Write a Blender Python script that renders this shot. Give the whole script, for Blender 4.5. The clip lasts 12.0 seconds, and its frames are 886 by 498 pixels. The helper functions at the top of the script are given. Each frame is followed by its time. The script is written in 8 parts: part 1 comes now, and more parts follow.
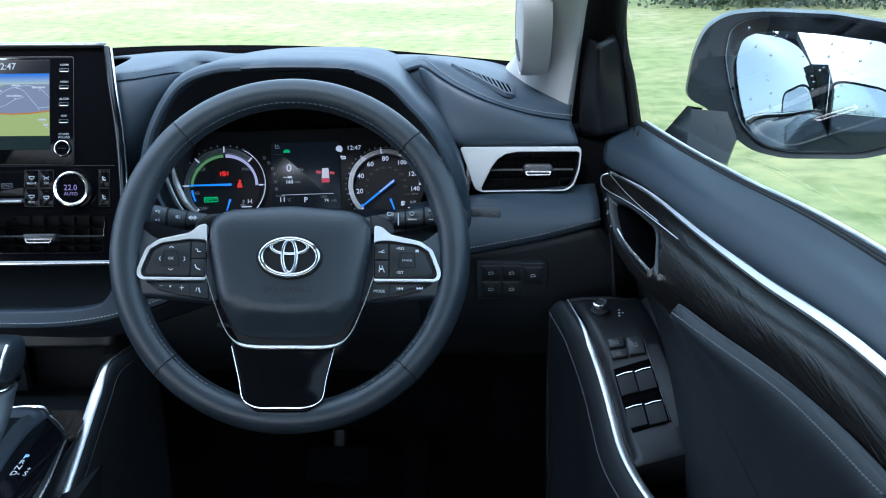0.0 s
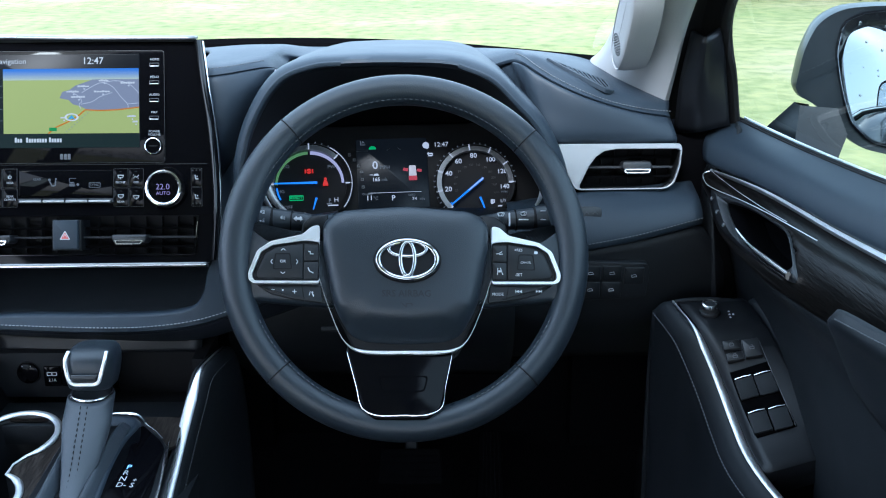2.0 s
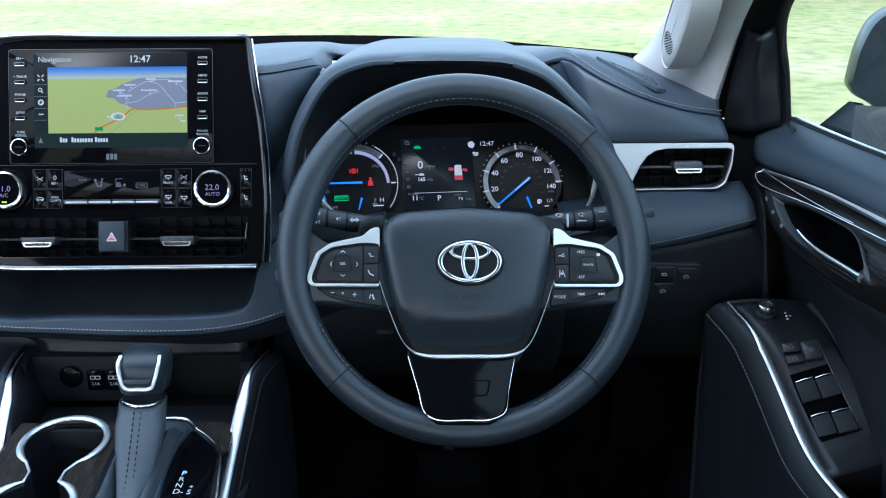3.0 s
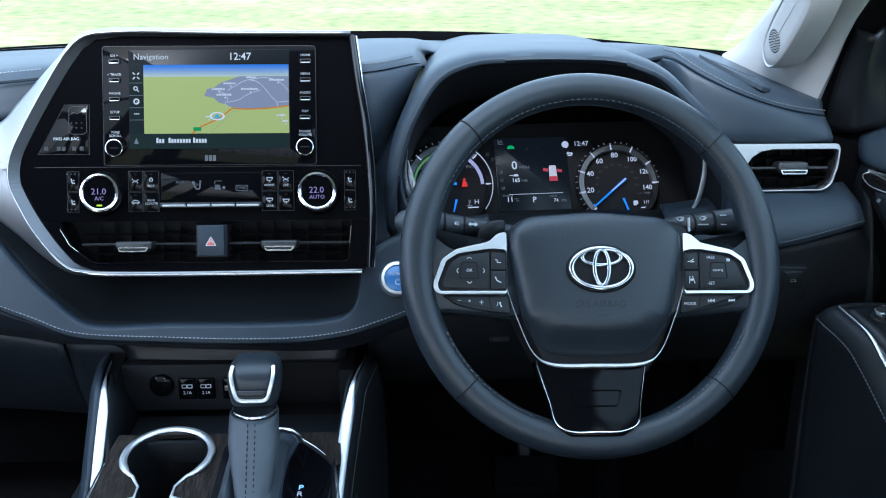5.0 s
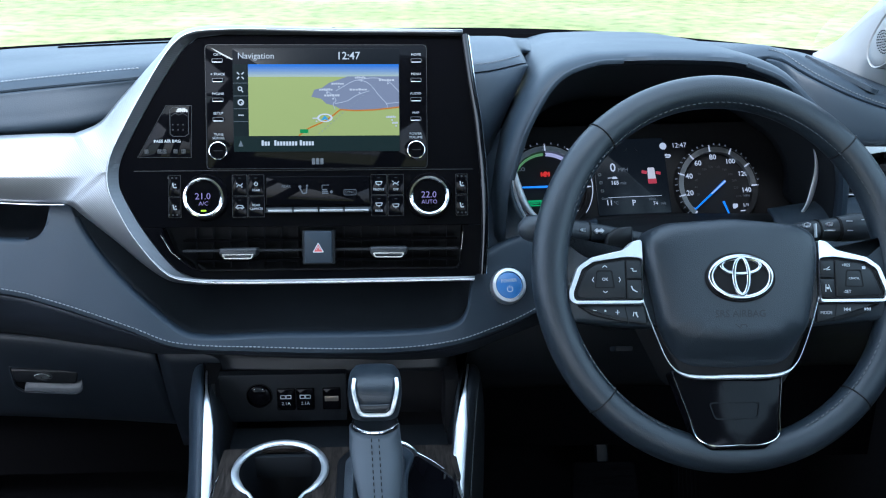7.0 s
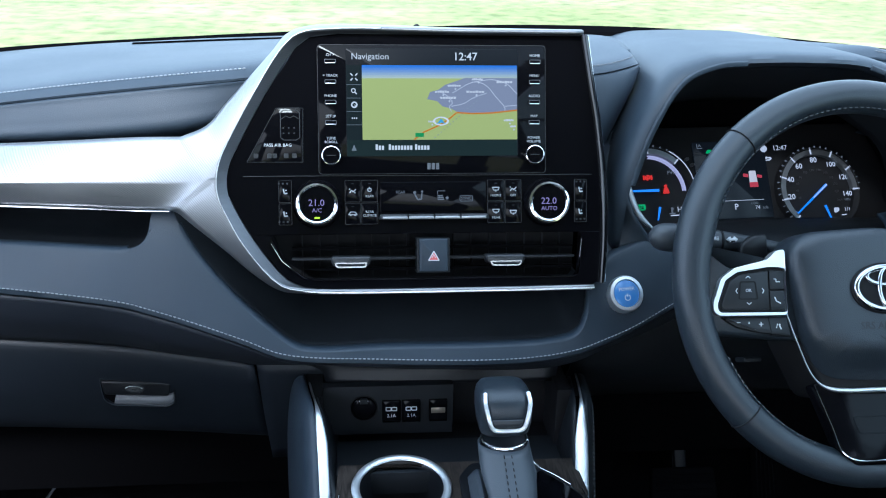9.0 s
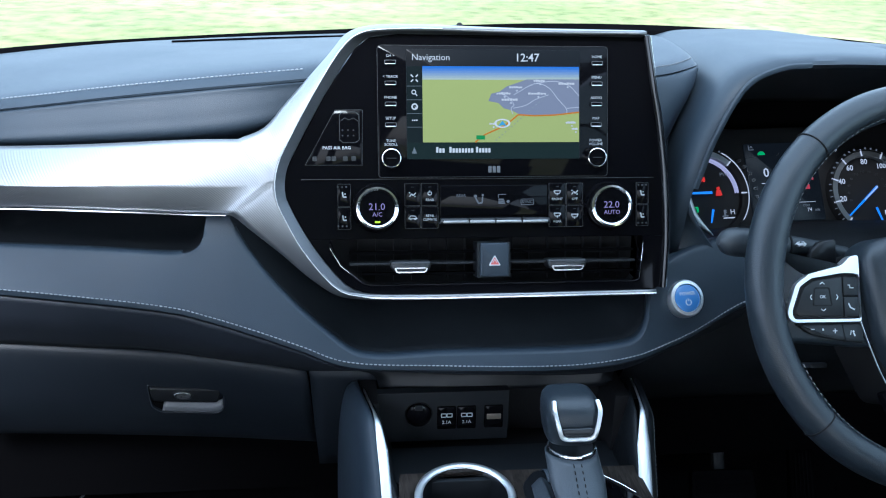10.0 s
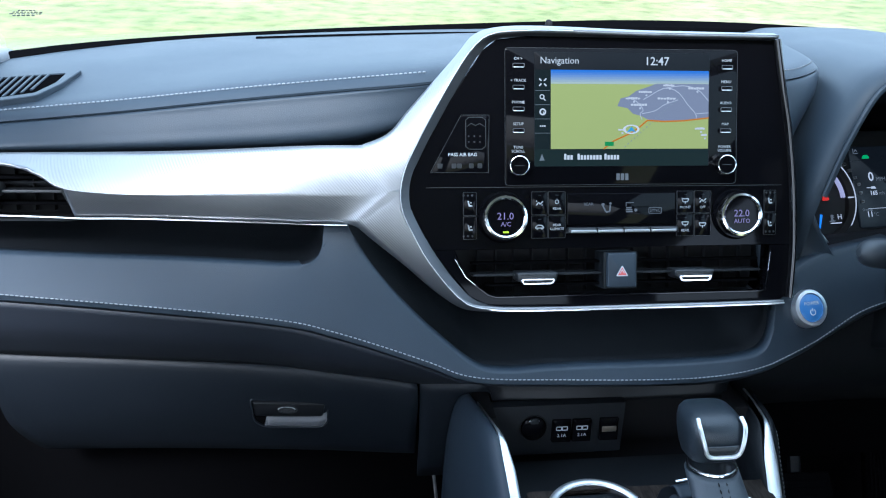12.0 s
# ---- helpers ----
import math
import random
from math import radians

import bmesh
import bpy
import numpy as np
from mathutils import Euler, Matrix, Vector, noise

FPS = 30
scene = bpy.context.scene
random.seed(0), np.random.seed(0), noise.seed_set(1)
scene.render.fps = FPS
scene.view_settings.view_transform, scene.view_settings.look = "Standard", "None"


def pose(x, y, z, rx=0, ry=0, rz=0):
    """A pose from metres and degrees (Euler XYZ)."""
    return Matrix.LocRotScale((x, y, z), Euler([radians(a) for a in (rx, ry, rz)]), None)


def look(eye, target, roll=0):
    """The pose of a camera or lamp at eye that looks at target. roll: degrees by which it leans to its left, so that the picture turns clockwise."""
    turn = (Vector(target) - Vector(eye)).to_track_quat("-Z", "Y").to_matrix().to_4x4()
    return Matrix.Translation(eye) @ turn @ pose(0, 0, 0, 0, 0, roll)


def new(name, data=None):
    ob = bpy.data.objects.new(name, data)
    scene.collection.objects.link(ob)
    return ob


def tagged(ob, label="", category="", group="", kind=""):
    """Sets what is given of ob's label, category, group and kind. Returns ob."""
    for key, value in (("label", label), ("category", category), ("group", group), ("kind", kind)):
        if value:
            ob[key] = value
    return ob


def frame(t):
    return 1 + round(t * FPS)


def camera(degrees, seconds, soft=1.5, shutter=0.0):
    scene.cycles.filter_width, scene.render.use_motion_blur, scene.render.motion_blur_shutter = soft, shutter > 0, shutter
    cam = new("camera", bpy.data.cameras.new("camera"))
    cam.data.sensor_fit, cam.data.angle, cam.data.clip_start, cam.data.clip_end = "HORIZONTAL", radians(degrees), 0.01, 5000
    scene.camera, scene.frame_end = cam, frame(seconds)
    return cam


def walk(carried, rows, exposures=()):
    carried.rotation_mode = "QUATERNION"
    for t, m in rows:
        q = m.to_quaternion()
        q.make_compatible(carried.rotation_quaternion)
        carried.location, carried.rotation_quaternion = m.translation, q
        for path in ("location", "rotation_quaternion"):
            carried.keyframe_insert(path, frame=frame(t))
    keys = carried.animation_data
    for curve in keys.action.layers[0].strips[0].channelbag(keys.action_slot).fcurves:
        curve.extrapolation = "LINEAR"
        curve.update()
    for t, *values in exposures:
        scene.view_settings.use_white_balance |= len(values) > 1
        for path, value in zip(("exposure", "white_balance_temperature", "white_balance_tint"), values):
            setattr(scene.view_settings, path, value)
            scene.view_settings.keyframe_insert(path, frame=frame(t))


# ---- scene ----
cam = camera(48.62, 12.0, soft=1.1)
# seconds, eye, target, roll: a level slide across the front seats
PATH = [
    (0, (0.5779, -0.0635, 1.4223), (0.5150, 1.8324, 0.7884), -0.83),
    (0.5, (0.5422, -0.0560, 1.4232), (0.4902, 1.8383, 0.7837), -0.77),
    (1, (0.5064, -0.0484, 1.4240), (0.4654, 1.8444, 0.7793), -0.70),
    (1.5, (0.4705, -0.0406, 1.4247), (0.4408, 1.8508, 0.7752), -0.63),
    (2, (0.4345, -0.0326, 1.4254), (0.4163, 1.8573, 0.7714), -0.55),
    (2.5, (0.3984, -0.0243, 1.4261), (0.3920, 1.8641, 0.7677), -0.46),
    (3, (0.3622, -0.0159, 1.4268), (0.3679, 1.8712, 0.7642), -0.38),
    (4, (0.2895, 0.0019, 1.4280), (0.3204, 1.8859, 0.7574), -0.18),
    (5, (0.2166, 0.0209, 1.4293), (0.2739, 1.9015, 0.7509), 0.04),
    (5.5, (0.1800, 0.0309, 1.4300), (0.2511, 1.9096, 0.7477), 0.16),
    (6, (0.1433, 0.0413, 1.4308), (0.2286, 1.9179, 0.7443), 0.29),
    (6.5, (0.1066, 0.0520, 1.4315), (0.2065, 1.9263, 0.7409), 0.43),
    (7, (0.0698, 0.0631, 1.4324), (0.1847, 1.9349, 0.7374), 0.57),
    (8, (-0.0039, 0.0865, 1.4343), (0.1423, 1.9526, 0.7297), 0.88),
    (9, (-0.0778, 0.1117, 1.4366), (0.1016, 1.9707, 0.7211), 1.21),
    (9.5, (-0.1149, 0.1250, 1.4379), (0.0819, 1.9799, 0.7164), 1.40),
    (10, (-0.1519, 0.1388, 1.4393), (0.0626, 1.9892, 0.7113), 1.58),
    (10.5, (-0.1890, 0.1531, 1.4409), (0.0438, 1.9985, 0.7059), 1.78),
    (11, (-0.2261, 0.1679, 1.4426), (0.0254, 2.0078, 0.7000), 1.99),
    (11.5, (-0.2633, 0.1833, 1.4445), (0.0075, 2.0171, 0.6937), 2.21),
    (12, (-0.3005, 0.1992, 1.4465), (-0.0099, 2.0264, 0.6869), 2.43),
]
walk(cam, [(t, look(eye, target, roll)) for t, eye, target, roll in PATH], exposures=[(0.0, 2.6, 5250, 10), (12.0, 2.6, 5250, 10)])

# ---- light: bright overcast day ----
world = bpy.data.worlds.new("world")
scene.world = world
world.use_nodes = True
wn, wl = world.node_tree.nodes, world.node_tree.links
sky = wn.new("ShaderNodeTexSky")
sky.sky_type, sky.sun_disc = "NISHITA", False
sky.sun_elevation, sky.sun_rotation = radians(42), radians(200)
sky.air_density, sky.dust_density, sky.ozone_density = 1.2, 4.0, 1.0
veil = wn.new("ShaderNodeMix")
veil.data_type = "RGBA"
veil.inputs["Factor"].default_value = 0.6
veil.inputs["B"].default_value = (6.0, 6.5, 7.0, 1)
wl.new(sky.outputs[0], veil.inputs["A"])
wl.new(veil.outputs["Result"], wn["Background"].inputs["Color"])
wn["Background"].inputs["Strength"].default_value = 0.11
sun = new("sun", bpy.data.lights.new("sun", "SUN"))
sun.data.energy, sun.data.angle, sun.data.color = 1.0, radians(14), (1.0, 0.95, 0.88)
sun.matrix_world = look((0, 0, 10), (0.34 * 10, 0.94 * 10, 10 - 9.0))

# ---- materials ----
MATS = {}


def material(name, color, rough=0.5, metal=0.0, coat=0.0, grain=None, tone=0.0, tone_scale=6.0, spec=0.5, sheen=0.0):
    """A procedural material. grain: (kind, scale, strength) of the relief; tone: how far the colour and gloss wander."""
    m = bpy.data.materials.new(name)
    m.use_nodes = True
    n, l = m.node_tree.nodes, m.node_tree.links
    b = n["Principled BSDF"]
    b.inputs["Base Color"].default_value = (*color, 1)
    b.inputs["Roughness"].default_value, b.inputs["Metallic"].default_value = rough, metal
    b.inputs["Coat Weight"].default_value, b.inputs["Coat Roughness"].default_value = coat, 0.04
    b.inputs["Specular IOR Level"].default_value = spec
    b.inputs["Sheen Weight"].default_value, b.inputs["Sheen Roughness"].default_value = sheen, 0.4
    co = n.new("ShaderNodeTexCoord")
    if tone:
        nz = n.new("ShaderNodeTexNoise")
        nz.inputs["Scale"].default_value, nz.inputs["Detail"].default_value = tone_scale, 6
        l.new(co.outputs["Object"], nz.inputs["Vector"])
        mx = n.new("ShaderNodeMix")
        mx.data_type = "RGBA"
        mx.inputs["A"].default_value = (*[c * (1 - tone) for c in color], 1)
        mx.inputs["B"].default_value = (*[min(1, c * (1 + tone)) for c in color], 1)
        l.new(nz.outputs["Fac"], mx.inputs["Factor"])
        l.new(mx.outputs["Result"], b.inputs["Base Color"])
        mr = n.new("ShaderNodeMapRange")
        mr.inputs["To Min"].default_value, mr.inputs["To Max"].default_value = rough - 0.07, rough + 0.07
        l.new(nz.outputs["Fac"], mr.inputs["Value"])
        l.new(mr.outputs["Result"], b.inputs["Roughness"])
    if grain:
        kind, scale, strength = grain
        if kind == "leather":
            tx = n.new("ShaderNodeTexVoronoi")
            tx.feature = "DISTANCE_TO_EDGE"
            out = tx.outputs["Distance"]
        elif kind == "weave":
            tx = n.new("ShaderNodeTexWave")
            tx.bands_direction = "DIAGONAL"
            out = tx.outputs["Fac"]
        else:
            tx = n.new("ShaderNodeTexNoise")
            tx.inputs["Detail"].default_value = 4
            out = tx.outputs["Fac"]
        tx.inputs["Scale"].default_value = scale
        l.new(co.outputs["Object"], tx.inputs["Vector"])
        bp = n.new("ShaderNodeBump")
        bp.inputs["Strength"].default_value, bp.inputs["Distance"].default_value = strength, 0.0006
        l.new(out, bp.inputs["Height"])
        l.new(bp.outputs["Normal"], b.inputs["Normal"])
    MATS[name] = m
    return m


def glowing(name, color, strength):
    m = material(name, tuple(c * 0.06 for c in color), 0.3, spec=0.1)
    b = m.node_tree.nodes["Principled BSDF"]
    b.inputs["Emission Color"].default_value, b.inputs["Emission Strength"].default_value = (*color, 1), strength
    return m


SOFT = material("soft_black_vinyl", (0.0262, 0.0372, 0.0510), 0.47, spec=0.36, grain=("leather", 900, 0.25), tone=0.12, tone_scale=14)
LEATHER = material("black_leather", (0.0195, 0.0262, 0.0340), 0.35, grain=("leather", 700, 0.35), tone=0.15, tone_scale=20)
DARK = material("black_plastic", (0.0088, 0.0108, 0.0135), 0.55, spec=0.32, grain=("noise", 1500, 0.3), tone=0.1, tone_scale=30)
PLASTIC = material("satin_black_plastic", (0.022, 0.024, 0.027), 0.4, grain=("noise", 1200, 0.15), tone=0.1, tone_scale=40)
GLOSS = material("piano_black", (0.003, 0.003, 0.004), 0.04, spec=0.10)
KEY_BLACK = material("black_key_plastic", (0.010, 0.0115, 0.0135), 0.45, spec=0.35, grain=("noise", 1200, 0.1), tone=0.1, tone_scale=40)
STALK = material("stalk_plastic", (0.030, 0.036, 0.043), 0.45, grain=("noise", 1400, 0.2), tone=0.1, tone_scale=40)
SILVER = material("satin_silver", (0.46, 0.47, 0.48), 0.42, metal=0.9, grain=("noise", 1800, 0.1), tone=0.05)
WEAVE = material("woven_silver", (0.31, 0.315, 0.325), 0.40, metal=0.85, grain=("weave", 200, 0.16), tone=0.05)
# copy of the woven silver with the bevel's shade put into its colour
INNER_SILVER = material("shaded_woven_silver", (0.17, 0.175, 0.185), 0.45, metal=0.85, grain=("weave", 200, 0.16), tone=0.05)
CHROME = material("chrome", (0.92, 0.93, 0.94), 0.17, metal=1.0, tone=0.03)
BRIGHT = material("polished_chrome", (0.92, 0.93, 0.95), 0.14, metal=1.0, tone=0.03)
SPOKE = material("satin_spoke_metal", (0.86, 0.88, 0.90), 0.42, metal=1.0, tone=0.04, tone_scale=30)
CLOTH = material("pillar_fabric", (0.34, 0.345, 0.35), 0.85, grain=("noise", 700, 0.5), tone=0.06, tone_scale=30)
# real black trim, and the shade inside recesses put in as colour
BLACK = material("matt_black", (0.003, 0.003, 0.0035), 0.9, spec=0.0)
SATIN = material("satin_black", (0.008, 0.009, 0.011), 0.36, spec=0.3, grain=("noise", 1200, 0.1), tone=0.1, tone_scale=40)
# darker copy of the black vinyl; the low cabin's shade is in its colour
DOOR = material("shaded_door_vinyl", (0.0105, 0.0128, 0.0162), 0.5, spec=0.3, grain=("leather", 800, 0.3), tone=0.12, tone_scale=14)
RIMTHREAD = material("black_thread", (0.042, 0.046, 0.050), 0.7, tone=0.1, tone_scale=200)
UNDER = material("grained_knee_plastic", (0.0215, 0.0260, 0.0355), 0.5, grain=("noise", 1400, 0.3), tone=0.1, tone_scale=30)
GLOVE = material("glove_box_plastic", (0.0090, 0.0125, 0.0180), 0.5, spec=0.4, grain=("noise", 1400, 0.3), tone=0.1, tone_scale=30)
EMBLEM = material("emblem_chrome", (0.58, 0.60, 0.63), 0.12, metal=1.0, tone=0.03)
BOOT = material("boot_leather", (0.050, 0.060, 0.072), 0.42, grain=("leather", 700, 0.4), tone=0.15, tone_scale=20)
SPOKE_BLACK = material("gloss_black_spoke", (0.003, 0.003, 0.004), 0.14, spec=0.12)
SIDE_GLOSS = material("gloss_black_edge", (0.004, 0.004, 0.005), 0.08, spec=0.5)
DULL = material("dull_grey_plastic", (0.10, 0.105, 0.115), 0.45, tone=0.08, tone_scale=60)
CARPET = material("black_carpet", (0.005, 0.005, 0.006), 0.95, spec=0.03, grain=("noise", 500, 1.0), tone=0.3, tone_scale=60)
PALE = material("grey_fabric", (0.34, 0.34, 0.34), 0.85, grain=("noise", 700, 0.5), tone=0.06, tone_scale=30)
THREAD = material("grey_thread", (0.30, 0.32, 0.345), 0.7, tone=0.1, tone_scale=200)
DARKTHREAD = material("dark_thread", (0.15, 0.16, 0.17), 0.7, tone=0.1, tone_scale=200)
RUBBER = material("black_rubber", (0.010, 0.010, 0.011), 0.7, spec=0.22, tone=0.2, tone_scale=40)
PAINT = material("dark_blue_paint", (0.020, 0.024, 0.034), 0.2, coat=1.0, tone=0.1)
INK = material("white_print", (0.55, 0.57, 0.60), 0.5)
PRINT = material("grey_print", (0.36, 0.375, 0.40), 0.5)
PRESSED = material("pressed_lettering", (0.0085, 0.0105, 0.0130), 0.5, tone=0.1, tone_scale=200)
LIT = glowing("lit_white", (0.85, 0.90, 1.0), 0.095)
DIM = glowing("lit_dim", (0.55, 0.62, 0.70), 0.03)


def wood_material(name, k):
    m = material(name, (0.05, 0.04, 0.035), 0.30, spec=0.12)
    n, l = m.node_tree.nodes, m.node_tree.links
    b = n["Principled BSDF"]
    co, mp = n.new("ShaderNodeTexCoord"), n.new("ShaderNodeMapping")
    mp.inputs["Scale"].default_value = (110, 11, 160)
    nz = n.new("ShaderNodeTexNoise")
    nz.inputs["Scale"].default_value, nz.inputs["Detail"].default_value, nz.inputs["Distortion"].default_value = 2.0, 8, 1.2
    rp = n.new("ShaderNodeValToRGB")
    rp.color_ramp.elements[0].position, rp.color_ramp.elements[0].color = 0.36, (0.0016 if k == 1 else 0.016, 0.0014 if k == 1 else 0.0135, 0.0012 if k == 1 else 0.012, 1)
    rp.color_ramp.elements[1].position, rp.color_ramp.elements[1].color = 0.72, ((0.0095, 0.0078, 0.0068, 1) if k == 1 else (0.022 * k, 0.018 * k, 0.0155 * k, 1))
    l.new(co.outputs["Object"], mp.inputs["Vector"])
    l.new(mp.outputs["Vector"], nz.inputs["Vector"])
    l.new(nz.outputs["Fac"], rp.inputs["Fac"])
    l.new(rp.outputs["Color"], b.inputs["Base Color"])
    bp = n.new("ShaderNodeBump")
    bp.inputs["Strength"].default_value, bp.inputs["Distance"].default_value = 0.5, 0.0008
    l.new(nz.outputs["Fac"], bp.inputs["Height"])
    l.new(bp.outputs["Normal"], b.inputs["Normal"])
    return m


def glass_material(name, tint):
    m = bpy.data.materials.new(name)
    m.use_nodes = True
    n, l = m.node_tree.nodes, m.node_tree.links
    n.remove(n["Principled BSDF"])
    tr, gl, fr, mx = (n.new("ShaderNode" + k) for k in ("BsdfTransparent", "BsdfGlossy", "Fresnel", "MixShader"))
    tr.inputs["Color"].default_value = (*tint, 1)
    gl.inputs["Roughness"].default_value = 0.02
    fr.inputs["IOR"].default_value = 1.45
    l.new(fr.outputs[0], mx.inputs[0])
    l.new(tr.outputs[0], mx.inputs[1])
    l.new(gl.outputs[0], mx.inputs[2])
    l.new(mx.outputs[0], n["Material Output"].inputs["Surface"])
    return m


def grass_material():
    m = material("meadow_grass", (0.15, 0.19, 0.06), 0.9, spec=0.15)
    n, l = m.node_tree.nodes, m.node_tree.links
    b = n["Principled BSDF"]
    co = n.new("ShaderNodeTexCoord")
    big, small = n.new("ShaderNodeTexNoise"), n.new("ShaderNodeTexNoise")
    big.inputs["Scale"].default_value, big.inputs["Detail"].default_value = 0.35, 6
    small.inputs["Scale"].default_value, small.inputs["Detail"].default_value = 5.0, 8
    l.new(co.outputs["Object"], big.inputs["Vector"])
    l.new(co.outputs["Object"], small.inputs["Vector"])
    r1, r2 = n.new("ShaderNodeValToRGB"), n.new("ShaderNodeValToRGB")
    for r, stops in ((r1, ((0.36, (0.228, 0.243, 0.105)), (0.54, (0.285, 0.272, 0.132)), (0.68, (0.375, 0.315, 0.20)))),
                     (r2, ((0.3, (0.60, 0.68, 0.58)), (0.52, (0.98, 1.0, 0.96)), (0.75, (1.26, 1.16, 1.10))))):
        el = r.color_ramp.elements
        el.new(0.5)
        for e, (p, c) in zip(el, stops):
            e.position, e.color = p, (*c, 1)
    l.new(big.outputs["Fac"], r1.inputs["Fac"])
    l.new(small.outputs["Fac"], r2.inputs["Fac"])
    mx = n.new("ShaderNodeMix")
    mx.data_type, mx.blend_type = "RGBA", "MULTIPLY"
    mx.inputs["Factor"].default_value = 1.0
    l.new(r1.outputs["Color"], mx.inputs["A"])
    l.new(r2.outputs["Color"], mx.inputs["B"])
    l.new(mx.outputs["Result"], b.inputs["Base Color"])
    bp = n.new("ShaderNodeBump")
    bp.inputs["Strength"].default_value, bp.inputs["Distance"].default_value = 0.7, 0.05
    l.new(small.outputs["Fac"], bp.inputs["Height"])
    l.new(bp.outputs["Normal"], b.inputs["Normal"])
    return m


# one wood twice: shade darkens the door copy's colour, the console copy stays lighter
WOOD, GLASS, TINTED, GRASS = wood_material("shaded_door_wood", 1.0), glass_material("clear_glass", (0.88, 0.94, 0.90)), glass_material("tinted_glass", (0.64, 0.73, 0.69)), grass_material()
CONSOLE_WOOD = wood_material("console_wood", 2.3)
LEAVES = material("hedge_leaves", (0.045, 0.06, 0.03), 0.8, tone=0.5, tone_scale=0.8)


# ---- mesh helpers ----
def part(name, bm, mat, parent=None, label="", smooth=True, thick=0.0, bevel=0.0, kind=""):
    """Links a bmesh as one mesh object under a thing or part."""
    if thick and kind != "structure":
        seat = Vector((0.15, 0.10, 1.45))
        for up_to in ((parent.parent, parent) if parent and parent.parent else (parent,) if parent else ()):
            seat = up_to.matrix_basis.inverted() @ seat
        bm.normal_update()
        if sum((seat - f.calc_center_median()).normalized().dot(f.normal) * f.calc_area() for f in bm.faces) < 0:
            bmesh.ops.reverse_faces(bm, faces=bm.faces[:])
    me = bpy.data.meshes.new(name)
    bm.to_mesh(me)
    bm.free()
    if smooth:
        me.polygons.foreach_set("use_smooth", [True] * len(me.polygons))
        me.set_sharp_from_angle(angle=radians(38))
    me.materials.append(mat)
    ob = new(name, me)
    ob.parent = parent
    if thick:
        so = ob.modifiers.new("thickness", "SOLIDIFY")
        so.thickness, so.offset = thick, -1
    if bevel:
        be = ob.modifiers.new("edges", "BEVEL")
        be.width, be.segments, be.limit_method, be.angle_limit = bevel, 2, "ANGLE", radians(40)
    return tagged(ob, label, kind=kind)


def thing(name, label, category, m=None, group="", kind=""):
    ob = new(name)
    ob.empty_display_size = 0.05
    if m is not None:
        ob.matrix_basis = m
    return tagged(ob, label, category, group, kind)


def spline(pts, n):
    """n + 1 points along a smooth curve through pts."""
    p = [Vector(q) for q in pts]
    if len(p) == 2:
        return [p[0].lerp(p[1], i / n) for i in range(n + 1)]
    ext = [p[0] * 2 - p[1], *p, p[-1] * 2 - p[-2]]
    knots = [0.0]
    for a, b in zip(ext, ext[1:]):
        knots.append(knots[-1] + max((b - a).length, 1e-6) ** 0.5)
    out, first, last = [], knots[1], knots[-2]
    for i in range(n + 1):
        u = first + (last - first) * i / n
        k = 1
        while k < len(ext) - 3 and u > knots[k + 1]:
            k += 1
        (t0, t1, t2, t3), (p0, p1, p2, p3) = knots[k - 1:k + 3], ext[k - 1:k + 3]
        a1 = p0.lerp(p1, (u - t0) / (t1 - t0))
        a2 = p1.lerp(p2, (u - t1) / (t2 - t1))
        a3 = p2.lerp(p3, (u - t2) / (t3 - t2))
        out.append(a1.lerp(a2, (u - t0) / (t2 - t0)).lerp(a2.lerp(a3, (u - t1) / (t3 - t1)), (u - t1) / (t2 - t1)))
    return out


def grid(rows, close_u=False, close_v=False, flip=False):
    """A sheet from rows of points."""
    bm = bmesh.new()
    vs = [[bm.verts.new(p) for p in r] for r in rows]
    nr, nc = len(vs), len(vs[0])
    for i in range(nr if close_v else nr - 1):
        for j in range(nc if close_u else nc - 1):
            q = (vs[i][j], vs[i][(j + 1) % nc], vs[(i + 1) % nr][(j + 1) % nc], vs[(i + 1) % nr][j])
            bm.faces.new(q[::-1] if flip else q)
    return bm


def skin(rails, n=40, m=6, crease=False, flip=False):
    """A sheet through rails of control points: smooth along them, and across them too unless crease."""
    rows = [spline(r, n) for r in rails]
    if crease:
        return grid(rows, flip=flip)
    cols = [spline([r[i] for r in rows], m * (len(rails) - 1)) for i in range(n + 1)]
    return grid([list(r) for r in zip(*cols)], flip=flip)


def sweep(pts, ru, rv, sides=10, up=(0, 0, 1), closed=False, caps=True):
    """A tube with an elliptic section along points; ru and rv may be lists."""
    pts = [Vector(p) for p in pts]
    bm, rings, k = bmesh.new(), [], len(pts)
    for i, p in enumerate(pts):
        d = (pts[(i + 1) % k] - pts[i - 1]) if closed else (pts[min(i + 1, k - 1)] - pts[max(i - 1, 0)])
        d.normalize()
        s = d.cross(Vector(up)).normalized()
        w = s.cross(d)
        a, b = (ru[i] if isinstance(ru, list) else ru), (rv[i] if isinstance(rv, list) else rv)
        rings.append([bm.verts.new(p + s * a * math.cos(h) + w * b * math.sin(h)) for h in (2 * math.pi * j / sides for j in range(sides))])
    for i in range(k if closed else k - 1):
        for j in range(sides):
            r0, r1 = rings[i], rings[(i + 1) % k]
            bm.faces.new((r0[j], r0[(j + 1) % sides], r1[(j + 1) % sides], r1[j]))
    if caps and not closed:
        bm.faces.new(rings[0][::-1])
        bm.faces.new(rings[-1])
    bmesh.ops.recalc_face_normals(bm, faces=bm.faces)
    return bm


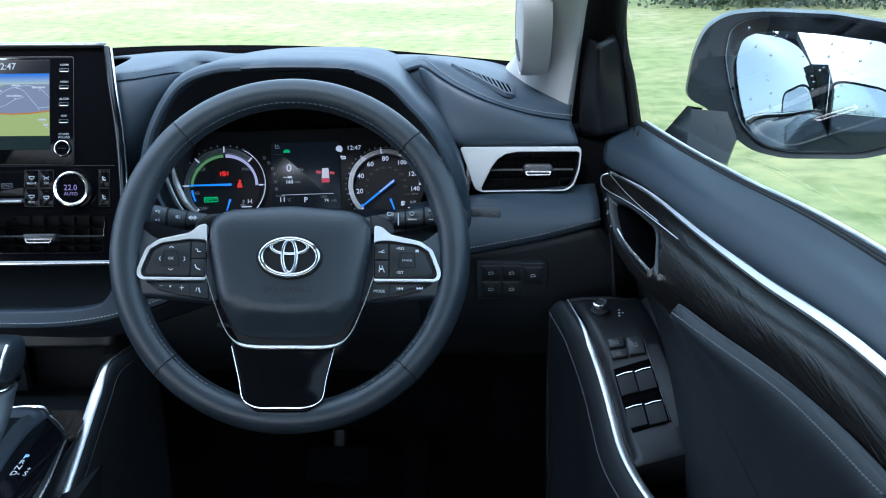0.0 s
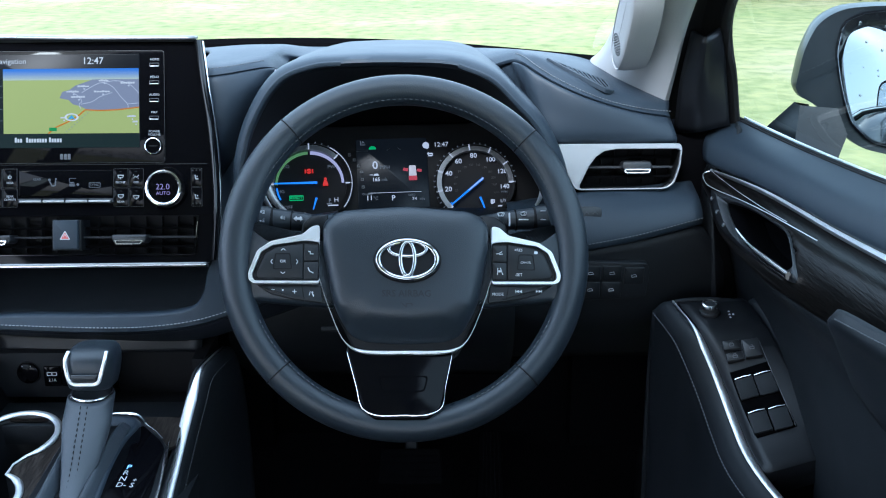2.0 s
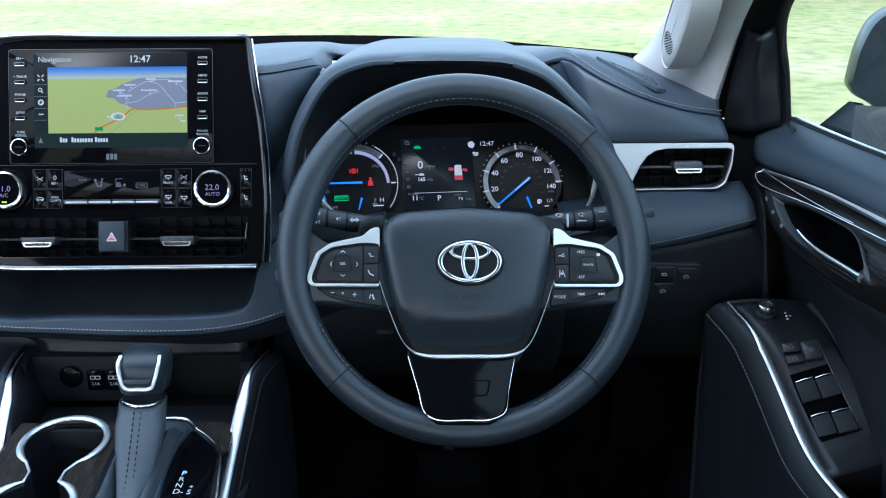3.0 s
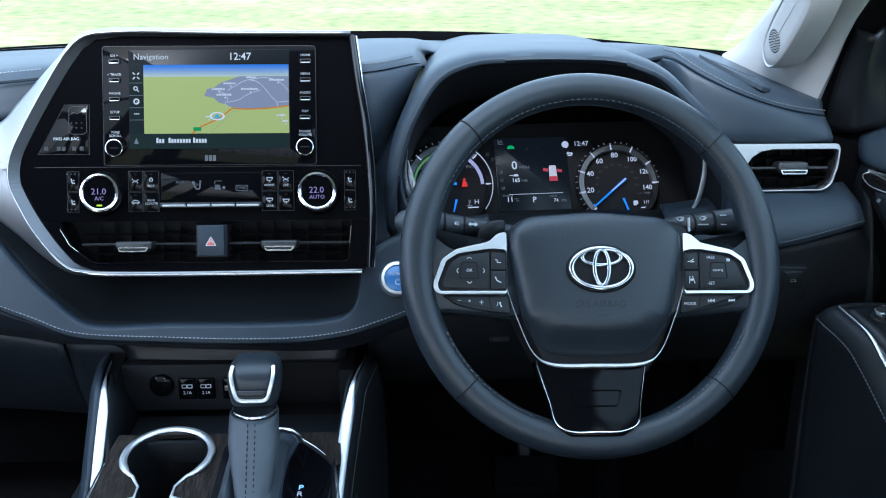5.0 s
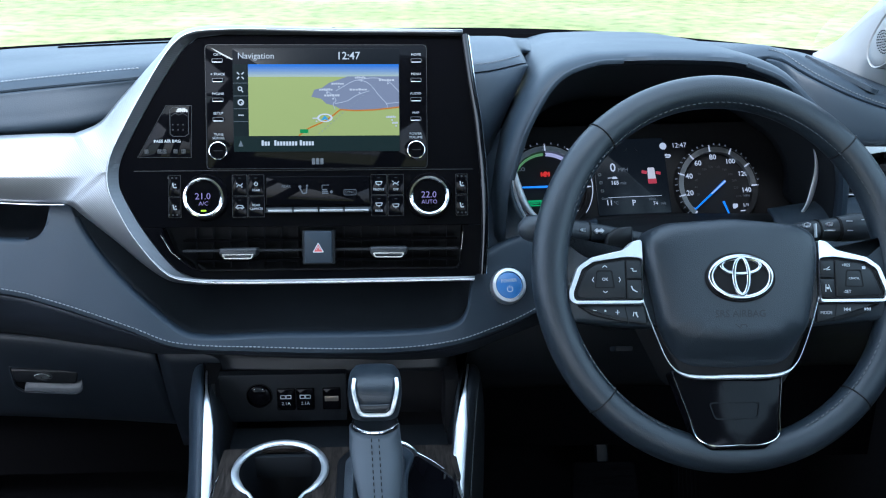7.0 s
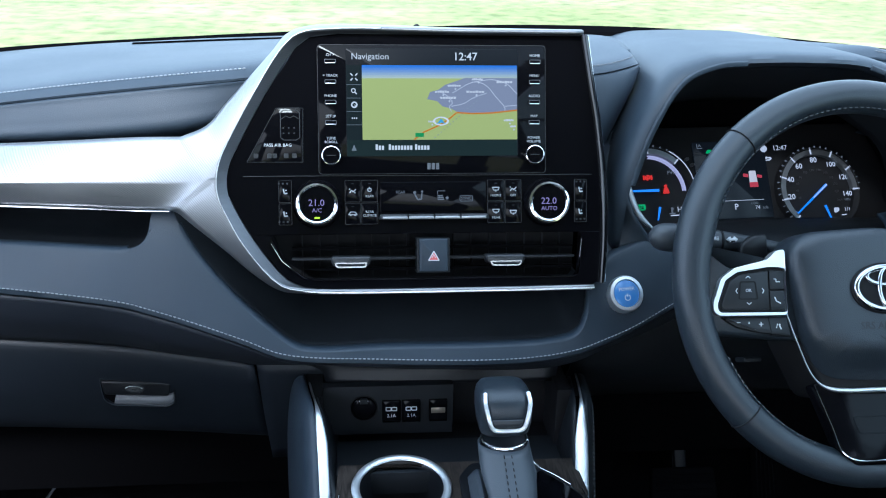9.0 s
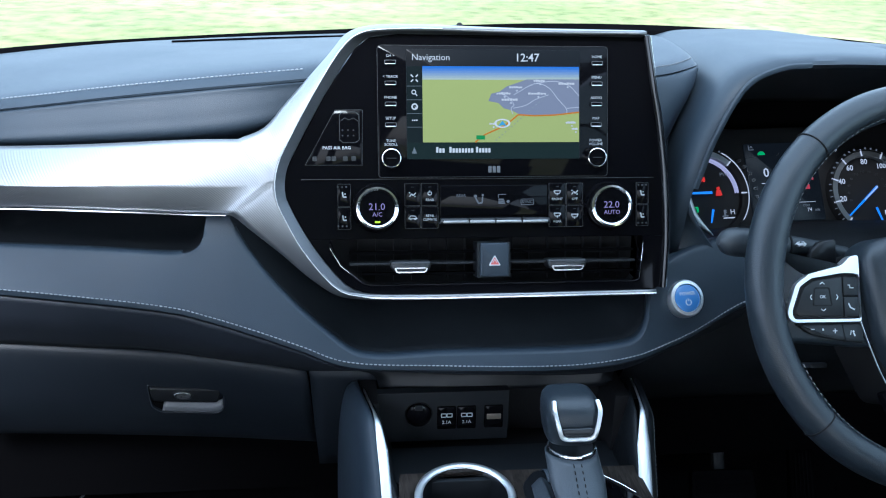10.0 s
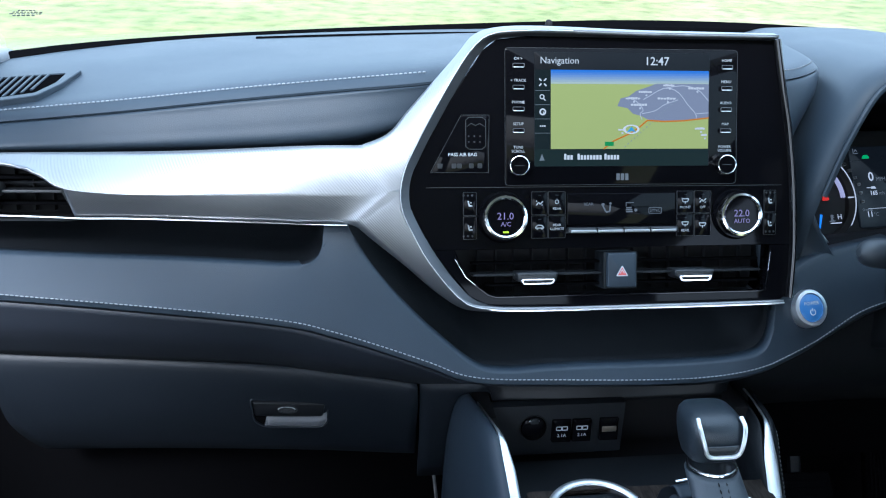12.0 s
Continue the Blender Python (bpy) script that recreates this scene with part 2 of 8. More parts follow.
def rounded(pts, r=0.004, n=4):
    """A polygon with its corners rounded; r: one radius, or one a corner."""
    out, k = [], len(pts)
    for i in range(k):
        p, a, b = Vector(pts[i]), Vector(pts[i - 1]), Vector(pts[(i + 1) % k])
        rr = r[i] if isinstance(r, (list, tuple)) else r
        d = min(rr, (a - p).length * 0.48, (b - p).length * 0.48)
        s, e = p + (a - p).normalized() * d, p + (b - p).normalized() * d
        for j in range(n + 1):
            t = j / n
            out.append(s * (1 - t) ** 2 + p * 2 * t * (1 - t) + e * t * t)
    return out


def rect(x0, y0, x1, y1, r=0.002):
    return rounded([(x0, y0), (x1, y0), (x1, y1), (x0, y1)], r)


def slab(outline, z0, z1, edge=0.001, taper=0.0):
    """A plate between two heights, its upper rim bevelled by edge."""
    bm = bmesh.new()
    c = sum((Vector(p) for p in outline), Vector((0, 0))) / len(outline)
    k = len(outline)

    def inset(i, d):
        a, p, b = Vector(outline[i - 1]), Vector(outline[i]), Vector(outline[(i + 1) % k])
        t = (b - a).normalized()
        nrm = Vector((-t.y, t.x))
        if nrm.dot(c - p) < 0:
            nrm = -nrm
        return p + nrm * d
    e = min(edge, abs(z1 - z0) * 0.9)
    lay = [[bm.verts.new((*p, z0)) for p in outline],
           [bm.verts.new((*inset(i, taper), z1 - e)) for i in range(k)],
           [bm.verts.new((*inset(i, taper + e * 0.35), z1 - e * 0.35)) for i in range(k)],
           [bm.verts.new((*inset(i, taper + e), z1)) for i in range(k)]]
    for a, b in zip(lay, lay[1:]):
        for i in range(k):
            bm.faces.new((a[i], a[(i + 1) % k], b[(i + 1) % k], b[i]))
    bm.faces.new(lay[-1])
    bm.faces.new(lay[0][::-1])
    bmesh.ops.recalc_face_normals(bm, faces=bm.faces)
    return bm


def frame_slab(outer, inner, z0, z1):
    """A flat ring between two outlines with as many points each."""
    bm = bmesh.new()
    k = len(outer)
    o0, o1, i1, i0 = ([bm.verts.new((*p, z)) for p in q] for q, z in ((outer, z0), (outer, z1), (inner, z1), (inner, z0)))
    for a, b in ((o0, o1), (o1, i1), (i1, i0), (i0, o0)):
        for i in range(k):
            bm.faces.new((a[i], a[(i + 1) % k], b[(i + 1) % k], b[i]))
    bmesh.ops.recalc_face_normals(bm, faces=bm.faces)
    return bm


def box(x0, y0, z0, x1, y1, z1, r=0.002):
    bm = bmesh.new()
    bmesh.ops.create_cube(bm, size=1)
    for v in bm.verts:
        v.co = Vector((x0 if v.co.x < 0 else x1, y0 if v.co.y < 0 else y1, z0 if v.co.z < 0 else z1))
    if r:
        bmesh.ops.bevel(bm, geom=bm.edges[:], offset=r, segments=2, affect="EDGES", profile=0.7)
    return bm


def turned(profile, sides=40):
    """A body of revolution about z from (radius, height) pairs."""
    bm, rings = bmesh.new(), []
    for r, z in profile:
        rings.append([bm.verts.new((r * math.cos(h), r * math.sin(h), z)) for h in (2 * math.pi * j / sides for j in range(sides))] if r > 1e-6 else [bm.verts.new((0, 0, z))])
    for a, b in zip(rings, rings[1:]):
        for j in range(sides):
            q = [a[j % len(a)], a[(j + 1) % len(a)], b[(j + 1) % len(b)], b[j % len(b)]]
            q = list(dict.fromkeys(q))
            if len(q) > 2:
                bm.faces.new(q)
    bmesh.ops.recalc_face_normals(bm, faces=bm.faces)
    return bm


def moved(bm, m):
    bm.transform(m)
    return bm


def merged(*bms):
    out = bmesh.new()
    for b in bms:
        me = bpy.data.meshes.new("tmp")
        b.to_mesh(me)
        b.free()
        out.from_mesh(me)
        bpy.data.meshes.remove(me)
    return out


def lettering(text, size, at, mat, parent, name="lettering", align="CENTER", turn=None, bold=0.0):
    """Flat raised writing at (x, y, z) of its parent."""
    cu = bpy.data.curves.new("text", "FONT")
    cu.body, cu.size, cu.align_x, cu.align_y, cu.extrude, cu.offset, cu.resolution_u = text, size, align, "CENTER", 0.00008, bold, 2
    ob = bpy.data.objects.new("text", cu)
    me = bpy.data.meshes.new_from_object(ob)
    bpy.data.objects.remove(ob)
    me.materials.clear()
    me.materials.append(mat)
    o = new(name, me)
    o.parent = parent
    o.matrix_basis = Matrix.Translation(at) @ (turn or Matrix())
    return o


def plates(polys, z0, z1, mat, parent, name="symbol"):
    """One mark made of several flat outlines."""
    return part(name, merged(*[slab(p, z0, z1, 0.0001) for p in polys]), mat, parent, smooth=False)


def disc(x, y, r, n=20, sx=1.0):
    return [(x + r * sx * math.cos(2 * math.pi * i / n), y + r * math.sin(2 * math.pi * i / n)) for i in range(n)]


def bar(x0, y0, x1, y1, w):
    d = (Vector((x1, y1)) - Vector((x0, y0))).normalized() * w / 2
    p = Vector((-d.y, d.x))
    return [Vector((x0, y0)) + p, Vector((x0, y0)) - p, Vector((x1, y1)) - p, Vector((x1, y1)) + p]


def ribbon(pts, w):
    """Short bars along a line of points."""
    return [bar(*a, *b, w) for a, b in zip(pts, pts[1:])]


def ring_flat(x, y, r0, r1, a0, a1, n=40):
    """An arc band as an outline; degrees from the right, turning left."""
    hs = [radians(a0 + (a1 - a0) * i / n) for i in range(n + 1)]
    return [(x + r1 * math.cos(h), y + r1 * math.sin(h)) for h in hs] + [(x + r0 * math.cos(h), y + r0 * math.sin(h)) for h in hs[::-1]]


def band_mesh(x, y, r0, r1, a0, a1, z0, z1, n=40):
    bm, hs = bmesh.new(), [radians(a0 + (a1 - a0) * i / n) for i in range(n + 1)]
    rows = [[bm.verts.new((x + r * math.cos(h), y + r * math.sin(h), z)) for h in hs] for r, z in ((r0, z0), (r0, z1), (r1, z1), (r1, z0))]
    for a, b in zip(rows, rows[1:]):
        for i in range(n):
            bm.faces.new((a[i], a[i + 1], b[i + 1], b[i]))
    bmesh.ops.recalc_face_normals(bm, faces=bm.faces)
    return bm


def stitches(pts, normal, mat, parent, length=0.0029, gap=0.0014, w=0.00055, name="stitching"):
    """A row of small raised stitches along points (one seam)."""
    pts = [Vector(p) for p in pts]
    bm, run, at = bmesh.new(), 0.0, 0.0
    nrm = Vector(normal).normalized()
    for a, b in zip(pts, pts[1:]):
        d = b - a
        seg = d.length
        if seg < 1e-7:
            continue
        d /= seg
        s = d.cross(nrm).normalized()
        while at < run + seg:
            p = a + d * (at - run) + nrm * 0.0012
            e = p + d * length
            vs = [bm.verts.new(q) for q in (p - s * w * 0.6, p + s * w * 0.6, p.lerp(e, 0.5) + s * w + nrm * 0.0005, e + s * w * 0.6, e - s * w * 0.6, p.lerp(e, 0.5) - s * w + nrm * 0.0005)]
            bm.faces.new(vs)
            at += length + gap
        run += seg
    ob = part(name, bm, mat, parent, smooth=False, thick=0.0006)
    return ob


def near(a, b, k):
    return Vector(a).lerp(Vector(b), k)


def offset_rail(rail, d):
    return [tuple(Vector(p) + Vector(d)) for p in rail]


def basis(origin, lean):
    """A face that leans back by lean degrees: x to the right, y up its slope, z out towards the seats."""
    a = radians(lean)
    return Matrix(((1, 0, 0, origin[0]), (0, math.sin(a), -math.cos(a), origin[1]), (0, math.cos(a), math.sin(a), origin[2]), (0, 0, 0, 1)))


# ---- outside: meadow and tree line ----
ground = part("ground", grid([[(x, y, 0.0) for x in (-900, -60, -12, 0, 12, 60, 900)] for y in (-900, -60, -12, 0, 12, 60, 900)], flip=True), GRASS, label="meadow of pale short grass with bare patches", kind="structure")


def tree_line(points, height, count, seed, leaf=1.0, deep=2.0):
    """Far woodland: many small leaf clumps above uneven trunks' shade."""
    rnd = random.Random(seed)
    bm = bmesh.new()
    line = [Vector((*p, 0)) for p in points]
    for _ in range(count):
        k = rnd.random() * (len(line) - 1)
        p = line[int(k)].lerp(line[min(int(k) + 1, len(line) - 1)], k % 1)
        top = height * (0.65 + 0.35 * noise.noise(p * 0.07)) + noise.noise(p * 0.5)
        z = abs(rnd.gauss(0.45, 0.3)) % 1.0 * top
        c = p + Vector((rnd.gauss(0, deep), rnd.gauss(0, deep), z))
        r = rnd.uniform(0.35, 0.9) * leaf
        q = Euler((rnd.random() * 6, rnd.random() * 6, rnd.random() * 6)).to_matrix()
        vs = [bm.verts.new(c + q @ Vector((r * math.cos(a) * rnd.uniform(0.5, 1.2), r * math.sin(a) * rnd.uniform(0.5, 1.2), 0))) for a in (0, 1.2, 2.5, 3.8, 5.0)]
        bm.faces.new(vs)
    return bm


# far trees out of view, added to shape reflections and horizon light
hedge = part("tree_line", tree_line([(-300, 420), (0, 380), (130, 300), (160, 170), (130, 60), (110, -60), (60, -160), (-60, -200)], 14, 6000, 3), LEAVES,
             label="dark green distant tree line, added out of view for reflections and light", smooth=False, kind="stuff")
near_hedge = part("hedge", tree_line([(3.9, 17.3), (5.2, 17.1), (6.5, 16.9), (9, 15.8), (13, 12.5), (18, 8), (21, 2), (22, -8)], 4.0, 46000, 8, 0.065, 0.45), LEAVES, label="olive green hedge at the edge of the meadow", smooth=False, kind="stuff")

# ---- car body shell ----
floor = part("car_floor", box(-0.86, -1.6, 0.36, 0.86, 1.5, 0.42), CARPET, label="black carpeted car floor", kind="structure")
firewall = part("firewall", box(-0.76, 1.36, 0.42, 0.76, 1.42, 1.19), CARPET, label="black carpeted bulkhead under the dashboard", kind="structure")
roof = part("ceiling", skin([[(-0.66, 0.44, 1.66), (-0.5, 0.50, 1.70), (0, 0.56, 1.74), (0.5, 0.50, 1.70), (0.66, 0.44, 1.66)], [(-0.73, -0.4, 1.67), (-0.55, -0.4, 1.75), (0, -0.4, 1.80), (0.55, -0.4, 1.75), (0.73, -0.4, 1.67)], [(-0.73, -1.6, 1.66), (-0.55, -1.6, 1.71), (0, -1.6, 1.76), (0.55, -1.6, 1.71), (0.73, -1.6, 1.66)]], 16, 4),
            PALE, label="light grey fabric headliner", thick=0.03, kind="structure")
# last box: unseen low partition added to keep rear light off the footwells
back = part("wall_back", merged(box(-0.84, -1.66, 0.42, 0.84, -1.6, 0.80), box(-0.84, -1.66, 1.6402, 0.84, -1.6, 1.80), box(-0.84, -1.66, 0.8002, -0.70, -1.6, 1.64), box(0.70, -1.66, 0.8002, 0.84, -1.6, 1.64), box(-0.78, -0.90, 0.42, 0.78, -0.80, 1.05)), DARK, label="dark trimmed rear end of the cabin, tailgate open, with an added low light-blocking partition", kind="structure")
passenger_side = part("wall_passenger", merged(box(-0.90, -0.16, 0.42, -0.84, 1.36, 1.20), box(-0.86, -1.6, 0.42, -0.80, -0.16, 0.55), box(-0.86, -0.30, 0.5502, -0.80, -0.16, 1.70), box(-0.86, -1.6, 0.5502, -0.80, -1.15, 1.70), box(-0.86, -1.15, 1.60, -0.80, -0.30, 1.70), box(-0.74, -0.17, 1.66, -0.62, 0.5, 1.72), box(-0.86, -1.6, 1.66, -0.58, -0.16, 1.78)), DARK,
                      label="dark trimmed passenger side with its rear door open", kind="structure")
driver_rear = part("wall_driver_rear", merged(box(0.80, -1.6, 0.42, 0.86, -0.16, 0.55), box(0.80, -0.30, 0.5502, 0.86, -0.16, 1.70), box(0.80, -1.6, 0.5502, 0.86, -1.15, 1.70), box(0.80, -1.15, 1.60, 0.86, -0.30, 1.70), box(0.62, -0.17, 1.66, 0.74, 0.5, 1.72), box(0.58, -1.6, 1.66, 0.86, -0.16, 1.78)), DARK,
                   label="dark trimmed side behind the driver's door", kind="structure")
kick = part("wall_kick", merged(box(0.730, 1.158, 0.42, 0.84, 1.36, 1.12), box(-0.86, 1.14, 0.42, -0.76, 1.36, 1.16)), RUBBER, label="black kick panels beside the footwells", kind="structure")

bonnet = part("bonnet", skin([[(-0.80, 1.46, 1.17), (0, 1.50, 1.19), (0.80, 1.46, 1.17)], [(-0.85, 1.9, 1.12), (0, 1.95, 1.15), (0.85, 1.9, 1.12)], [(-0.85, 2.5, 1.02), (0, 2.6, 1.03), (0.85, 2.5, 1.02)]], 16, 5), PAINT,
              label="dark painted bonnet below the windscreen", thick=0.02, kind="structure")

# windscreen with black edge band
WS_LOW = [(-0.72, 1.30, 1.205), (-0.55, 1.36, 1.220), (-0.35, 1.395, 1.230), (0, 1.41, 1.245), (0.15, 1.41, 1.249), (0.38, 1.40, 1.245), (0.66, 1.32, 1.230)]
WS_TOP = [(-0.58, 0.46, 1.69), (0, 0.53, 1.74), (0.58, 0.46, 1.69)]
windscreen = part("window_1", skin([offset_rail(WS_LOW, (0, 0.012, -0.004)), [(-0.66, 0.9, 1.45), (-0.33, 0.98, 1.48), (0, 1.0, 1.49), (0.33, 0.98, 1.48), (0.63, 0.9, 1.45)], WS_TOP], 24, 8), GLASS, label="clear curved windscreen", kind="structure")
windscreen.visible_shadow = False
cowl = part("trim", skin([offset_rail(WS_LOW, (0, 0.05, -0.014)), offset_rail(WS_LOW, (0, 0.0, -0.001)), offset_rail(WS_LOW, (0, -0.016, -0.006)), offset_rail(WS_LOW, (0, -0.018, -0.03))], 30, 3), BLACK, label="black windscreen edge strip", thick=0.004, kind="structure")


def pillar(s):
    """The roof pillar beside the windscreen; s: 1 the driver's, -1 the passenger's."""
    def mir(r):
        return [(p[0] * s, p[1], p[2]) for p in r]
    a = mir([(0.610, 1.315, 1.212), (0.634, 1.24, 1.246), (0.642, 1.16, 1.302), (0.625, 0.85, 1.49), (0.595, 0.46, 1.68)])
    m = mir([(0.650, 1.235, 1.192), (0.662, 1.175, 1.236), (0.667, 1.115, 1.296), (0.652, 0.82, 1.48), (0.62, 0.43, 1.67)])
    b = mir([(0.697, 1.18, 1.17), (0.700, 1.145, 1.235), (0.702, 1.10, 1.305), (0.69, 0.80, 1.48), (0.66, 0.42, 1.67)])
    p = thing("roof_pillar", "pale grey fabric windscreen pillar with a round tweeter", "pillar", kind="structure")
    part("trim", skin([offset_rail(a, (0, 0.05, 0)), a, m, b, offset_rail(b, (0.01 * s, 0.05, 0))], 20, 4), CLOTH, p, thick=0.004)
    c = mir([(0.788, 1.16, 1.17), (0.7705, 1.136, 1.245), (0.752, 1.116, 1.302), (0.730, 0.83, 1.47), (0.70, 0.42, 1.66)])
    part("seal", skin([offset_rail(b[::1], (0.002 * s, 0.02, 0)), mir([(0.735, 1.21, 1.17), (0.732, 1.175, 1.235), (0.727, 1.14, 1.305), (0.708, 0.84, 1.48), (0.68, 0.44, 1.67)]), c, offset_rail(c, (0.004 * s, 0.04, 0))], 20, 3), RUBBER, p, "black door seal and window channel", thick=0.006)
    along_pillar = Vector((-0.02 * s, -0.75, 0.66)).normalized()
    face = Vector((-0.95 * s, -0.20, -0.05))
    face = (face - along_pillar * face.dot(along_pillar)).normalized()
    side = along_pillar.cross(face)
    at = Vector((0.6360 * s, 1.1440, 1.2790))
    tm = Matrix(((side.x, along_pillar.x, face.x, at.x), (side.y, along_pillar.y, face.y, at.y), (side.z, along_pillar.z, face.z, at.z), (0, 0, 0, 1)))
    OVAL = [(0.023 * math.copysign(abs(math.cos(h)) ** 0.8, math.cos(h)), 0.028 + 0.080 * math.copysign(abs(math.sin(h)) ** 0.8, math.sin(h))) for h in (2 * math.pi * i / 48 for i in range(48))]
    pod = [[(x * k, 0.028 + (y - 0.028) * (1 - (1 - k) * 0.4), z) for x, y in OVAL] for k, z in ((1.20, -0.030), (1.14, -0.008), (1.07, 0.0010), (1.02, 0.0028), (0.97, 0.0008), (0.90, 0.0024), (0.60, 0.0034), (0.02, 0.0038))]
    tw = part("tweeter", moved(grid(pod, close_u=True), tm), CLOTH, p, "oval grey tweeter pod")
    part("grille", moved(merged(*[slab(disc(0.0125 * k / 4 * math.cos(h), -0.010 + 0.0135 * k / 4 * math.sin(h), 0.0008, 6), 0.0015, 0.0046, 0.0002) for k in range(1, 5) for h in [2 * math.pi * i / (6 * k) for i in range(6 * k)]]), tm), DARK, tw, "fine round speaker grille")
    return p


for side in (1, -1):
    pillar(side)

# ---- dashboard ----
dash = thing("dashboard", "black soft-touch dashboard with contrast-stitched upper and lower pads", "dashboard")
# filler boxes added to block light, near-black for the shade below the dashboard
core = part("core", merged(box(-0.80, 1.20, 0.70, 0.18, 1.34, 1.20), box(0.60, 1.20, 0.70, 0.735, 1.34, 1.16), box(0.18, 1.24, 0.70, 0.60, 1.34, 1.20)), BLACK, dash)

# upper pad on the passenger's side: rails from the windscreen to the trim band
UP_STITCH = [(-0.80, 1.16, 1.178), (-0.571, 1.130, 1.205), (-0.460, 1.1155, 1.2188), (-0.364, 1.1020, 1.2325), (-0.262, 1.0920, 1.2448), (-0.184, 1.0880, 1.2528), (-0.110, 1.112, 1.2570)]
UP_CREASE = [(p[0], p[1] - 0.010, p[2] - 0.008) for p in UP_STITCH]
UP_FAR = [(-0.80, 1.25, 1.190), (-0.60, 1.33, 1.214), (-0.45, 1.365, 1.227), (-0.30, 1.385, 1.234), (-0.15, 1.395, 1.239), (-0.02, 1.40, 1.242), (0.05, 1.40, 1.243)]
UP_MID = [near(a, b, 0.55) + Vector((0, 0, 0.006)) for a, b in zip(UP_STITCH, UP_FAR)]
part("upper_pad", skin([UP_FAR, UP_MID, [(p[0], p[1] + 0.03, p[2] + 0.004) for p in UP_STITCH], UP_STITCH, UP_CREASE, offset_rail(UP_CREASE, (0, 0.004, -0.002))], 50, 5), SOFT, dash, "smooth black vinyl upper pad", thick=0.004)
BAND_TOP = [(-0.80, 1.125, 1.166), (-0.566, 1.10, 1.176), (-0.415, 1.085, 1.182), (-0.300, 1.070, 1.190), (-0.235, 1.066, 1.198), (-0.165, 1.078, 1.215), (-0.105, 1.105, 1.230)]
part("upper_face", skin([offset_rail(UP_CREASE, (0, 0.003, -0.0012)), offset_rail(UP_CREASE, (0, -0.0005, -0.0022)), [near(a, b, 0.15) for a, b in zip(UP_CREASE, BAND_TOP)], [near(a, b, 0.55) + Vector((0, -0.0015, 0)) for a, b in zip(UP_CREASE, BAND_TOP)], [near(a, b, 0.9) for a, b in zip(UP_CREASE, BAND_TOP)], offset_rail(BAND_TOP, (0, 0.022, -0.012))], 50, 5), SOFT, dash, thick=0.004)
stitches(spline(UP_STITCH[1:-1], 150), (0, -0.3, 1), THREAD, dash)

# pad between the centre panel and the instrument hood
MID_STITCH = [(0.140, 1.088, 1.2545), (0.163, 1.090, 1.2561), (0.183, 1.095, 1.2576), (0.199, 1.105, 1.2592), (0.2165, 1.125, 1.2598)]
MID_EDGE = MID_STITCH + [(0.2240, 1.150, 1.2550), (0.233, 1.190, 1.2430)]
MID_CREASE = [(0.138, 1.078, 1.2480), (0.1607, 1.080, 1.2500), (0.180, 1.085, 1.2515), (0.1995, 1.096, 1.2535), (0.2200, 1.1170, 1.2540), (0.2275, 1.145, 1.2470), (0.236, 1.190, 1.2350)]
MID_BACK = [(0.12, 1.25, 1.2560), (0.15, 1.25, 1.2600), (0.175, 1.25, 1.2620), (0.198, 1.25, 1.2625), (0.222, 1.25, 1.2615), (0.245, 1.255, 1.2500), (0.27, 1.26, 1.2400)]
MID_FAR = [(0.0, 1.395, 1.236), (0.07, 1.395, 1.239), (0.12, 1.395, 1.241), (0.17, 1.395, 1.241), (0.22, 1.395, 1.241), (0.28, 1.39, 1.241), (0.33, 1.39, 1.240)]
part("middle_pad", skin([MID_FAR, MID_BACK, offset_rail(MID_EDGE, (0, 0.035, 0.0035)), MID_EDGE, MID_CREASE, offset_rail(MID_CREASE, (0, 0.004, -0.002))], 40, 6), SOFT, dash, "smooth black vinyl pod beside the instrument hood", thick=0.004)
POD_TOP = MID_CREASE[:5] + [(0.2265, 1.1300, 1.2505)]
part("middle_face", skin([offset_rail(POD_TOP, (0, 0.003, -0.0012)), offset_rail(POD_TOP, (0, -0.0005, -0.0025)),
                          [(0.140, 1.072, 1.230), (0.160, 1.073, 1.231), (0.181, 1.077, 1.232), (0.201, 1.088, 1.234), (0.2150, 1.106, 1.2360), (0.2205, 1.125, 1.237)],
                          [(0.142, 1.066, 1.203), (0.160, 1.067, 1.203), (0.177, 1.072, 1.204), (0.191, 1.084, 1.205), (0.2020, 1.103, 1.206), (0.2078, 1.124, 1.207)],
                          [(0.145, 1.064, 1.170), (0.158, 1.066, 1.170), (0.170, 1.072, 1.171), (0.181, 1.086, 1.172), (0.1900, 1.106, 1.174), (0.1960, 1.126, 1.176)],
                          [(0.150, 1.085, 1.130), (0.158, 1.088, 1.130), (0.166, 1.094, 1.130), (0.174, 1.105, 1.130), (0.181, 1.120, 1.130), (0.186, 1.135, 1.130)]], 32, 6), SOFT, dash, "rounded face of the pod", thick=0.004)
part("flank", skin([[(0.150, 1.135, 1.20), (0.175, 1.135, 1.20), (0.195, 1.132, 1.20), (0.212, 1.120, 1.20)], [(0.158, 1.090, 1.12), (0.175, 1.078, 1.12), (0.190, 1.062, 1.12), (0.204, 1.045, 1.12)], [(0.160, 1.052, 1.06), (0.185, 1.043, 1.06), (0.21, 1.042, 1.06), (0.25, 1.045, 1.06)]], 16, 6), SOFT, dash, thick=0.004)
stitches(spline(MID_STITCH, 50), (0, -0.3, 1), DARKTHREAD, dash)

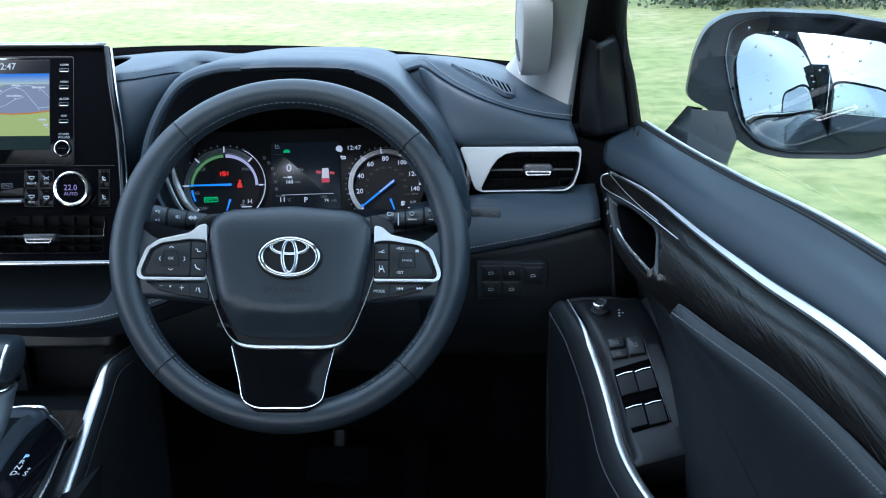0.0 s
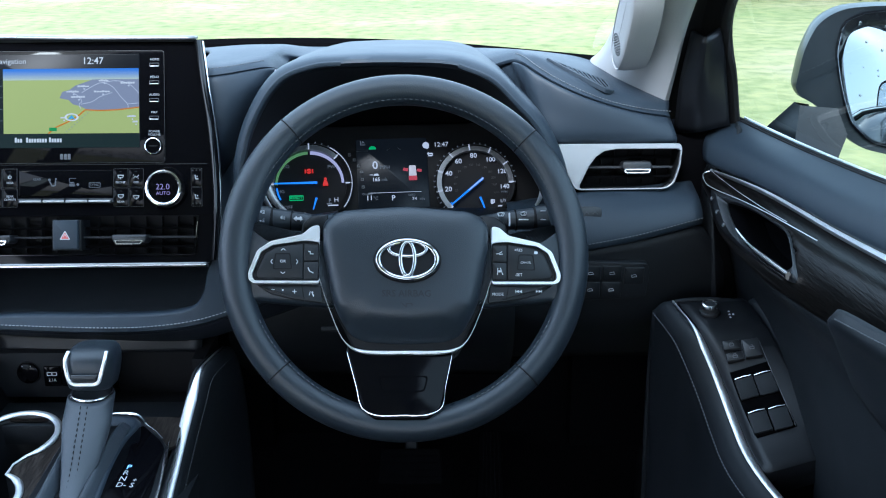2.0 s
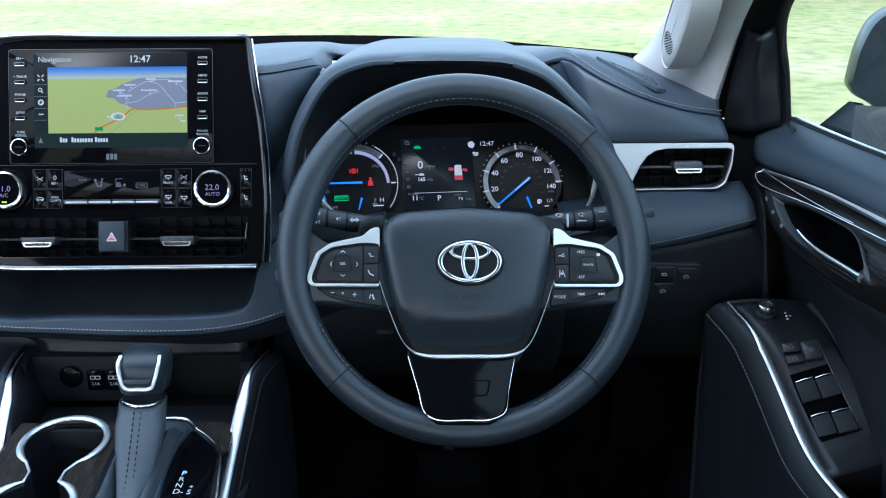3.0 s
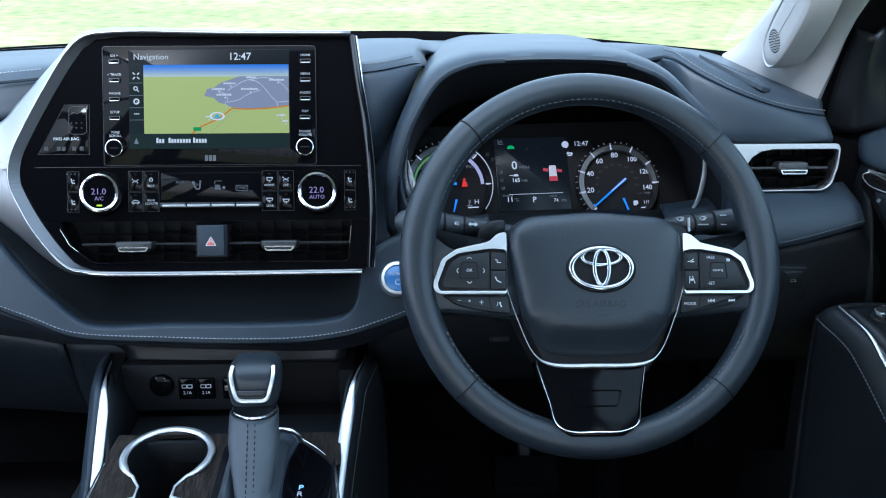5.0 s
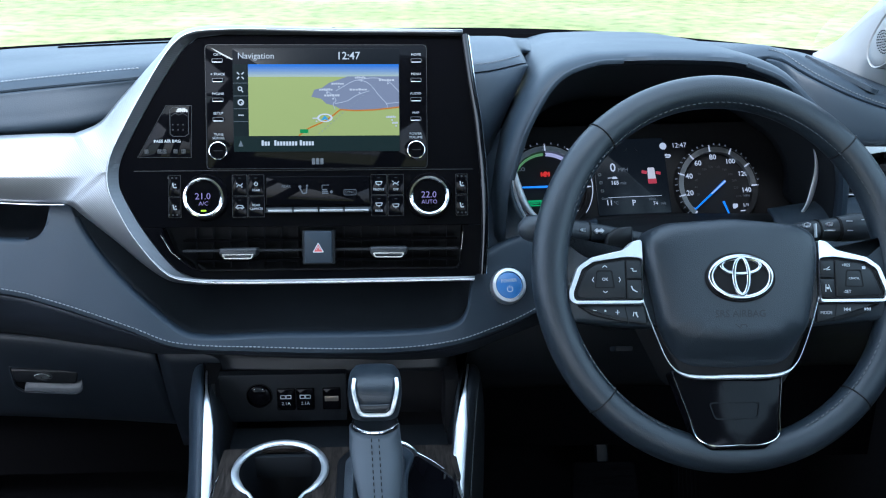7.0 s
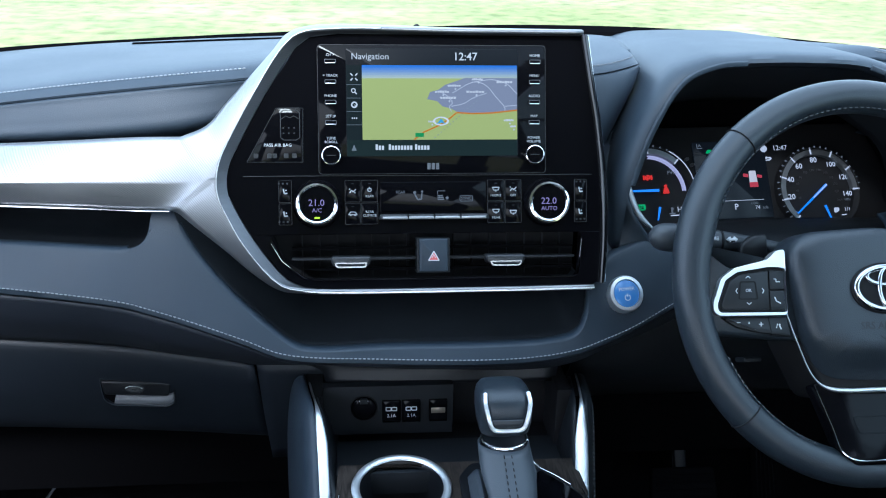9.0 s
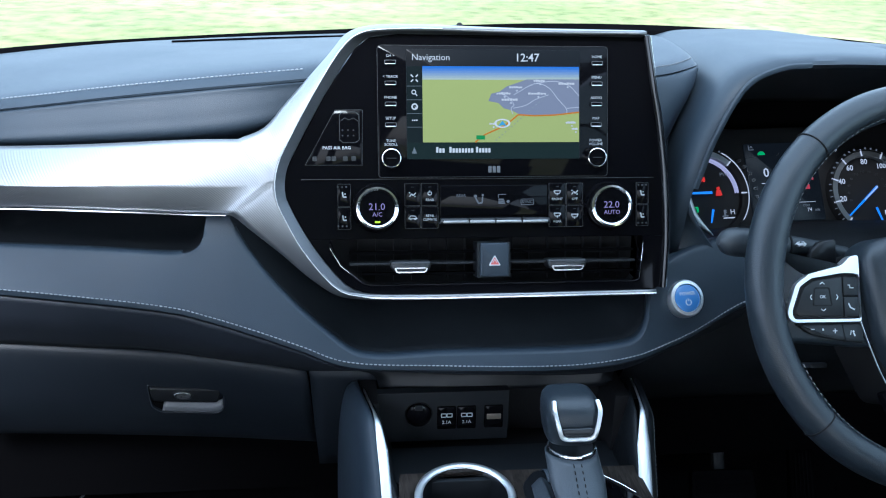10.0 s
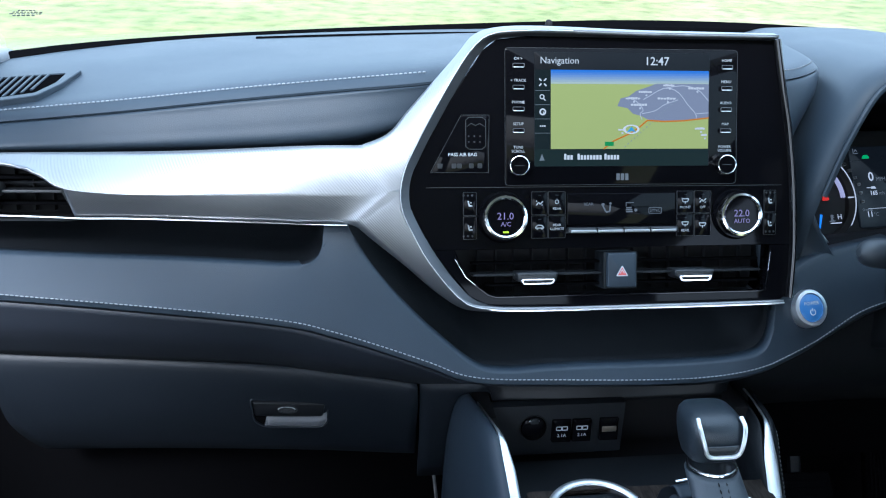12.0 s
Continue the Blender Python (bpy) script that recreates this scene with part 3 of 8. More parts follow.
# instrument hood: an arch over the cluster
LIP = [(0.196, 1.045, 1.075), (0.199, 1.030, 1.150), (0.216, 1.033, 1.206), (0.246, 1.046, 1.250), (0.283, 1.056, 1.264), (0.313, 1.060, 1.266), (0.378, 1.060, 1.267), (0.444, 1.063, 1.262), (0.480, 1.052, 1.248), (0.505, 1.042, 1.225), (0.529, 1.032, 1.199), (0.552, 1.035, 1.150), (0.565, 1.05, 1.075)]
HOOD_IN = [(0.378 + (p[0] - 0.378) * 0.93, p[1] + 0.13, 1.09 + (p[2] - 1.09) * 0.62) for p in LIP]
HOOD_EDGE = [(0.378 + (p[0] - 0.378) * 1.055, p[1] + 0.008, 1.09 + (p[2] - 1.09) * 1.030) for p in LIP]
HOOD_BACK = [(0.378 + (p[0] - 0.378) * 1.05, p[1] + 0.09, 1.09 + (p[2] - 1.09) * 1.020) for p in LIP]
HOOD_FAR = [(0.378 + (p[0] - 0.378) * 1.03, p[1] + 0.20, 1.09 + (p[2] - 1.09) * 0.975) for p in LIP]
HOOD_END = [(0.378 + (p[0] - 0.378) * 1.02, p[1] + 0.335, 1.09 + (p[2] - 1.09) * 0.90) for p in LIP]
part("hood_lining", skin([HOOD_IN, [near(a, b, 0.5) for a, b in zip(HOOD_IN, LIP)], offset_rail(LIP, (0, 0.006, -0.002))], 60, 4), DARK, dash, "matt black lining of the instrument hood", thick=0.003)
for a, b in ((1, 6), (7, 12)):
    part("hood_piping", sweep(spline(offset_rail(LIP[a:b], (0, -0.004, 0.0)), 40), 0.0024, 0.0030, 8), SOFT, dash, "raised dark piping on the hood edge")
part("instrument_hood", skin([[near(a, b, 0.12) for a, b in zip(LIP, HOOD_IN)], LIP, HOOD_EDGE, HOOD_BACK, HOOD_FAR, HOOD_END], 60, 4), SOFT, dash, "arched black hood over the instruments", thick=0.004)

# pad on the driver's outer side
R_STITCH = [(0.5135, 1.185, 1.2576), (0.523, 1.165, 1.2561), (0.5404, 1.150, 1.2449), (0.5575, 1.140, 1.2353), (0.5915, 1.130, 1.2195), (0.6259, 1.130, 1.2068), (0.6608, 1.135, 1.1980), (0.6993, 1.150, 1.1906)]
R_EDGE = [(0.470, 1.225, 1.240)] + R_STITCH
R_CREASE = [(0.468, 1.215, 1.230), (0.5110, 1.172, 1.2500), (0.5215, 1.153, 1.2490), (0.5395, 1.140, 1.2390), (0.5573, 1.130, 1.2301), (0.5912, 1.122, 1.2155), (0.6254, 1.122, 1.2040), (0.6601, 1.127, 1.1945), (0.6999, 1.142, 1.1859)]
R_KNEE = [(0.472, 1.240, 1.245)] + [(p[0] + 0.002, p[1] + 0.012, p[2] + (0.0095 if p[0] > 0.53 else 0.0025)) for p in R_STITCH]
R_MID = [(0.455, 1.30, 1.243), (0.495, 1.27, 1.252), (0.520, 1.25, 1.2535), (0.548, 1.235, 1.2510), (0.575, 1.23, 1.2450), (0.608, 1.225, 1.2340), (0.640, 1.22, 1.2225), (0.672, 1.21, 1.2130), (0.705, 1.205, 1.2020)]
R_FAR = [(0.42, 1.385, 1.238), (0.46, 1.375, 1.240), (0.50, 1.36, 1.241), (0.535, 1.35, 1.240), (0.57, 1.335, 1.238), (0.60, 1.325, 1.235), (0.632, 1.315, 1.228), (0.67, 1.28, 1.215), (0.705, 1.25, 1.200)]
R_FOOT = [(0.525, 1.205, 1.166), (0.545, 1.150, 1.166), (0.546, 1.128, 1.166), (0.551, 1.121, 1.166), (0.559, 1.118, 1.166), (0.572, 1.118, 1.165), (0.595, 1.118, 1.165), (0.630, 1.119, 1.164), (0.665, 1.122, 1.163), (0.707, 1.130, 1.161)]
part("outer_pad", grid([[p for p in r] for r in zip(*[spline(c, 24) for c in zip(*[spline(r, 48) for r in (R_FAR, R_MID, R_KNEE, R_EDGE, R_CREASE)])])][:24] + [[p + Vector((0, 0.004, -0.002)) for p in spline(R_CREASE, 48)]]), SOFT, dash, "smooth black vinyl upper pad", thick=0.004)
FACE_TOP = [(0.468, 1.228, 1.2400), (0.508, 1.185, 1.2470)] + R_CREASE[1:]
part("outer_face", skin([offset_rail(FACE_TOP, (0, 0.003, -0.0012)), offset_rail(FACE_TOP, (0, -0.0005, -0.0025)), [near(a, b, 0.5) + Vector((0, -0.003, 0)) for a, b in zip(FACE_TOP, R_FOOT)], R_FOOT, offset_rail(R_FOOT, (0, 0.014, -0.012))], 48, 6), SOFT, dash, thick=0.004)
stitches(spline(R_STITCH, 90), (0.2, -0.6, 0.8), DARKTHREAD, dash)

# lower pad: from the shelf and tray edge down to the stitched nose
LOW_TOP = [(-0.80, 1.085, 1.100), (-0.5662, 1.058, 1.0912), (-0.4921, 1.051, 1.0890), (-0.4171, 1.0438, 1.0875), (-0.341, 1.0334, 1.0863), (-0.3054, 1.0291, 1.0857), (-0.2911, 1.0292, 1.0876), (-0.2823, 1.0325, 1.0933), (-0.2779, 1.0384, 1.1020), (-0.2766, 1.0444, 1.1110), (-0.2740, 1.050, 1.1240), (-0.2680, 1.054, 1.1330), (-0.2610, 1.0537, 1.1270), (-0.2563, 1.0467, 1.1163), (-0.2509, 1.040, 1.1076), (-0.2336, 1.0239, 1.0840), (-0.2100, 1.0115, 1.0590),
           (-0.1775, 1.0065, 1.0300), (-0.1390, 0.9945, 1.0015), (-0.1200, 0.989, 0.9968), (-0.054, 0.985, 0.997), (0.122, 0.985, 0.9985), (0.145, 0.989, 1.0040), (0.1545, 0.997, 1.0170), (0.1595, 1.006, 1.0430), (0.172, 1.020, 1.064), (0.21, 1.032, 1.080), (0.30, 1.045, 1.09)]
LOW_STITCH = [(-0.80, 1.050, 1.078), (-0.562, 1.030, 1.065), (-0.416, 1.015, 1.054), (-0.330, 1.004, 1.047), (-0.296, 1.000, 1.042), (-0.275, 0.996, 1.037), (-0.255, 0.992, 1.032), (-0.225, 0.987, 1.023),
              (-0.185, 0.980, 1.010), (-0.148, 0.976, 0.996), (-0.056, 0.975, 0.989), (0.083, 0.975, 0.986), (0.143, 0.983, 0.990), (0.175, 0.995, 0.995), (0.209, 1.008, 1.003), (0.267, 1.030, 1.024), (0.32, 1.045, 1.032)]
LOW_NOSE = [(p[0], p[1] + 0.002, p[2] - 0.009) for p in LOW_STITCH]
SLOPE = ((-0.80, 1.20), (-0.567, 1.15), (-0.415, 0.95), (-0.30, 0.72), (-0.22, 0.62), (-0.15, 0.62), (-0.05, 0.70), (0.08, 0.70), (0.15, 0.42), (0.20, 0.42), (0.32, 0.40))


def along(table, x, i=1):
    """A value between the rows of a table ordered by x."""
    for a, b in zip(table, table[1:]):
        if x <= b[0]:
            return a[i] + (b[i] - a[i]) * (x - a[0]) / (b[0] - a[0])
    return table[-1][i]


seam = [tuple(p) for p in spline(LOW_STITCH, 160)]


def pad_point(x, z, lift=0.0):
    """The lower pad's face above its seam."""
    dz = z - along(seam, x, 2)
    return Vector((x, along(seam, x) + along(SLOPE, x) * dz - 0.003 * math.sin(min(max(dz / 0.10, 0), 1) * math.pi) + lift, z))


pad_top = spline(LOW_TOP, 260)
pad_foot = [Vector(seam[0]).lerp(Vector(seam[1]), 0) for _ in pad_top]
for i, p in enumerate(pad_top):
    x = p.x
    for lo, hi in ((-0.34, -0.14), (0.12, 0.175)):
        if lo < x < hi:
            run = [(b - a).length for a, b in zip(pad_top, pad_top[1:]) if lo < b.x < hi]
            x = lo + (hi - lo) * sum(run[:sum(1 for q in pad_top[:i + 1] if lo < q.x < hi)]) / sum(run)
            break
    pad_foot[i] = Vector((x, along(seam, x), along(seam, x, 2)))
pad_edge = [pad_point(p.x, p.z) for p in pad_top]
pad_out = []
for i in range(len(pad_edge)):
    d = pad_edge[min(i + 2, len(pad_edge) - 1)] - pad_edge[max(i - 2, 0)]
    pad_out.append(Vector((-d.z, 0, d.x)).normalized())
pad_rows = [[e + n * k + Vector((0, d * (0.3 if -0.30 < e.x < -0.25 else 1.0), 0)) for e, n in zip(pad_edge, pad_out)] for k, d in ((0.0002, 0.016), (0.0020, 0.006), (0.0014, 0.0018))] + [pad_edge]
for k in (0.06, 0.15, 0.3, 0.45, 0.6, 0.75, 0.88, 0.96):
    pad_rows.append([pad_point(e.x + (f.x - e.x) * k, e.z + (f.z - e.z) * k) for e, f in zip(pad_edge, pad_foot)])
pad_rows += [pad_foot, [f + Vector((0, 0.0, -0.005)) for f in pad_foot], [f + Vector((0, 0.004, -0.009)) for f in pad_foot]]
part("lower_pad", grid(pad_rows), SOFT, dash, "smooth black vinyl lower pad", thick=0.001)
stitches(spline(LOW_STITCH[1:], 300), (0, -0.8, 0.6), THREAD, dash)

# dark faces under the pad, towards the footwells
KNEE_TOP = [(-0.80, 1.075, 1.010), (-0.583, 1.070, 0.986), (-0.427, 1.065, 0.975), (-0.330, 1.062, 0.968), (-0.263, 1.056, 0.958), (-0.22, 1.048, 0.956), (-0.185, 1.045, 0.950), (-0.13, 1.045, 0.948), (0.0, 1.035, 0.945), (0.14, 1.035, 0.945), (0.20, 1.05, 0.96), (0.30, 1.08, 0.985)]
part("under_pad", skin([offset_rail(LOW_NOSE, (0, 0.003, -0.001)), [(-0.80, 1.06, 1.03), (-0.567, 1.045, 1.02), (-0.417, 1.035, 1.010), (-0.33, 1.028, 1.003), (-0.263, 1.018, 0.990), (-0.20, 1.01, 0.980), (-0.148, 1.005, 0.972), (0.0, 1.0, 0.966), (0.083, 1.0, 0.965), (0.143, 1.005, 0.967), (0.209, 1.025, 0.985), (0.30, 1.06, 1.01)], KNEE_TOP], 80, 5), UNDER, dash, thick=0.004)

# shelf pocket under the trim band, and the tray under the centre panel
def pocket(name, edge, rows, label, mat=DARK):
    """A dark recess behind a stretch of the pad's edge."""
    cols = [spline([e + Vector((0, 0.008, 0)) - n * 0.003] + [Vector(r(e)) for r in rows], 12) for e, n in edge]
    return part(name, grid([list(r) for r in zip(*cols)]), mat, dash, label, thick=0.004)


tip = max(range(len(pad_edge)), key=lambda i: pad_edge[i].z if pad_edge[i].x < -0.2 else 0)
pocket("shelf", list(zip(pad_edge, pad_out))[:tip], (lambda e: (e.x, 1.115, e.z - 0.004), lambda e: (e.x, 1.145, max(1.10, e.z)), lambda e: (e.x, 1.10, 1.145)), "dark open shelf below the silver band", DARK)
pocket("tray", [q for q in list(zip(pad_edge, pad_out))[tip:] if q[0].x < 0.160], (lambda e: (e.x * 0.97, 1.10, max(e.z - 0.004, 0.99)), lambda e: (e.x * 0.94, 1.15, max(e.z, 1.01)), lambda e: (e.x * 0.94, 1.12, 1.13)), "deep dark tray below the centre panel", DARK)

# driver's lower pad and knee panel
RL_TOP = [(0.50, 1.075, 1.090), (0.56, 1.080, 1.097), (0.60, 1.085, 1.100), (0.65, 1.095, 1.102), (0.73, 1.12, 1.103)]
RL_STITCH = [(0.50, 1.045, 1.045), (0.56, 1.046, 1.050), (0.60, 1.050, 1.056), (0.65, 1.055, 1.064), (0.73, 1.070, 1.080)]
RL_NOSE = offset_rail(RL_STITCH, (0, 0.002, -0.008))
part("outer_lower_pad", skin([offset_rail(RL_TOP, (0, 0.02, 0.004)), RL_TOP, [near(a, b, 0.5) + Vector((0, -0.008, 0.003)) for a, b in zip(RL_TOP, RL_STITCH)], RL_STITCH, RL_NOSE], 24, 5), SOFT, dash, thick=0.004)
stitches(spline(RL_STITCH, 60), (0, -0.8, 0.6), DARKTHREAD, dash)
part("knee_panel", skin([offset_rail(RL_NOSE, (0, 0.004, -0.001)), [(0.50, 1.062, 1.01), (0.56, 1.062, 1.01), (0.60, 1.062, 1.01), (0.65, 1.064, 1.01), (0.76, 1.075, 1.02)], [(0.50, 1.075, 0.95), (0.56, 1.075, 0.95), (0.60, 1.075, 0.95), (0.65, 1.075, 0.95), (0.76, 1.085, 0.95)],
                         [(0.50, 1.16, 0.86), (0.56, 1.16, 0.86), (0.60, 1.16, 0.86), (0.65, 1.16, 0.86), (0.76, 1.16, 0.86)]], 20, 5), DARK, dash, thick=0.004)
part("column_panel", skin([[(0.19, 1.075, 1.06), (0.35, 1.09, 1.06), (0.51, 1.085, 1.06)], [(0.17, 1.06, 0.99), (0.35, 1.07, 0.99), (0.51, 1.06, 0.99)], [(0.16, 1.07, 0.92), (0.35, 1.08, 0.92), (0.51, 1.075, 0.92)], [(0.16, 1.17, 0.83), (0.35, 1.17, 0.83), (0.51, 1.17, 0.83)]], 16, 5), DARK, dash, thick=0.004)

# ---- glove box ----
glove = thing("glove_box", "closed dark glove box with a lockable paddle handle", "glove box")
GB_TOP = [(-0.60, 1.074, 0.984), (-0.427, 1.068, 0.972), (-0.30, 1.062, 0.962), (-0.186, 1.050, 0.947)]
part("lid", skin([offset_rail(GB_TOP, (0, 0.02, 0.003)), GB_TOP, [(-0.595, 1.070, 0.965), (-0.427, 1.066, 0.957), (-0.30, 1.060, 0.947), (-0.184, 1.050, 0.930)], [(-0.59, 1.086, 0.90), (-0.427, 1.084, 0.895), (-0.30, 1.080, 0.89), (-0.182, 1.072, 0.885)],
                  [(-0.57, 1.130, 0.838), (-0.427, 1.128, 0.832), (-0.30, 1.122, 0.827), (-0.178, 1.112, 0.822)], [(-0.57, 1.16, 0.825), (-0.427, 1.16, 0.82), (-0.30, 1.15, 0.82), (-0.178, 1.15, 0.82)]], 40, 5), GLOVE, glove, thick=0.004)
part("surround", skin([[(-0.1830, 1.049, 0.95), (-0.10, 1.045, 0.95)], [(-0.1795, 1.064, 0.885), (-0.10, 1.064, 0.885)], [(-0.1755, 1.10, 0.80), (-0.10, 1.10, 0.80)]], 6, 4), GLOVE, dash, thick=0.004)

# ---- silver trim band round the centre panel ----
FACE = basis((0, 1.004, 1.051), 18.4)
FACE_INV = FACE.inverted()


def on_face(x, y, z, lift=0.0):
    """A world place in the centre panel's own coordinates."""
    p = FACE_INV @ Vector((x, y, z))
    return (p.x, p.y, p.z + lift)


band = thing("trim_band", "satin silver trim band forking round the centre panel", "trim band", FACE)
# matching stations: panel's inner edge, raised lip and outer edge
INNER = [(0.150, 0.2495), (0.03, 0.2500), (-0.0916, 0.2506), (-0.1188, 0.2472), (-0.1324, 0.2369), (-0.1627, 0.1910), (-0.1959, 0.1291), (-0.2032, 0.1102)]
INNER_LOW = [(-0.2032, 0.1102), (-0.1992, 0.0939), (-0.1758, 0.0501), (-0.1439, 0.0113), (-0.1277, 0.0039), (-0.1003, 0.0012), (0.0446, 0.0008), (0.160, 0.0015)]
LIP_UP = [(0.150, 0.2525), (0.03, 0.2530), (-0.0950, 0.2540), (-0.1270, 0.2500), (-0.1420, 0.2390), (-0.1725, 0.1920), (-0.2060, 0.1290), (-0.2150, 0.1090)]
LIP_LOW = [(-0.2150, 0.1090), (-0.2115, 0.0980), (-0.2000, 0.0740), (-0.1840, 0.0450), (-0.1500, 0.0065), (-0.1290, 0.0010), (-0.1003, -0.0008), (0.0446, -0.0012), (0.160, -0.0005)]
OUT_UP = [(0.150, 0.2565), (0.03, 0.2575), (-0.1186, 0.2585), (-0.1403, 0.2510), (-0.1567, 0.2320), (-0.2003, 0.1835), (-0.2193, 0.1620), (-0.2433, 0.1515)]
OUT_LOW = [(-0.2505, 0.0805), (-0.2408, 0.0712), (-0.2038, 0.0406), (-0.1770, 0.0170), (-0.1522, 0.0008), (-0.1300, -0.0030), (-0.1003, -0.0040), (0.0446, -0.0042), (0.160, -0.0036)]
CREASE = [(-0.2150, 0.1090, 0.010), on_face(-0.245, 1.036, 1.153), on_face(-0.34, 1.042, 1.152), on_face(-0.47, 1.053, 1.1505), on_face(-0.512, 1.0595, 1.1555), on_face(-0.527, 1.068, 1.1645), on_face(-0.545, 1.0757, 1.170), on_face(-0.80, 1.105, 1.163)]
TOP_L = [(-0.2433, 0.1515, -0.004), on_face(-0.285, 1.062, 1.1915), on_face(-0.415, 1.078, 1.182), on_face(-0.566, 1.095, 1.176), on_face(-0.80, 1.125, 1.166)]
LOW_L = [(-0.2505, 0.0805, -0.004), on_face(-0.275, 1.041, 1.1235), on_face(-0.365, 1.047, 1.126), on_face(-0.470, 1.059, 1.126), on_face(-0.499, 1.062, 1.125)]
LOW_LINE = LOW_L[:4] + [on_face(-0.520, 1.064, 1.126), on_face(-0.80, 1.10, 1.125)]


def up(r, w):
    return [(*p, w) for p in r]


n_arm, n_band = 60, 80
lip_up = spline(up(LIP_UP, 0.010), n_arm)
lip_low = spline(up(LIP_LOW, 0.010), n_arm)
crease = spline(CREASE, n_band)
out_up = spline(up(OUT_UP, -0.002), n_arm)
out_low = spline(up(OUT_LOW, -0.002), n_arm)


def curved(a, b, bulge, m):
    """Rows of points between two lines at the shares m, bulging outwards."""
    return [[p.lerp(q, k) + Vector((0, 0, bulge * math.sin(math.pi * k))) for p, q in zip(a, b)] for k in m]


def eased(line, gap=12):
    """The same line with its turn at the fork rounded."""
    a, c, b = line[n_arm - gap], line[n_arm], line[n_arm + gap]
    return [a * (1 - t) ** 2 + c * 2 * t * (1 - t) + b * t * t if 0 <= t <= 1 else p for p, t in ((p, (i - n_arm + gap) / (2 * gap)) for i, p in enumerate(line))]


lip_all = eased(lip_up + lip_low[1:], 7)
lip_up, lip_low, crease[0] = lip_all[:n_arm + 1], lip_all[n_arm:], lip_all[n_arm]
stop = next(i for i, p in enumerate(crease) if p.x < -0.505)


foot_row = eased(out_low[::-1] + spline(LOW_L, stop)[1:], 3)
facing = merged(grid(curved(out_up + spline(TOP_L, n_band)[1:], lip_up + crease[1:], 0.0016, (0, 0.12, 0.3, 0.5, 0.7, 0.82, 0.90, 0.96, 1)), flip=True), grid(curved(lip_low[::-1] + crease[1:stop + 1], foot_row, 0.0010, (0, 0.06, 0.14, 0.25, 0.45, 0.65, 0.85, 1)), flip=True))
bmesh.ops.remove_doubles(facing, verts=facing.verts, dist=0.00002)
bmesh.ops.recalc_face_normals(facing, faces=facing.faces)
part("facing", facing, WEAVE, band, "satin silver facing with fine woven texture", thick=0.003)
inner_up = eased(spline(up(INNER, 0.0005), n_arm) + spline(up(INNER_LOW, 0.0005), n_arm)[1:], 5)
part("inner_edge", grid([lip_all, [p.lerp(q, 0.1) for p, q in zip(lip_all, inner_up)], [p.lerp(q, 0.9) for p, q in zip(lip_all, inner_up)], inner_up, [p + Vector((0, 0, -0.0005)) for p in inner_up], [p + Vector((0, 0, -0.0085)) for p in inner_up]], flip=True), INNER_SILVER, band, "bevelled inner edge, shade put into its colour", thick=0.001)
part("edge_line", sweep([p + Vector((0, 0, 0.0002)) for p in lip_all[20::2]], 0.0005, 0.0005, 6), SPOKE, band, "fine bright edge line")
part("chrome_line", sweep(spline([Vector(p) + Vector((0, -0.001, 0.001)) for p in foot_row[n_arm + 2::8] + LOW_LINE[4:]], 40), [0.0004 + 0.0006 * min(1, i / 8) for i in range(41)], 0.0010, 6), CHROME, band)
part("chrome_line", sweep(spline([(p[0], p[1] - 0.0005, 0.009) for p in LIP_LOW[4:]], 30), [0.0002 + 0.0010 * min(1, i / 9) for i in range(31)], [0.0003 + 0.0013 * min(1, i / 9) for i in range(31)], 6), CHROME, band)

# ---- centre panel ----
panel = thing("infotainment_panel", "gloss black centre panel with navigation screen and climate controls", "control panel", FACE)
UPPER = INNER + INNER_LOW[1:2] + [(-0.1780, 0.0550), (0.1706, 0.0550), (0.1694, 0.1076), (0.1648, 0.158), (0.1579, 0.2026), (0.1515, 0.2414)]
part("fascia", slab(UPPER, -0.02, 0.0, 0.0006), GLOSS, panel, smooth=False)
LOWER_U = [(-0.1780, 0.0546), (-0.1758, 0.0501), (-0.1439, 0.0113), (-0.1277, 0.0039), (-0.1003, 0.0012), (0.0446, 0.0008), (0.160, 0.0015), (0.168, 0.006), (0.1706, 0.0546),
           (0.1500, 0.0546), (0.1478, 0.0140), (0.1440, 0.0095), (-0.1200, 0.0095), (-0.1275, 0.0120), (-0.1480, 0.0270), (-0.1585, 0.0546)]
part("lower_fascia", slab(LOWER_U, -0.02, -0.0005, 0.0003), GLOSS, panel, smooth=False)
right_edge = spline([(0.1515, 0.2500, 0.002), (0.1579, 0.2026, 0.003), (0.1648, 0.158, 0.003), (0.1694, 0.1076, 0.003), (0.1706, 0.0512, 0.003), (0.168, 0.004, 0.002)], 40)
part("side_trim", sweep(right_edge, 0.0035, 0.006, 12), SIDE_GLOSS, panel, "gloss black rounded side edge")
part("side_strip", sweep([p + Vector((0.0045, 0, -0.003)) for p in right_edge], 0.0012, 0.003, 8), CHROME, panel, "thin chrome side strip")
part("bezel", slab(rect(-0.1118, 0.1140, 0.1130, 0.2400, 0.004), -0.001, 0.0016, 0.0006), GLOSS, panel)
part("bezel_line", frame_slab(rect(-0.1118, 0.1140, 0.1130, 0.2400, 0.004), rect(-0.1114, 0.1144, 0.1126, 0.2396, 0.004), 0.0012, 0.0019), PLASTIC, panel)
part("groove", slab(rect(-0.185, 0.1122, 0.160, 0.1128, 0.0002), -0.001, 0.0004, 0.0001), PLASTIC, panel)

# navigation screen
G = 0.11


def screen_mat(name, r, g, b, k=1.0):
    return glowing(name, (r, g, b), G * k)


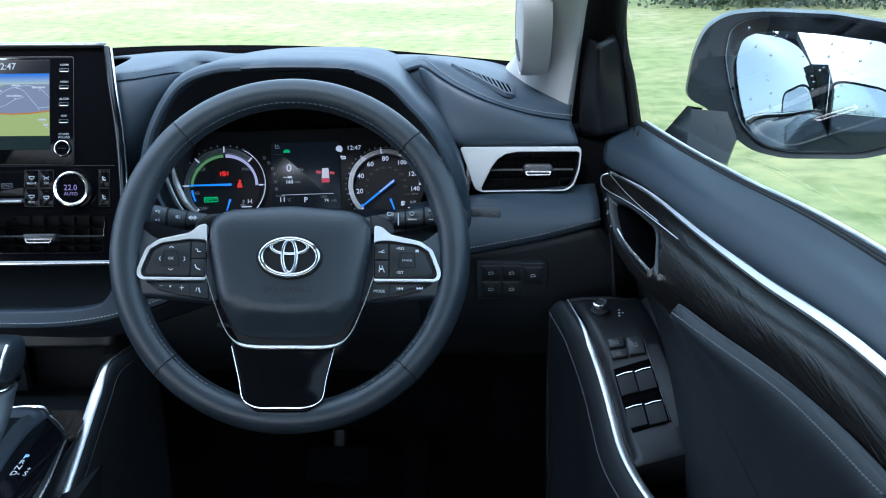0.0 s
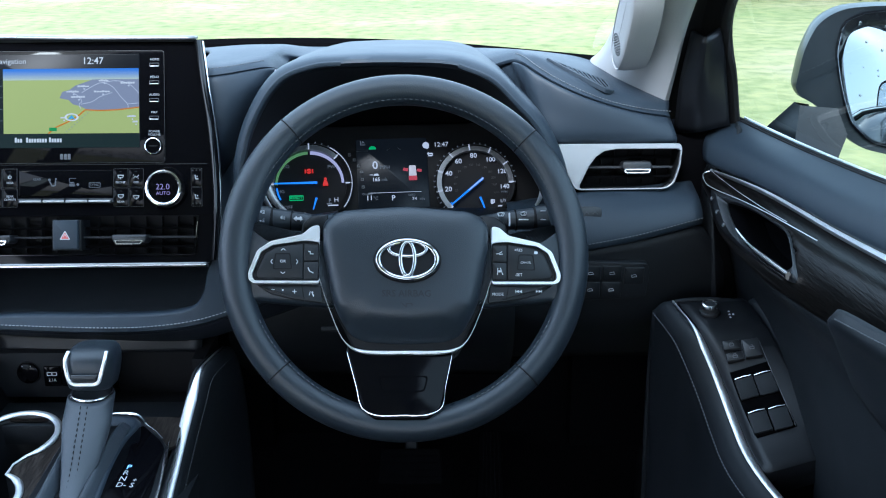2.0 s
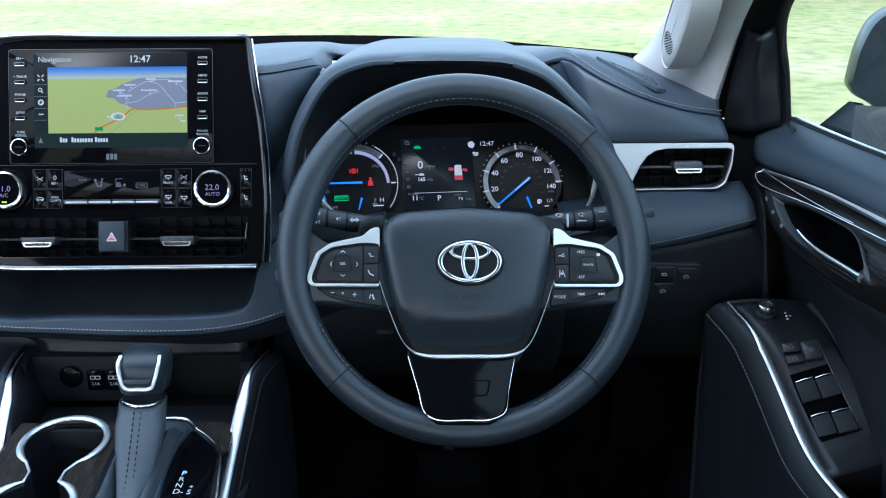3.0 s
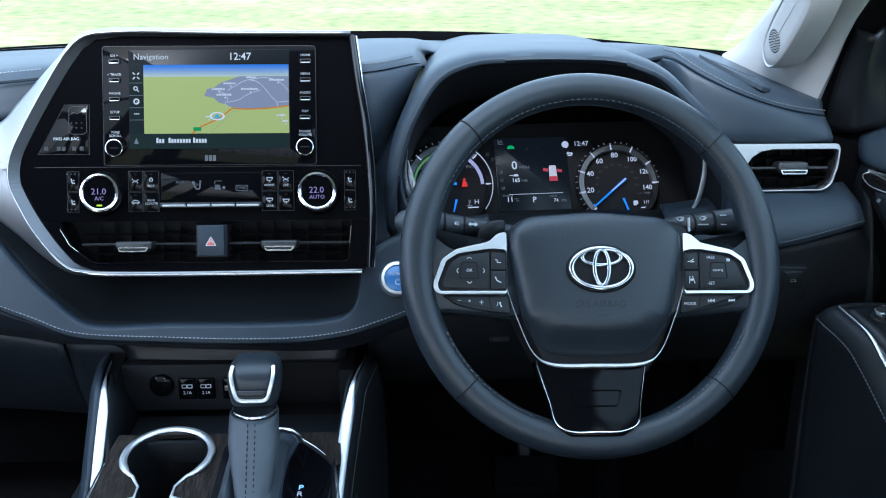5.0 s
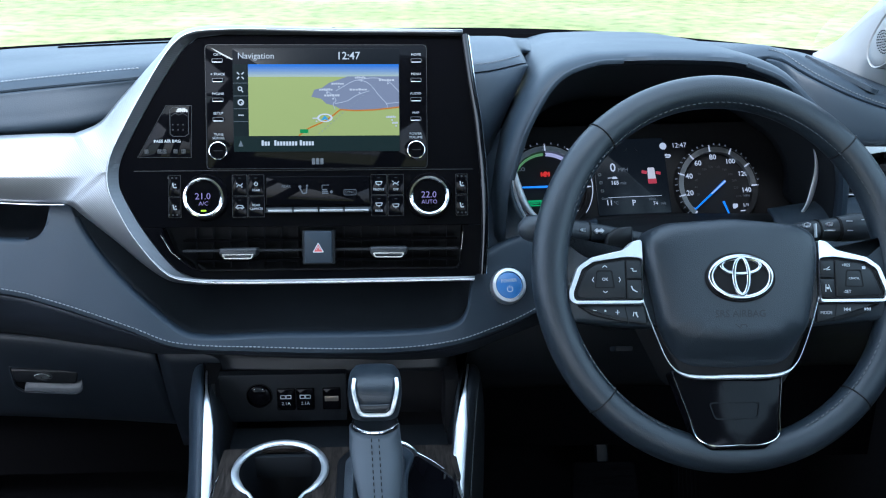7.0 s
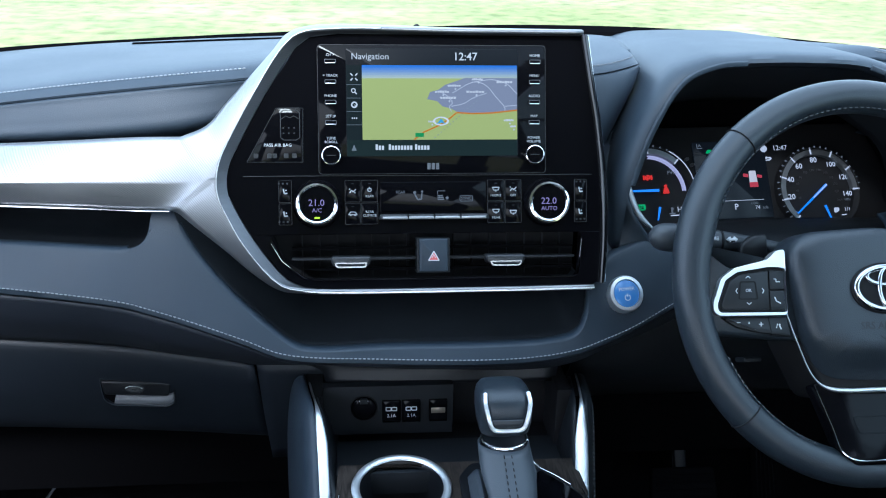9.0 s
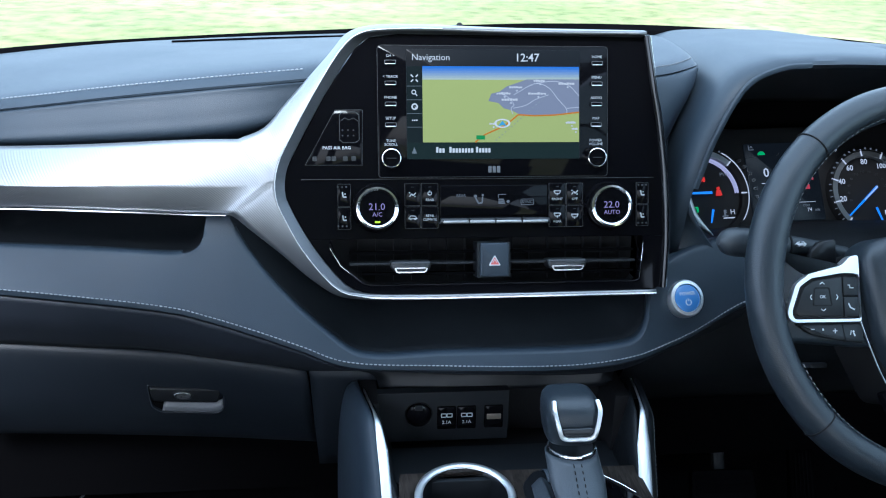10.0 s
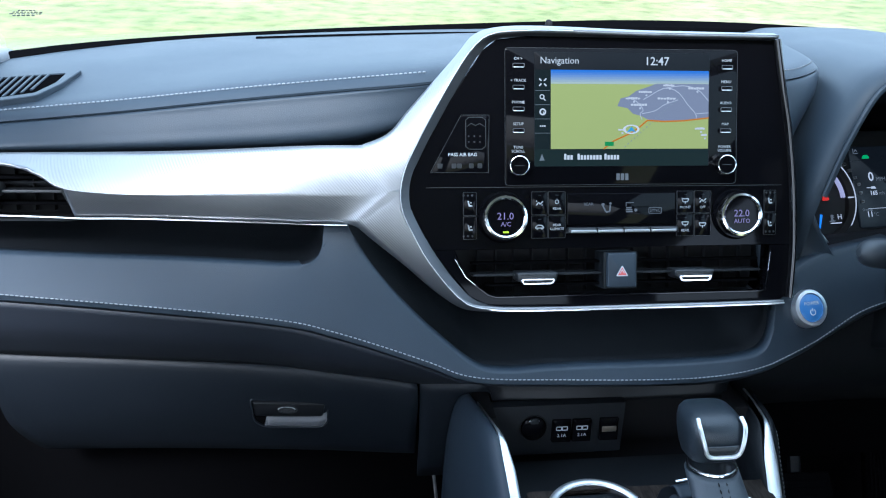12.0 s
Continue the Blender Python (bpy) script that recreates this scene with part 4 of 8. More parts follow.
S1, S2, S3 = 0.0024, 0.0027, 0.0030
screen = part("screen", slab(rect(-0.0842, 0.1312, 0.0852, 0.2362, 0.0015), 0.0, S1 - 0.0004, 0.0003), screen_mat("screen_dark", 0.012, 0.015, 0.019), panel, "navigation screen showing a map")
part("map_land", slab(rect(-0.0686, 0.1474, 0.0843, 0.2200, 0.0001), 0.001, S1, 0.0001), screen_mat("map_green", 0.52, 0.60, 0.20), screen, smooth=False)
for k in range(8):
    lo, a = 0.2184 - 0.0016 * k, (k / 7) ** 1.3
    part("map_sky", slab(rect(-0.0686, lo, 0.0843, lo + 0.0016, 0.00005), 0.001, S1 + 0.0001, 0.00005), screen_mat("map_sky_" + "abcdefgh"[k], 0.06 + 0.50 * a, 0.24 + 0.42 * a, 0.75 - 0.18 * a), screen, smooth=False)
TOWN = [(0.0843, 0.1760), (0.0600, 0.1735), (0.0330, 0.1735), (0.0245, 0.1745), (0.0180, 0.1780), (0.0100, 0.1800), (0.0050, 0.1850), (-0.0050, 0.1870), (-0.0020, 0.1940), (0.0060, 0.1960), (0.0130, 0.2010), (0.0250, 0.2050), (0.0330, 0.2080), (0.0843, 0.2080)]
part("map_town", slab(TOWN, 0.001, S1 + 0.0001, 0.00005), screen_mat("map_grey", 0.30, 0.33, 0.42), screen, smooth=False)
road_w = screen_mat("map_road", 0.62, 0.66, 0.74)
for pts in ([(0.0190, 0.1745), (0.0170, 0.1800), (0.0200, 0.1830), (0.0150, 0.1900), (0.0060, 0.1950)], [(0.0190, 0.1800), (0.0320, 0.1830), (0.0400, 0.1880), (0.0540, 0.1930)], [(0.0200, 0.1930), (0.0420, 0.2040), (0.0540, 0.2000), (0.0640, 0.1880), (0.0720, 0.1790), (0.0720, 0.1750)],
            [(0.0420, 0.2040), (0.0600, 0.2060), (0.0740, 0.2020), (0.0843, 0.1920)], [(0.0720, 0.1800), (0.0843, 0.1810)]):
    part("map_road", merged(*[slab(q, 0.001, S2, 0.00005) for q in ribbon([tuple(p) for p in (Vector(v).to_2d() for v in spline([(*q, 0) for q in pts], 12))], 0.0007)]), road_w, screen, smooth=False)
rail_pts = [(0.0020 + 0.0030 * i, 0.1490 + 0.0026 * i) for i in range(20)]
part("map_rail", merged(*[slab(bar(x, y, x + 0.0012, y + 0.001, 0.0007), 0.001, S2, 0.00005) for x, y in rail_pts]), screen_mat("map_rail", 0.30, 0.36, 0.40), screen, smooth=False)
part("map_route", merged(*[slab(q, 0.001, S3, 0.00005) for q in ribbon([(-0.0180, 0.1475), (-0.0090, 0.1545), (0.0080, 0.1620), (0.0170, 0.1680), (0.0240, 0.1738), (0.0400, 0.1728), (0.0600, 0.1735), (0.0843, 0.1762)], 0.0013)]), screen_mat("map_orange", 0.75, 0.24, 0.02), screen, "orange main road", smooth=False)
part("map_sign", slab(rect(-0.0170, 0.1500, -0.0085, 0.1540, 0.0004), 0.001, S3 + 0.0001, 0.00005), screen_mat("map_sign", 0.04, 0.36, 0.10), screen, smooth=False)
part("map_marker", merged(band_mesh(0, 0, 0.0040, 0.0054, 0, 360, 0.0, S3 + 0.0002)), screen_mat("map_white", 0.85, 0.88, 0.90), screen, "white position ring").matrix_basis = Matrix.Translation((0.0085, 0.1655, 0)) @ Matrix.Diagonal((1.45, 0.8, 1, 1))
part("map_arrow", slab([(0.0040, 0.1625), (0.0085, 0.1680), (0.0130, 0.1625), (0.0085, 0.1640)], 0.001, S3 + 0.0004, 0.00005), screen_mat("map_blue", 0.10, 0.45, 0.75), screen, smooth=False)
names_mat = screen_mat("map_names", 0.75, 0.78, 0.82)
rnd = random.Random(5)
for x, y, w in ((0.0160, 0.1880, 0.016), (0.0100, 0.1940, 0.014), (0.0220, 0.2000, 0.013), (0.0450, 0.2062, 0.011), (0.0430, 0.1940, 0.018), (0.0720, 0.2035, 0.016), (0.0760, 0.1660, 0.010), (-0.0010, 0.1650, 0.006), (0.0800, 0.1600, 0.006)):
    part("map_name", merged(*[slab(rect(x - w / 2 + w * i / 6, y - 0.0007, x - w / 2 + w * (i + 0.8) / 6, y + rnd.uniform(0.0007, 0.0014), 0.0001), 0.001, S3, 0.00005) for i in range(6)]), names_mat, screen, smooth=False)
    part("map_dot", slab(disc(x + 0.001, y - 0.0030, 0.0009, 8), 0.001, S3, 0.00005), screen_mat("map_dot", 0.70, 0.74, 0.80), screen, smooth=False)
part("side_bar", slab(rect(-0.0838, 0.1320, -0.0690, 0.2200, 0.0001), 0.001, S1, 0.00005), screen_mat("side_bar", 0.014, 0.024, 0.026), screen, smooth=False)
part("name_bar", slab(rect(-0.0838, 0.1315, 0.0843, 0.1470, 0.0001), 0.001, S1 + 0.0001, 0.00005), screen_mat("name_bar", 0.016, 0.032, 0.031), screen, smooth=False)
white_ui = screen_mat("screen_white", 0.80, 0.85, 0.88)
grey_ui = screen_mat("screen_grey", 0.22, 0.26, 0.28)
for v in (0.2010, 0.1880, 0.1750, 0.1620):
    part("divider", slab(rect(-0.0838, v - 0.0002, -0.0692, v + 0.0002, 0.0001), 0.001, S2, 0.00005), grey_ui, screen, smooth=False)
part("icon", merged(*[slab(q, 0.001, S2, 0.00005) for sx in (1, -1) for sy in (1, -1) for q in (bar(-0.0763 + sx * 0.0012, 0.2085 + sy * 0.0012, -0.0763 + sx * 0.0034, 0.2085 + sy * 0.0034, 0.0012),)]), white_ui, screen, smooth=False)
part("icon", merged(band_mesh(-0.0770, 0.1953, 0.0014, 0.0023, 0, 360, 0.001, S2, 20), slab(bar(-0.0756, 0.1938, -0.0738, 0.1918, 0.0010), 0.001, S2, 0.00005)), white_ui, screen, smooth=False)
part("icon", merged(band_mesh(-0.0763, 0.1815, 0.0018, 0.0032, 0, 360, 0.001, S2, 20), slab([(-0.0763, 0.1822), (-0.0740, 0.1795), (-0.0755, 0.1790)], 0.001, S2, 0.00005)), white_ui, screen, smooth=False)
part("icon", merged(*[slab(disc(-0.0763 + d, 0.1685, 0.0008, 8), 0.001, S2, 0.00005) for d in (-0.0020, 0, 0.0020)]), white_ui, screen, smooth=False)
part("icon", slab([(-0.0795, 0.1368), (-0.0770, 0.1430), (-0.0745, 0.1368)], 0.001, S2, 0.00005), grey_ui, screen, smooth=False)
lettering("Navigation", 0.0086, (-0.0790, 0.2282, S2), white_ui, screen, align="LEFT")
lettering("12:47", 0.0108, (0.0330, 0.2282, S2), white_ui, screen, bold=0.0001)
x = -0.0560
for wd in (0.0100, 0.0230, 0.0150):
    part("name_mark", merged(*[slab(rect(x + i * 0.0030, 0.1375, x + i * 0.0030 + 0.0022, 0.1375 + (0.0055 if i == 0 else 0.0042), 0.0004), 0.001, S2, 0.00005) for i in range(round(wd / 0.0030))]), white_ui, screen, smooth=False)
    x += wd + 0.0028
part("maker_mark", merged(*[slab(rect(0.0005 - 0.0058 + i * 0.0042, 0.1182, 0.0005 - 0.0058 + i * 0.0042 + 0.0032, 0.1245, 0.0005), 0.001, 0.0020, 0.0001) for i in range(3)]), DULL, panel, "small pale grey maker's mark", smooth=False)

# keys beside the screen
for sx, words in ((-1, ("CH >", "< TRACK", "PHONE", "SETUP")), (1, ("HOME", "MENU", "AUDIO", "MAP"))):
    for i, word in enumerate(words):
        u, v = (-0.0992 if sx < 0 else 0.1022 - 0.0003 * i), 0.2236 - 0.0198 * i
        key = part("key", slab(rect(u - 0.0057, v - 0.0023, u + 0.0057, v + 0.0023, 0.0008), 0.001, 0.0030, 0.0004), GLOSS, panel)
        part("key_edge", frame_slab(rect(u - 0.0055, v - 0.0020, u + 0.0055, v + 0.0020, 0.0010), rect(u - 0.0050, v - 0.0012, u + 0.0050, v + 0.0016, 0.0006), 0.0026, 0.0034), DULL, key)
        # the key's lower highlight, modelled as a bright metal bar
        part("key_glint", slab(rect(u - 0.0048, v - 0.0020, u + 0.0048, v - 0.0012, 0.0003), 0.0028, 0.0036, 0.0002), SPOKE, key, "glint of the lower key edge, built as a bar")
        lettering(word, 0.0036, (u, v + 0.0062, 0.0018), PRINT, key)
    for i, word in enumerate(("TUNE", "SCROLL") if sx < 0 else ("POWER", "VOLUME")):
        lettering(word, 0.0036, (-0.0992 if sx < 0 else 0.1010, 0.1490 - 0.0036 * i, 0.0018), PRINT, panel)


def knob(name, u, v, r, h, ring, parent, label):
    k = part(name, turned([(0, h * 0.86), (r * ring, h * 0.86), (r * ring, h * 0.90)], 40), GLOSS, parent, label)
    k.matrix_basis = Matrix.Translation((u, v, 0))
    part("ring", turned([(r * ring, h * 0.85), (r * ring * 1.01, h * 0.93), (r * (ring * 0.6 + 0.4), h), (r * 0.975, h * 0.97), (r, h * 0.88), (r * 1.005, h * 0.6), (r * 1.03, h * 0.15), (r * 1.1, 0.0)], 40), BRIGHT, k, "bright metal ring")
    return k


for u in (-0.0992, 0.1012):
    kb = knob("small_knob", u, 0.1322, 0.0094, 0.0085, 0.84, panel, "small round knob with bright ring")
    part("knob_mark", slab(rect(-0.0045, -0.0003, 0.0045, 0.0003, 0.0001), 0.0068, 0.0076, 0.0001), PLASTIC, kb, smooth=False)
violet = glowing("lit_violet", (0.62, 0.52, 0.95), 0.065)
for u, digits, word in ((-0.1135, "21.0", "A/C"), (0.1140, "22.0", "AUTO")):
    kb = knob("temperature_dial", u, 0.0850, 0.0205, 0.015, 0.81, panel, "round temperature dial with lit digits")
    part("collar", turned([(0.0206, 0.006), (0.0222, 0.006), (0.0230, 0.003), (0.0236, 0.002), (0.0242, 0.0)], 40), GLOSS, kb)
    lettering(digits, 0.0092, (-0.0005, 0.0010, 0.0141), violet, kb)
    lettering(word, 0.0058, (0, -0.0062, 0.0141), violet, kb)
    if u < 0:
        part("lamp", slab(rect(-0.0026, -0.0142, 0.0026, -0.0124, 0.0004), 0.0130, 0.0142, 0.0001), glowing("lit_green", (0.65, 0.95, 0.05), 0.14), kb, smooth=False)


def seat_icon(x, y, k):
    return [bar(x - 0.0018 * k, y + 0.003 * k, x - 0.0008 * k, y - 0.002 * k, 0.0014 * k), bar(x - 0.0010 * k, y - 0.002 * k, x + 0.0024 * k, y - 0.0018 * k, 0.0014 * k), disc(x + 0.001 * k, y + 0.0012 * k, 0.0008 * k, 8)]


def fan_icon(x, y, k):
    return [bar(x - 0.003 * k, y - 0.002 * k, x - 0.001 * k, y + 0.001 * k, 0.0009 * k), bar(x - 0.001 * k, y + 0.001 * k, x + 0.0005 * k, y - 0.001 * k, 0.0009 * k), bar(x + 0.0005 * k, y - 0.001 * k, x + 0.0035 * k, y + 0.002 * k, 0.0009 * k), disc(x - 0.003 * k, y + 0.002 * k, 0.0007 * k, 8), disc(x + 0.0025 * k, y - 0.0018 * k, 0.0007 * k, 8)]


def screen_icon(x, y, k):
    return [bar(x - 0.0036 * k, y + 0.0018 * k, x + 0.0036 * k, y + 0.0018 * k, 0.0010 * k), bar(x - 0.0036 * k, y + 0.0018 * k, x - 0.0022 * k, y - 0.0012 * k, 0.0009 * k), bar(x + 0.0036 * k, y + 0.0018 * k, x + 0.0022 * k, y - 0.0012 * k, 0.0009 * k), bar(x - 0.0022 * k, y - 0.0012 * k, x + 0.0022 * k, y - 0.0012 * k, 0.0008 * k), bar(x, y - 0.0005 * k, x, y - 0.0030 * k, 0.0008 * k)]


def climate_key(x0, y0, x1, y1, icon=None, words=(), dots=True, cut=0.0):
    k = part("climate_key", slab(rect(x0 + 0.0005, y0 + 0.0005, x1 - 0.0005, y1 - 0.0005, 0.0012), -0.001, 0.0016, 0.0005), PLASTIC if cut else GLOSS, panel)
    part("key_edge", frame_slab(rect(x0 + 0.0003, y0 + 0.0003, x1 - 0.0003, y1 - 0.0003, 0.0012), rect(x0 + 0.0006, y0 + 0.0006, x1 - 0.0006, y1 - 0.0006, 0.0011), 0.0, 0.0018), PLASTIC, k)
    cx, cy = (x0 + x1) / 2, (y0 + y1) / 2
    if icon:
        plates(icon(cx, cy + (0.0012 if words else 0), 0.95), 0.0012, 0.0018, PRINT, k)
    for i, word in enumerate(words):
        lettering(word, 0.0034, (cx, (cy - 0.0052 if icon else cy + 0.0016) - 0.0036 * i, 0.0018), PRINT, k)
    if dots:
        part("key_lamp", slab(rect(cx - 0.0014, y1 - 0.0042, cx + 0.0014, y1 - 0.0034, 0.0003), 0.001, 0.0018, 0.0001), DARK, k, smooth=False)


def power_icon(x, y, k):
    return [ring_flat(x, y, 0.0015 * k, 0.0022 * k, 120, 420, 16), bar(x, y + 0.0004 * k, x, y + 0.0030 * k, 0.0007 * k)]


def car_icon(x, y, k):
    return [bar(x - 0.0045 * k, y - 0.001 * k, x + 0.0045 * k, y - 0.001 * k, 0.0009 * k), bar(x - 0.0045 * k, y - 0.001 * k, x - 0.002 * k, y + 0.0018 * k, 0.0009 * k), bar(x - 0.002 * k, y + 0.0018 * k, x + 0.0022 * k, y + 0.0016 * k, 0.0009 * k), bar(x + 0.0022 * k, y + 0.0016 * k, x + 0.0045 * k, y - 0.001 * k, 0.0009 * k), disc(x - 0.0022 * k, y - 0.0016 * k, 0.0010 * k, 8), disc(x + 0.0024 * k, y - 0.0016 * k, 0.0010 * k, 8)]


climate_key(-0.1512, 0.0864, -0.1380, 0.1085, seat_icon, dots=False)
climate_key(-0.1512, 0.0645, -0.1380, 0.0862, seat_icon, dots=False)
climate_key(-0.0870, 0.0864, -0.0712, 0.1085, fan_icon)
climate_key(-0.0870, 0.0645, -0.0712, 0.0862, car_icon)
climate_key(-0.0710, 0.0864, -0.0540, 0.1085, power_icon, ("REAR",))
climate_key(-0.0710, 0.0645, -0.0540, 0.0862, None, ("REAR", "CLIMATE"), dots=False)
climate_key(0.0540, 0.0864, 0.0712, 0.1080, screen_icon, ("FRONT",))
climate_key(0.0540, 0.0645, 0.0712, 0.0862, screen_icon, ("REAR",))
climate_key(0.0714, 0.0864, 0.0885, 0.1080, fan_icon, ("OFF",))
climate_key(0.0714, 0.0645, 0.0885, 0.0862, screen_icon)
climate_key(0.1415, 0.0864, 0.1545, 0.1080, seat_icon, dots=False)
climate_key(0.1415, 0.0645, 0.1545, 0.0862, seat_icon, dots=False)
for u in (-0.1465, 0.1480):
    for v in (0.1052, 0.0678):
        part("key_lamps", merged(*[slab(disc(u + d, v, 0.0010, 8), 0.001, 0.0021, 0.0001) for d in (-0.004, 0, 0.004)]), PLASTIC, panel, smooth=False)
part("climate_display", slab(rect(-0.0525, 0.0770, 0.0530, 0.1060, 0.001), -0.001, 0.0010, 0.0004), GLOSS, panel)
lettering("REAR", 0.0040, (-0.0320, 0.0960, 0.0012), DIM, panel)
plates([disc(-0.0180, 0.0955, 0.0016, 10), bar(-0.0180, 0.0940, -0.0150, 0.0885, 0.0014), bar(-0.0150, 0.0885, -0.0115, 0.0890, 0.0014), bar(-0.0115, 0.0890, -0.0110, 0.0950, 0.0014), disc(-0.0108, 0.0965, 0.0012, 8)], 0.0008, 0.0013, DIM, panel)
plates([rect(0.0045, 0.0880, 0.0110, 0.0893, 0.0002), rect(0.0045, 0.0898, 0.0105, 0.0911, 0.0002), rect(0.0045, 0.0916, 0.0098, 0.0929, 0.0002), bar(0.0045, 0.0935, 0.0045, 0.0970, 0.0006), bar(0.0045, 0.0970, 0.0120, 0.0970, 0.0006), disc(0.0140, 0.0900, 0.0016, 8)], 0.0008, 0.0013, DIM, panel)
part("sync_frame", frame_slab(rect(0.0265, 0.0865, 0.0395, 0.0925, 0.0015), rect(0.0270, 0.0870, 0.0390, 0.0920, 0.0012), 0.0006, 0.0013), DIM, panel)
lettering("SYNC", 0.0042, (0.0330, 0.0895, 0.0012), DIM, panel)
for i in range(4):
    x0 = -0.0505 + 0.0259 * i
    ends = [(x0 + (-0.003 if i == 0 else 0.0), 0.0688), (x0 + 0.0254 + (0.003 if i == 3 else 0.0), 0.0688), (x0 + 0.0254 + (0.002 if i == 3 else 0), 0.0745), (x0 - (0.002 if i == 0 else 0), 0.0745)]
    pk = part("bar_key", slab(rounded(ends, 0.0012), 0.0, 0.0060, 0.0022), PLASTIC, panel, "narrow bar key with chrome face")
    part("key_face", slab(rounded([(x0 + 0.0003, 0.0694), (x0 + 0.0251, 0.0694), (x0 + 0.0251, 0.0722), (x0 + 0.0003, 0.0722)], 0.0006), 0.0052, 0.0068, 0.0008), SILVER, pk)

# airbag tell-tale
tt = part("airbag_indicator", slab(rounded([(-0.1521, 0.1786), (-0.1262, 0.1786), (-0.1270, 0.1260), (-0.1810, 0.1263)], 0.003), -0.001, 0.0006, 0.0003), GLOSS, panel)
part("outline", merged(*[slab(q, 0.0, 0.0009, 0.0001) for q in ribbon([(-0.1521, 0.1786), (-0.1262, 0.1786), (-0.1270, 0.1260), (-0.1810, 0.1263), (-0.1521, 0.1786)], 0.0004)]), PLASTIC, tt, smooth=False)
lettering("PASS AIR BAG", 0.0044, (-0.1510, 0.1425, 0.0009), INK, tt)
plates([q for q in ribbon([(-0.1480, 0.1500), (-0.1480, 0.1740), (-0.1450, 0.1765), (-0.1330, 0.1765), (-0.1295, 0.1740), (-0.1295, 0.1500), (-0.1330, 0.1475), (-0.1450, 0.1475), (-0.1480, 0.1500)], 0.0007)] + [rect(-0.1460 + 0.0052 * i, 0.1535 + 0.0052 * j, -0.1446 + 0.0052 * i, 0.1548 + 0.0052 * j, 0.0002) for i in range(3) for j in range(2)] + ribbon([(-0.1470, 0.1680), (-0.1430, 0.1710), (-0.1390, 0.1690), (-0.1350, 0.1710), (-0.1305, 0.1680)], 0.0006), 0.0004, 0.0009, PLASTIC, tt)
for x in (-0.1720, -0.1590, -0.1540, -0.1430, -0.1350):
    part("tell_tale", slab(rect(x - 0.0022, 0.1300, x + 0.0022, 0.1345, 0.001), 0.0004, 0.0009, 0.0002), PLASTIC, tt, smooth=False)

# air vents below
vent = part("air_vent", slab([(-0.1590, 0.0550), (0.1500, 0.0550), (0.1478, 0.0140), (0.1440, 0.0095), (-0.1200, 0.0095), (-0.1480, 0.0270)], -0.046, -0.040, 0.0002), RUBBER, panel, "pair of dark air vents", smooth=False)
part("vent_edge", merged(sweep([(-0.1590, 0.0510, 0.001), (-0.1480, 0.0285, 0.001), (-0.1280, 0.0128, 0.001), (-0.1200, 0.0105, 0.001), (0.0, 0.0105, 0.001), (0.1400, 0.0105, 0.001), (0.1450, 0.0125, 0.001), (0.1475, 0.0330, 0.001), (0.1490, 0.0500, 0.001)], 0.0006, 0.0006, 6, up=(0, 0, 1))), SIDE_GLOSS, vent, "thin gloss vent outline")
# highlights on the outline's ends, built as short chrome pieces
part("vent_glint", sweep([(-0.1590, 0.0470, 0.0015), (-0.1490, 0.0300, 0.0015), (-0.1400, 0.0225, 0.0015)], [0.0004, 0.0008, 0.0003], 0.0008, 6), CHROME, vent, "glint at the end of the vent outline, built in chrome")
part("vent_glint", sweep([(0.1470, 0.0300, 0.0015), (0.1488, 0.0480, 0.0015)], 0.0007, 0.0008, 6), CHROME, vent, "glint at the end of the vent outline, built in chrome")
for x0, x1 in ((-0.1400, -0.0150), (0.0150, 0.1440)):
    for v in (0.0200, 0.0305, 0.0410):
        # vanes set deeper are near-black: the vent's shade as colour
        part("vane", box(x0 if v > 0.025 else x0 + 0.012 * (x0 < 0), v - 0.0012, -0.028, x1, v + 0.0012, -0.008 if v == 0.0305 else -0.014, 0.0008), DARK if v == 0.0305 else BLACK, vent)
    for i in range(7):
        xx = x0 + (x1 - x0) * (i + 0.5) / 7
        part("louvre", box(xx - 0.0008, 0.0120, -0.040, xx + 0.0008, 0.0540, -0.032, 0.0003), RUBBER, vent)
for u in (-0.0815, 0.0720):
    tab = part("vent_tab", slab(rounded([(-0.0200, 0.0050), (0.0200, 0.0050), (0.0185, -0.0030), (0.0150, -0.0050), (-0.0150, -0.0050), (-0.0185, -0.0030)], 0.003), -0.018, 0.004, 0.002), PLASTIC, vent, "vent tab with chrome edge")
    tab.matrix_basis = Matrix.Translation((u, 0.0285, 0))
    part("tab_edge", frame_slab(rounded([(-0.0165, -0.0010), (0.0165, -0.0010), (0.0140, -0.0062), (-0.0140, -0.0062)], 0.002), rounded([(-0.0145, -0.0022), (0.0145, -0.0022), (0.0128, -0.0048), (-0.0128, -0.0048)], 0.0012), 0.002, 0.0062), CHROME, tab)
hz = part("hazard_switch", slab(rect(-0.0140, 0.0172, 0.0140, 0.0500, 0.002), -0.02, 0.004, 0.0012), SOFT, panel, "hazard switch with red triangle")
part("hazard_body", box(-0.0165, 0.0160, -0.03, 0.0165, 0.0505, -0.001, 0.001), DARK, hz)
tri = [(-0.0052, 0.0285), (0.0052, 0.0285), (0.0, 0.0375)]
part("triangle", slab(tri, 0.003, 0.0043, 0.0001), material("hazard_red", (0.60, 0.10, 0.09), 0.5), hz, smooth=False)
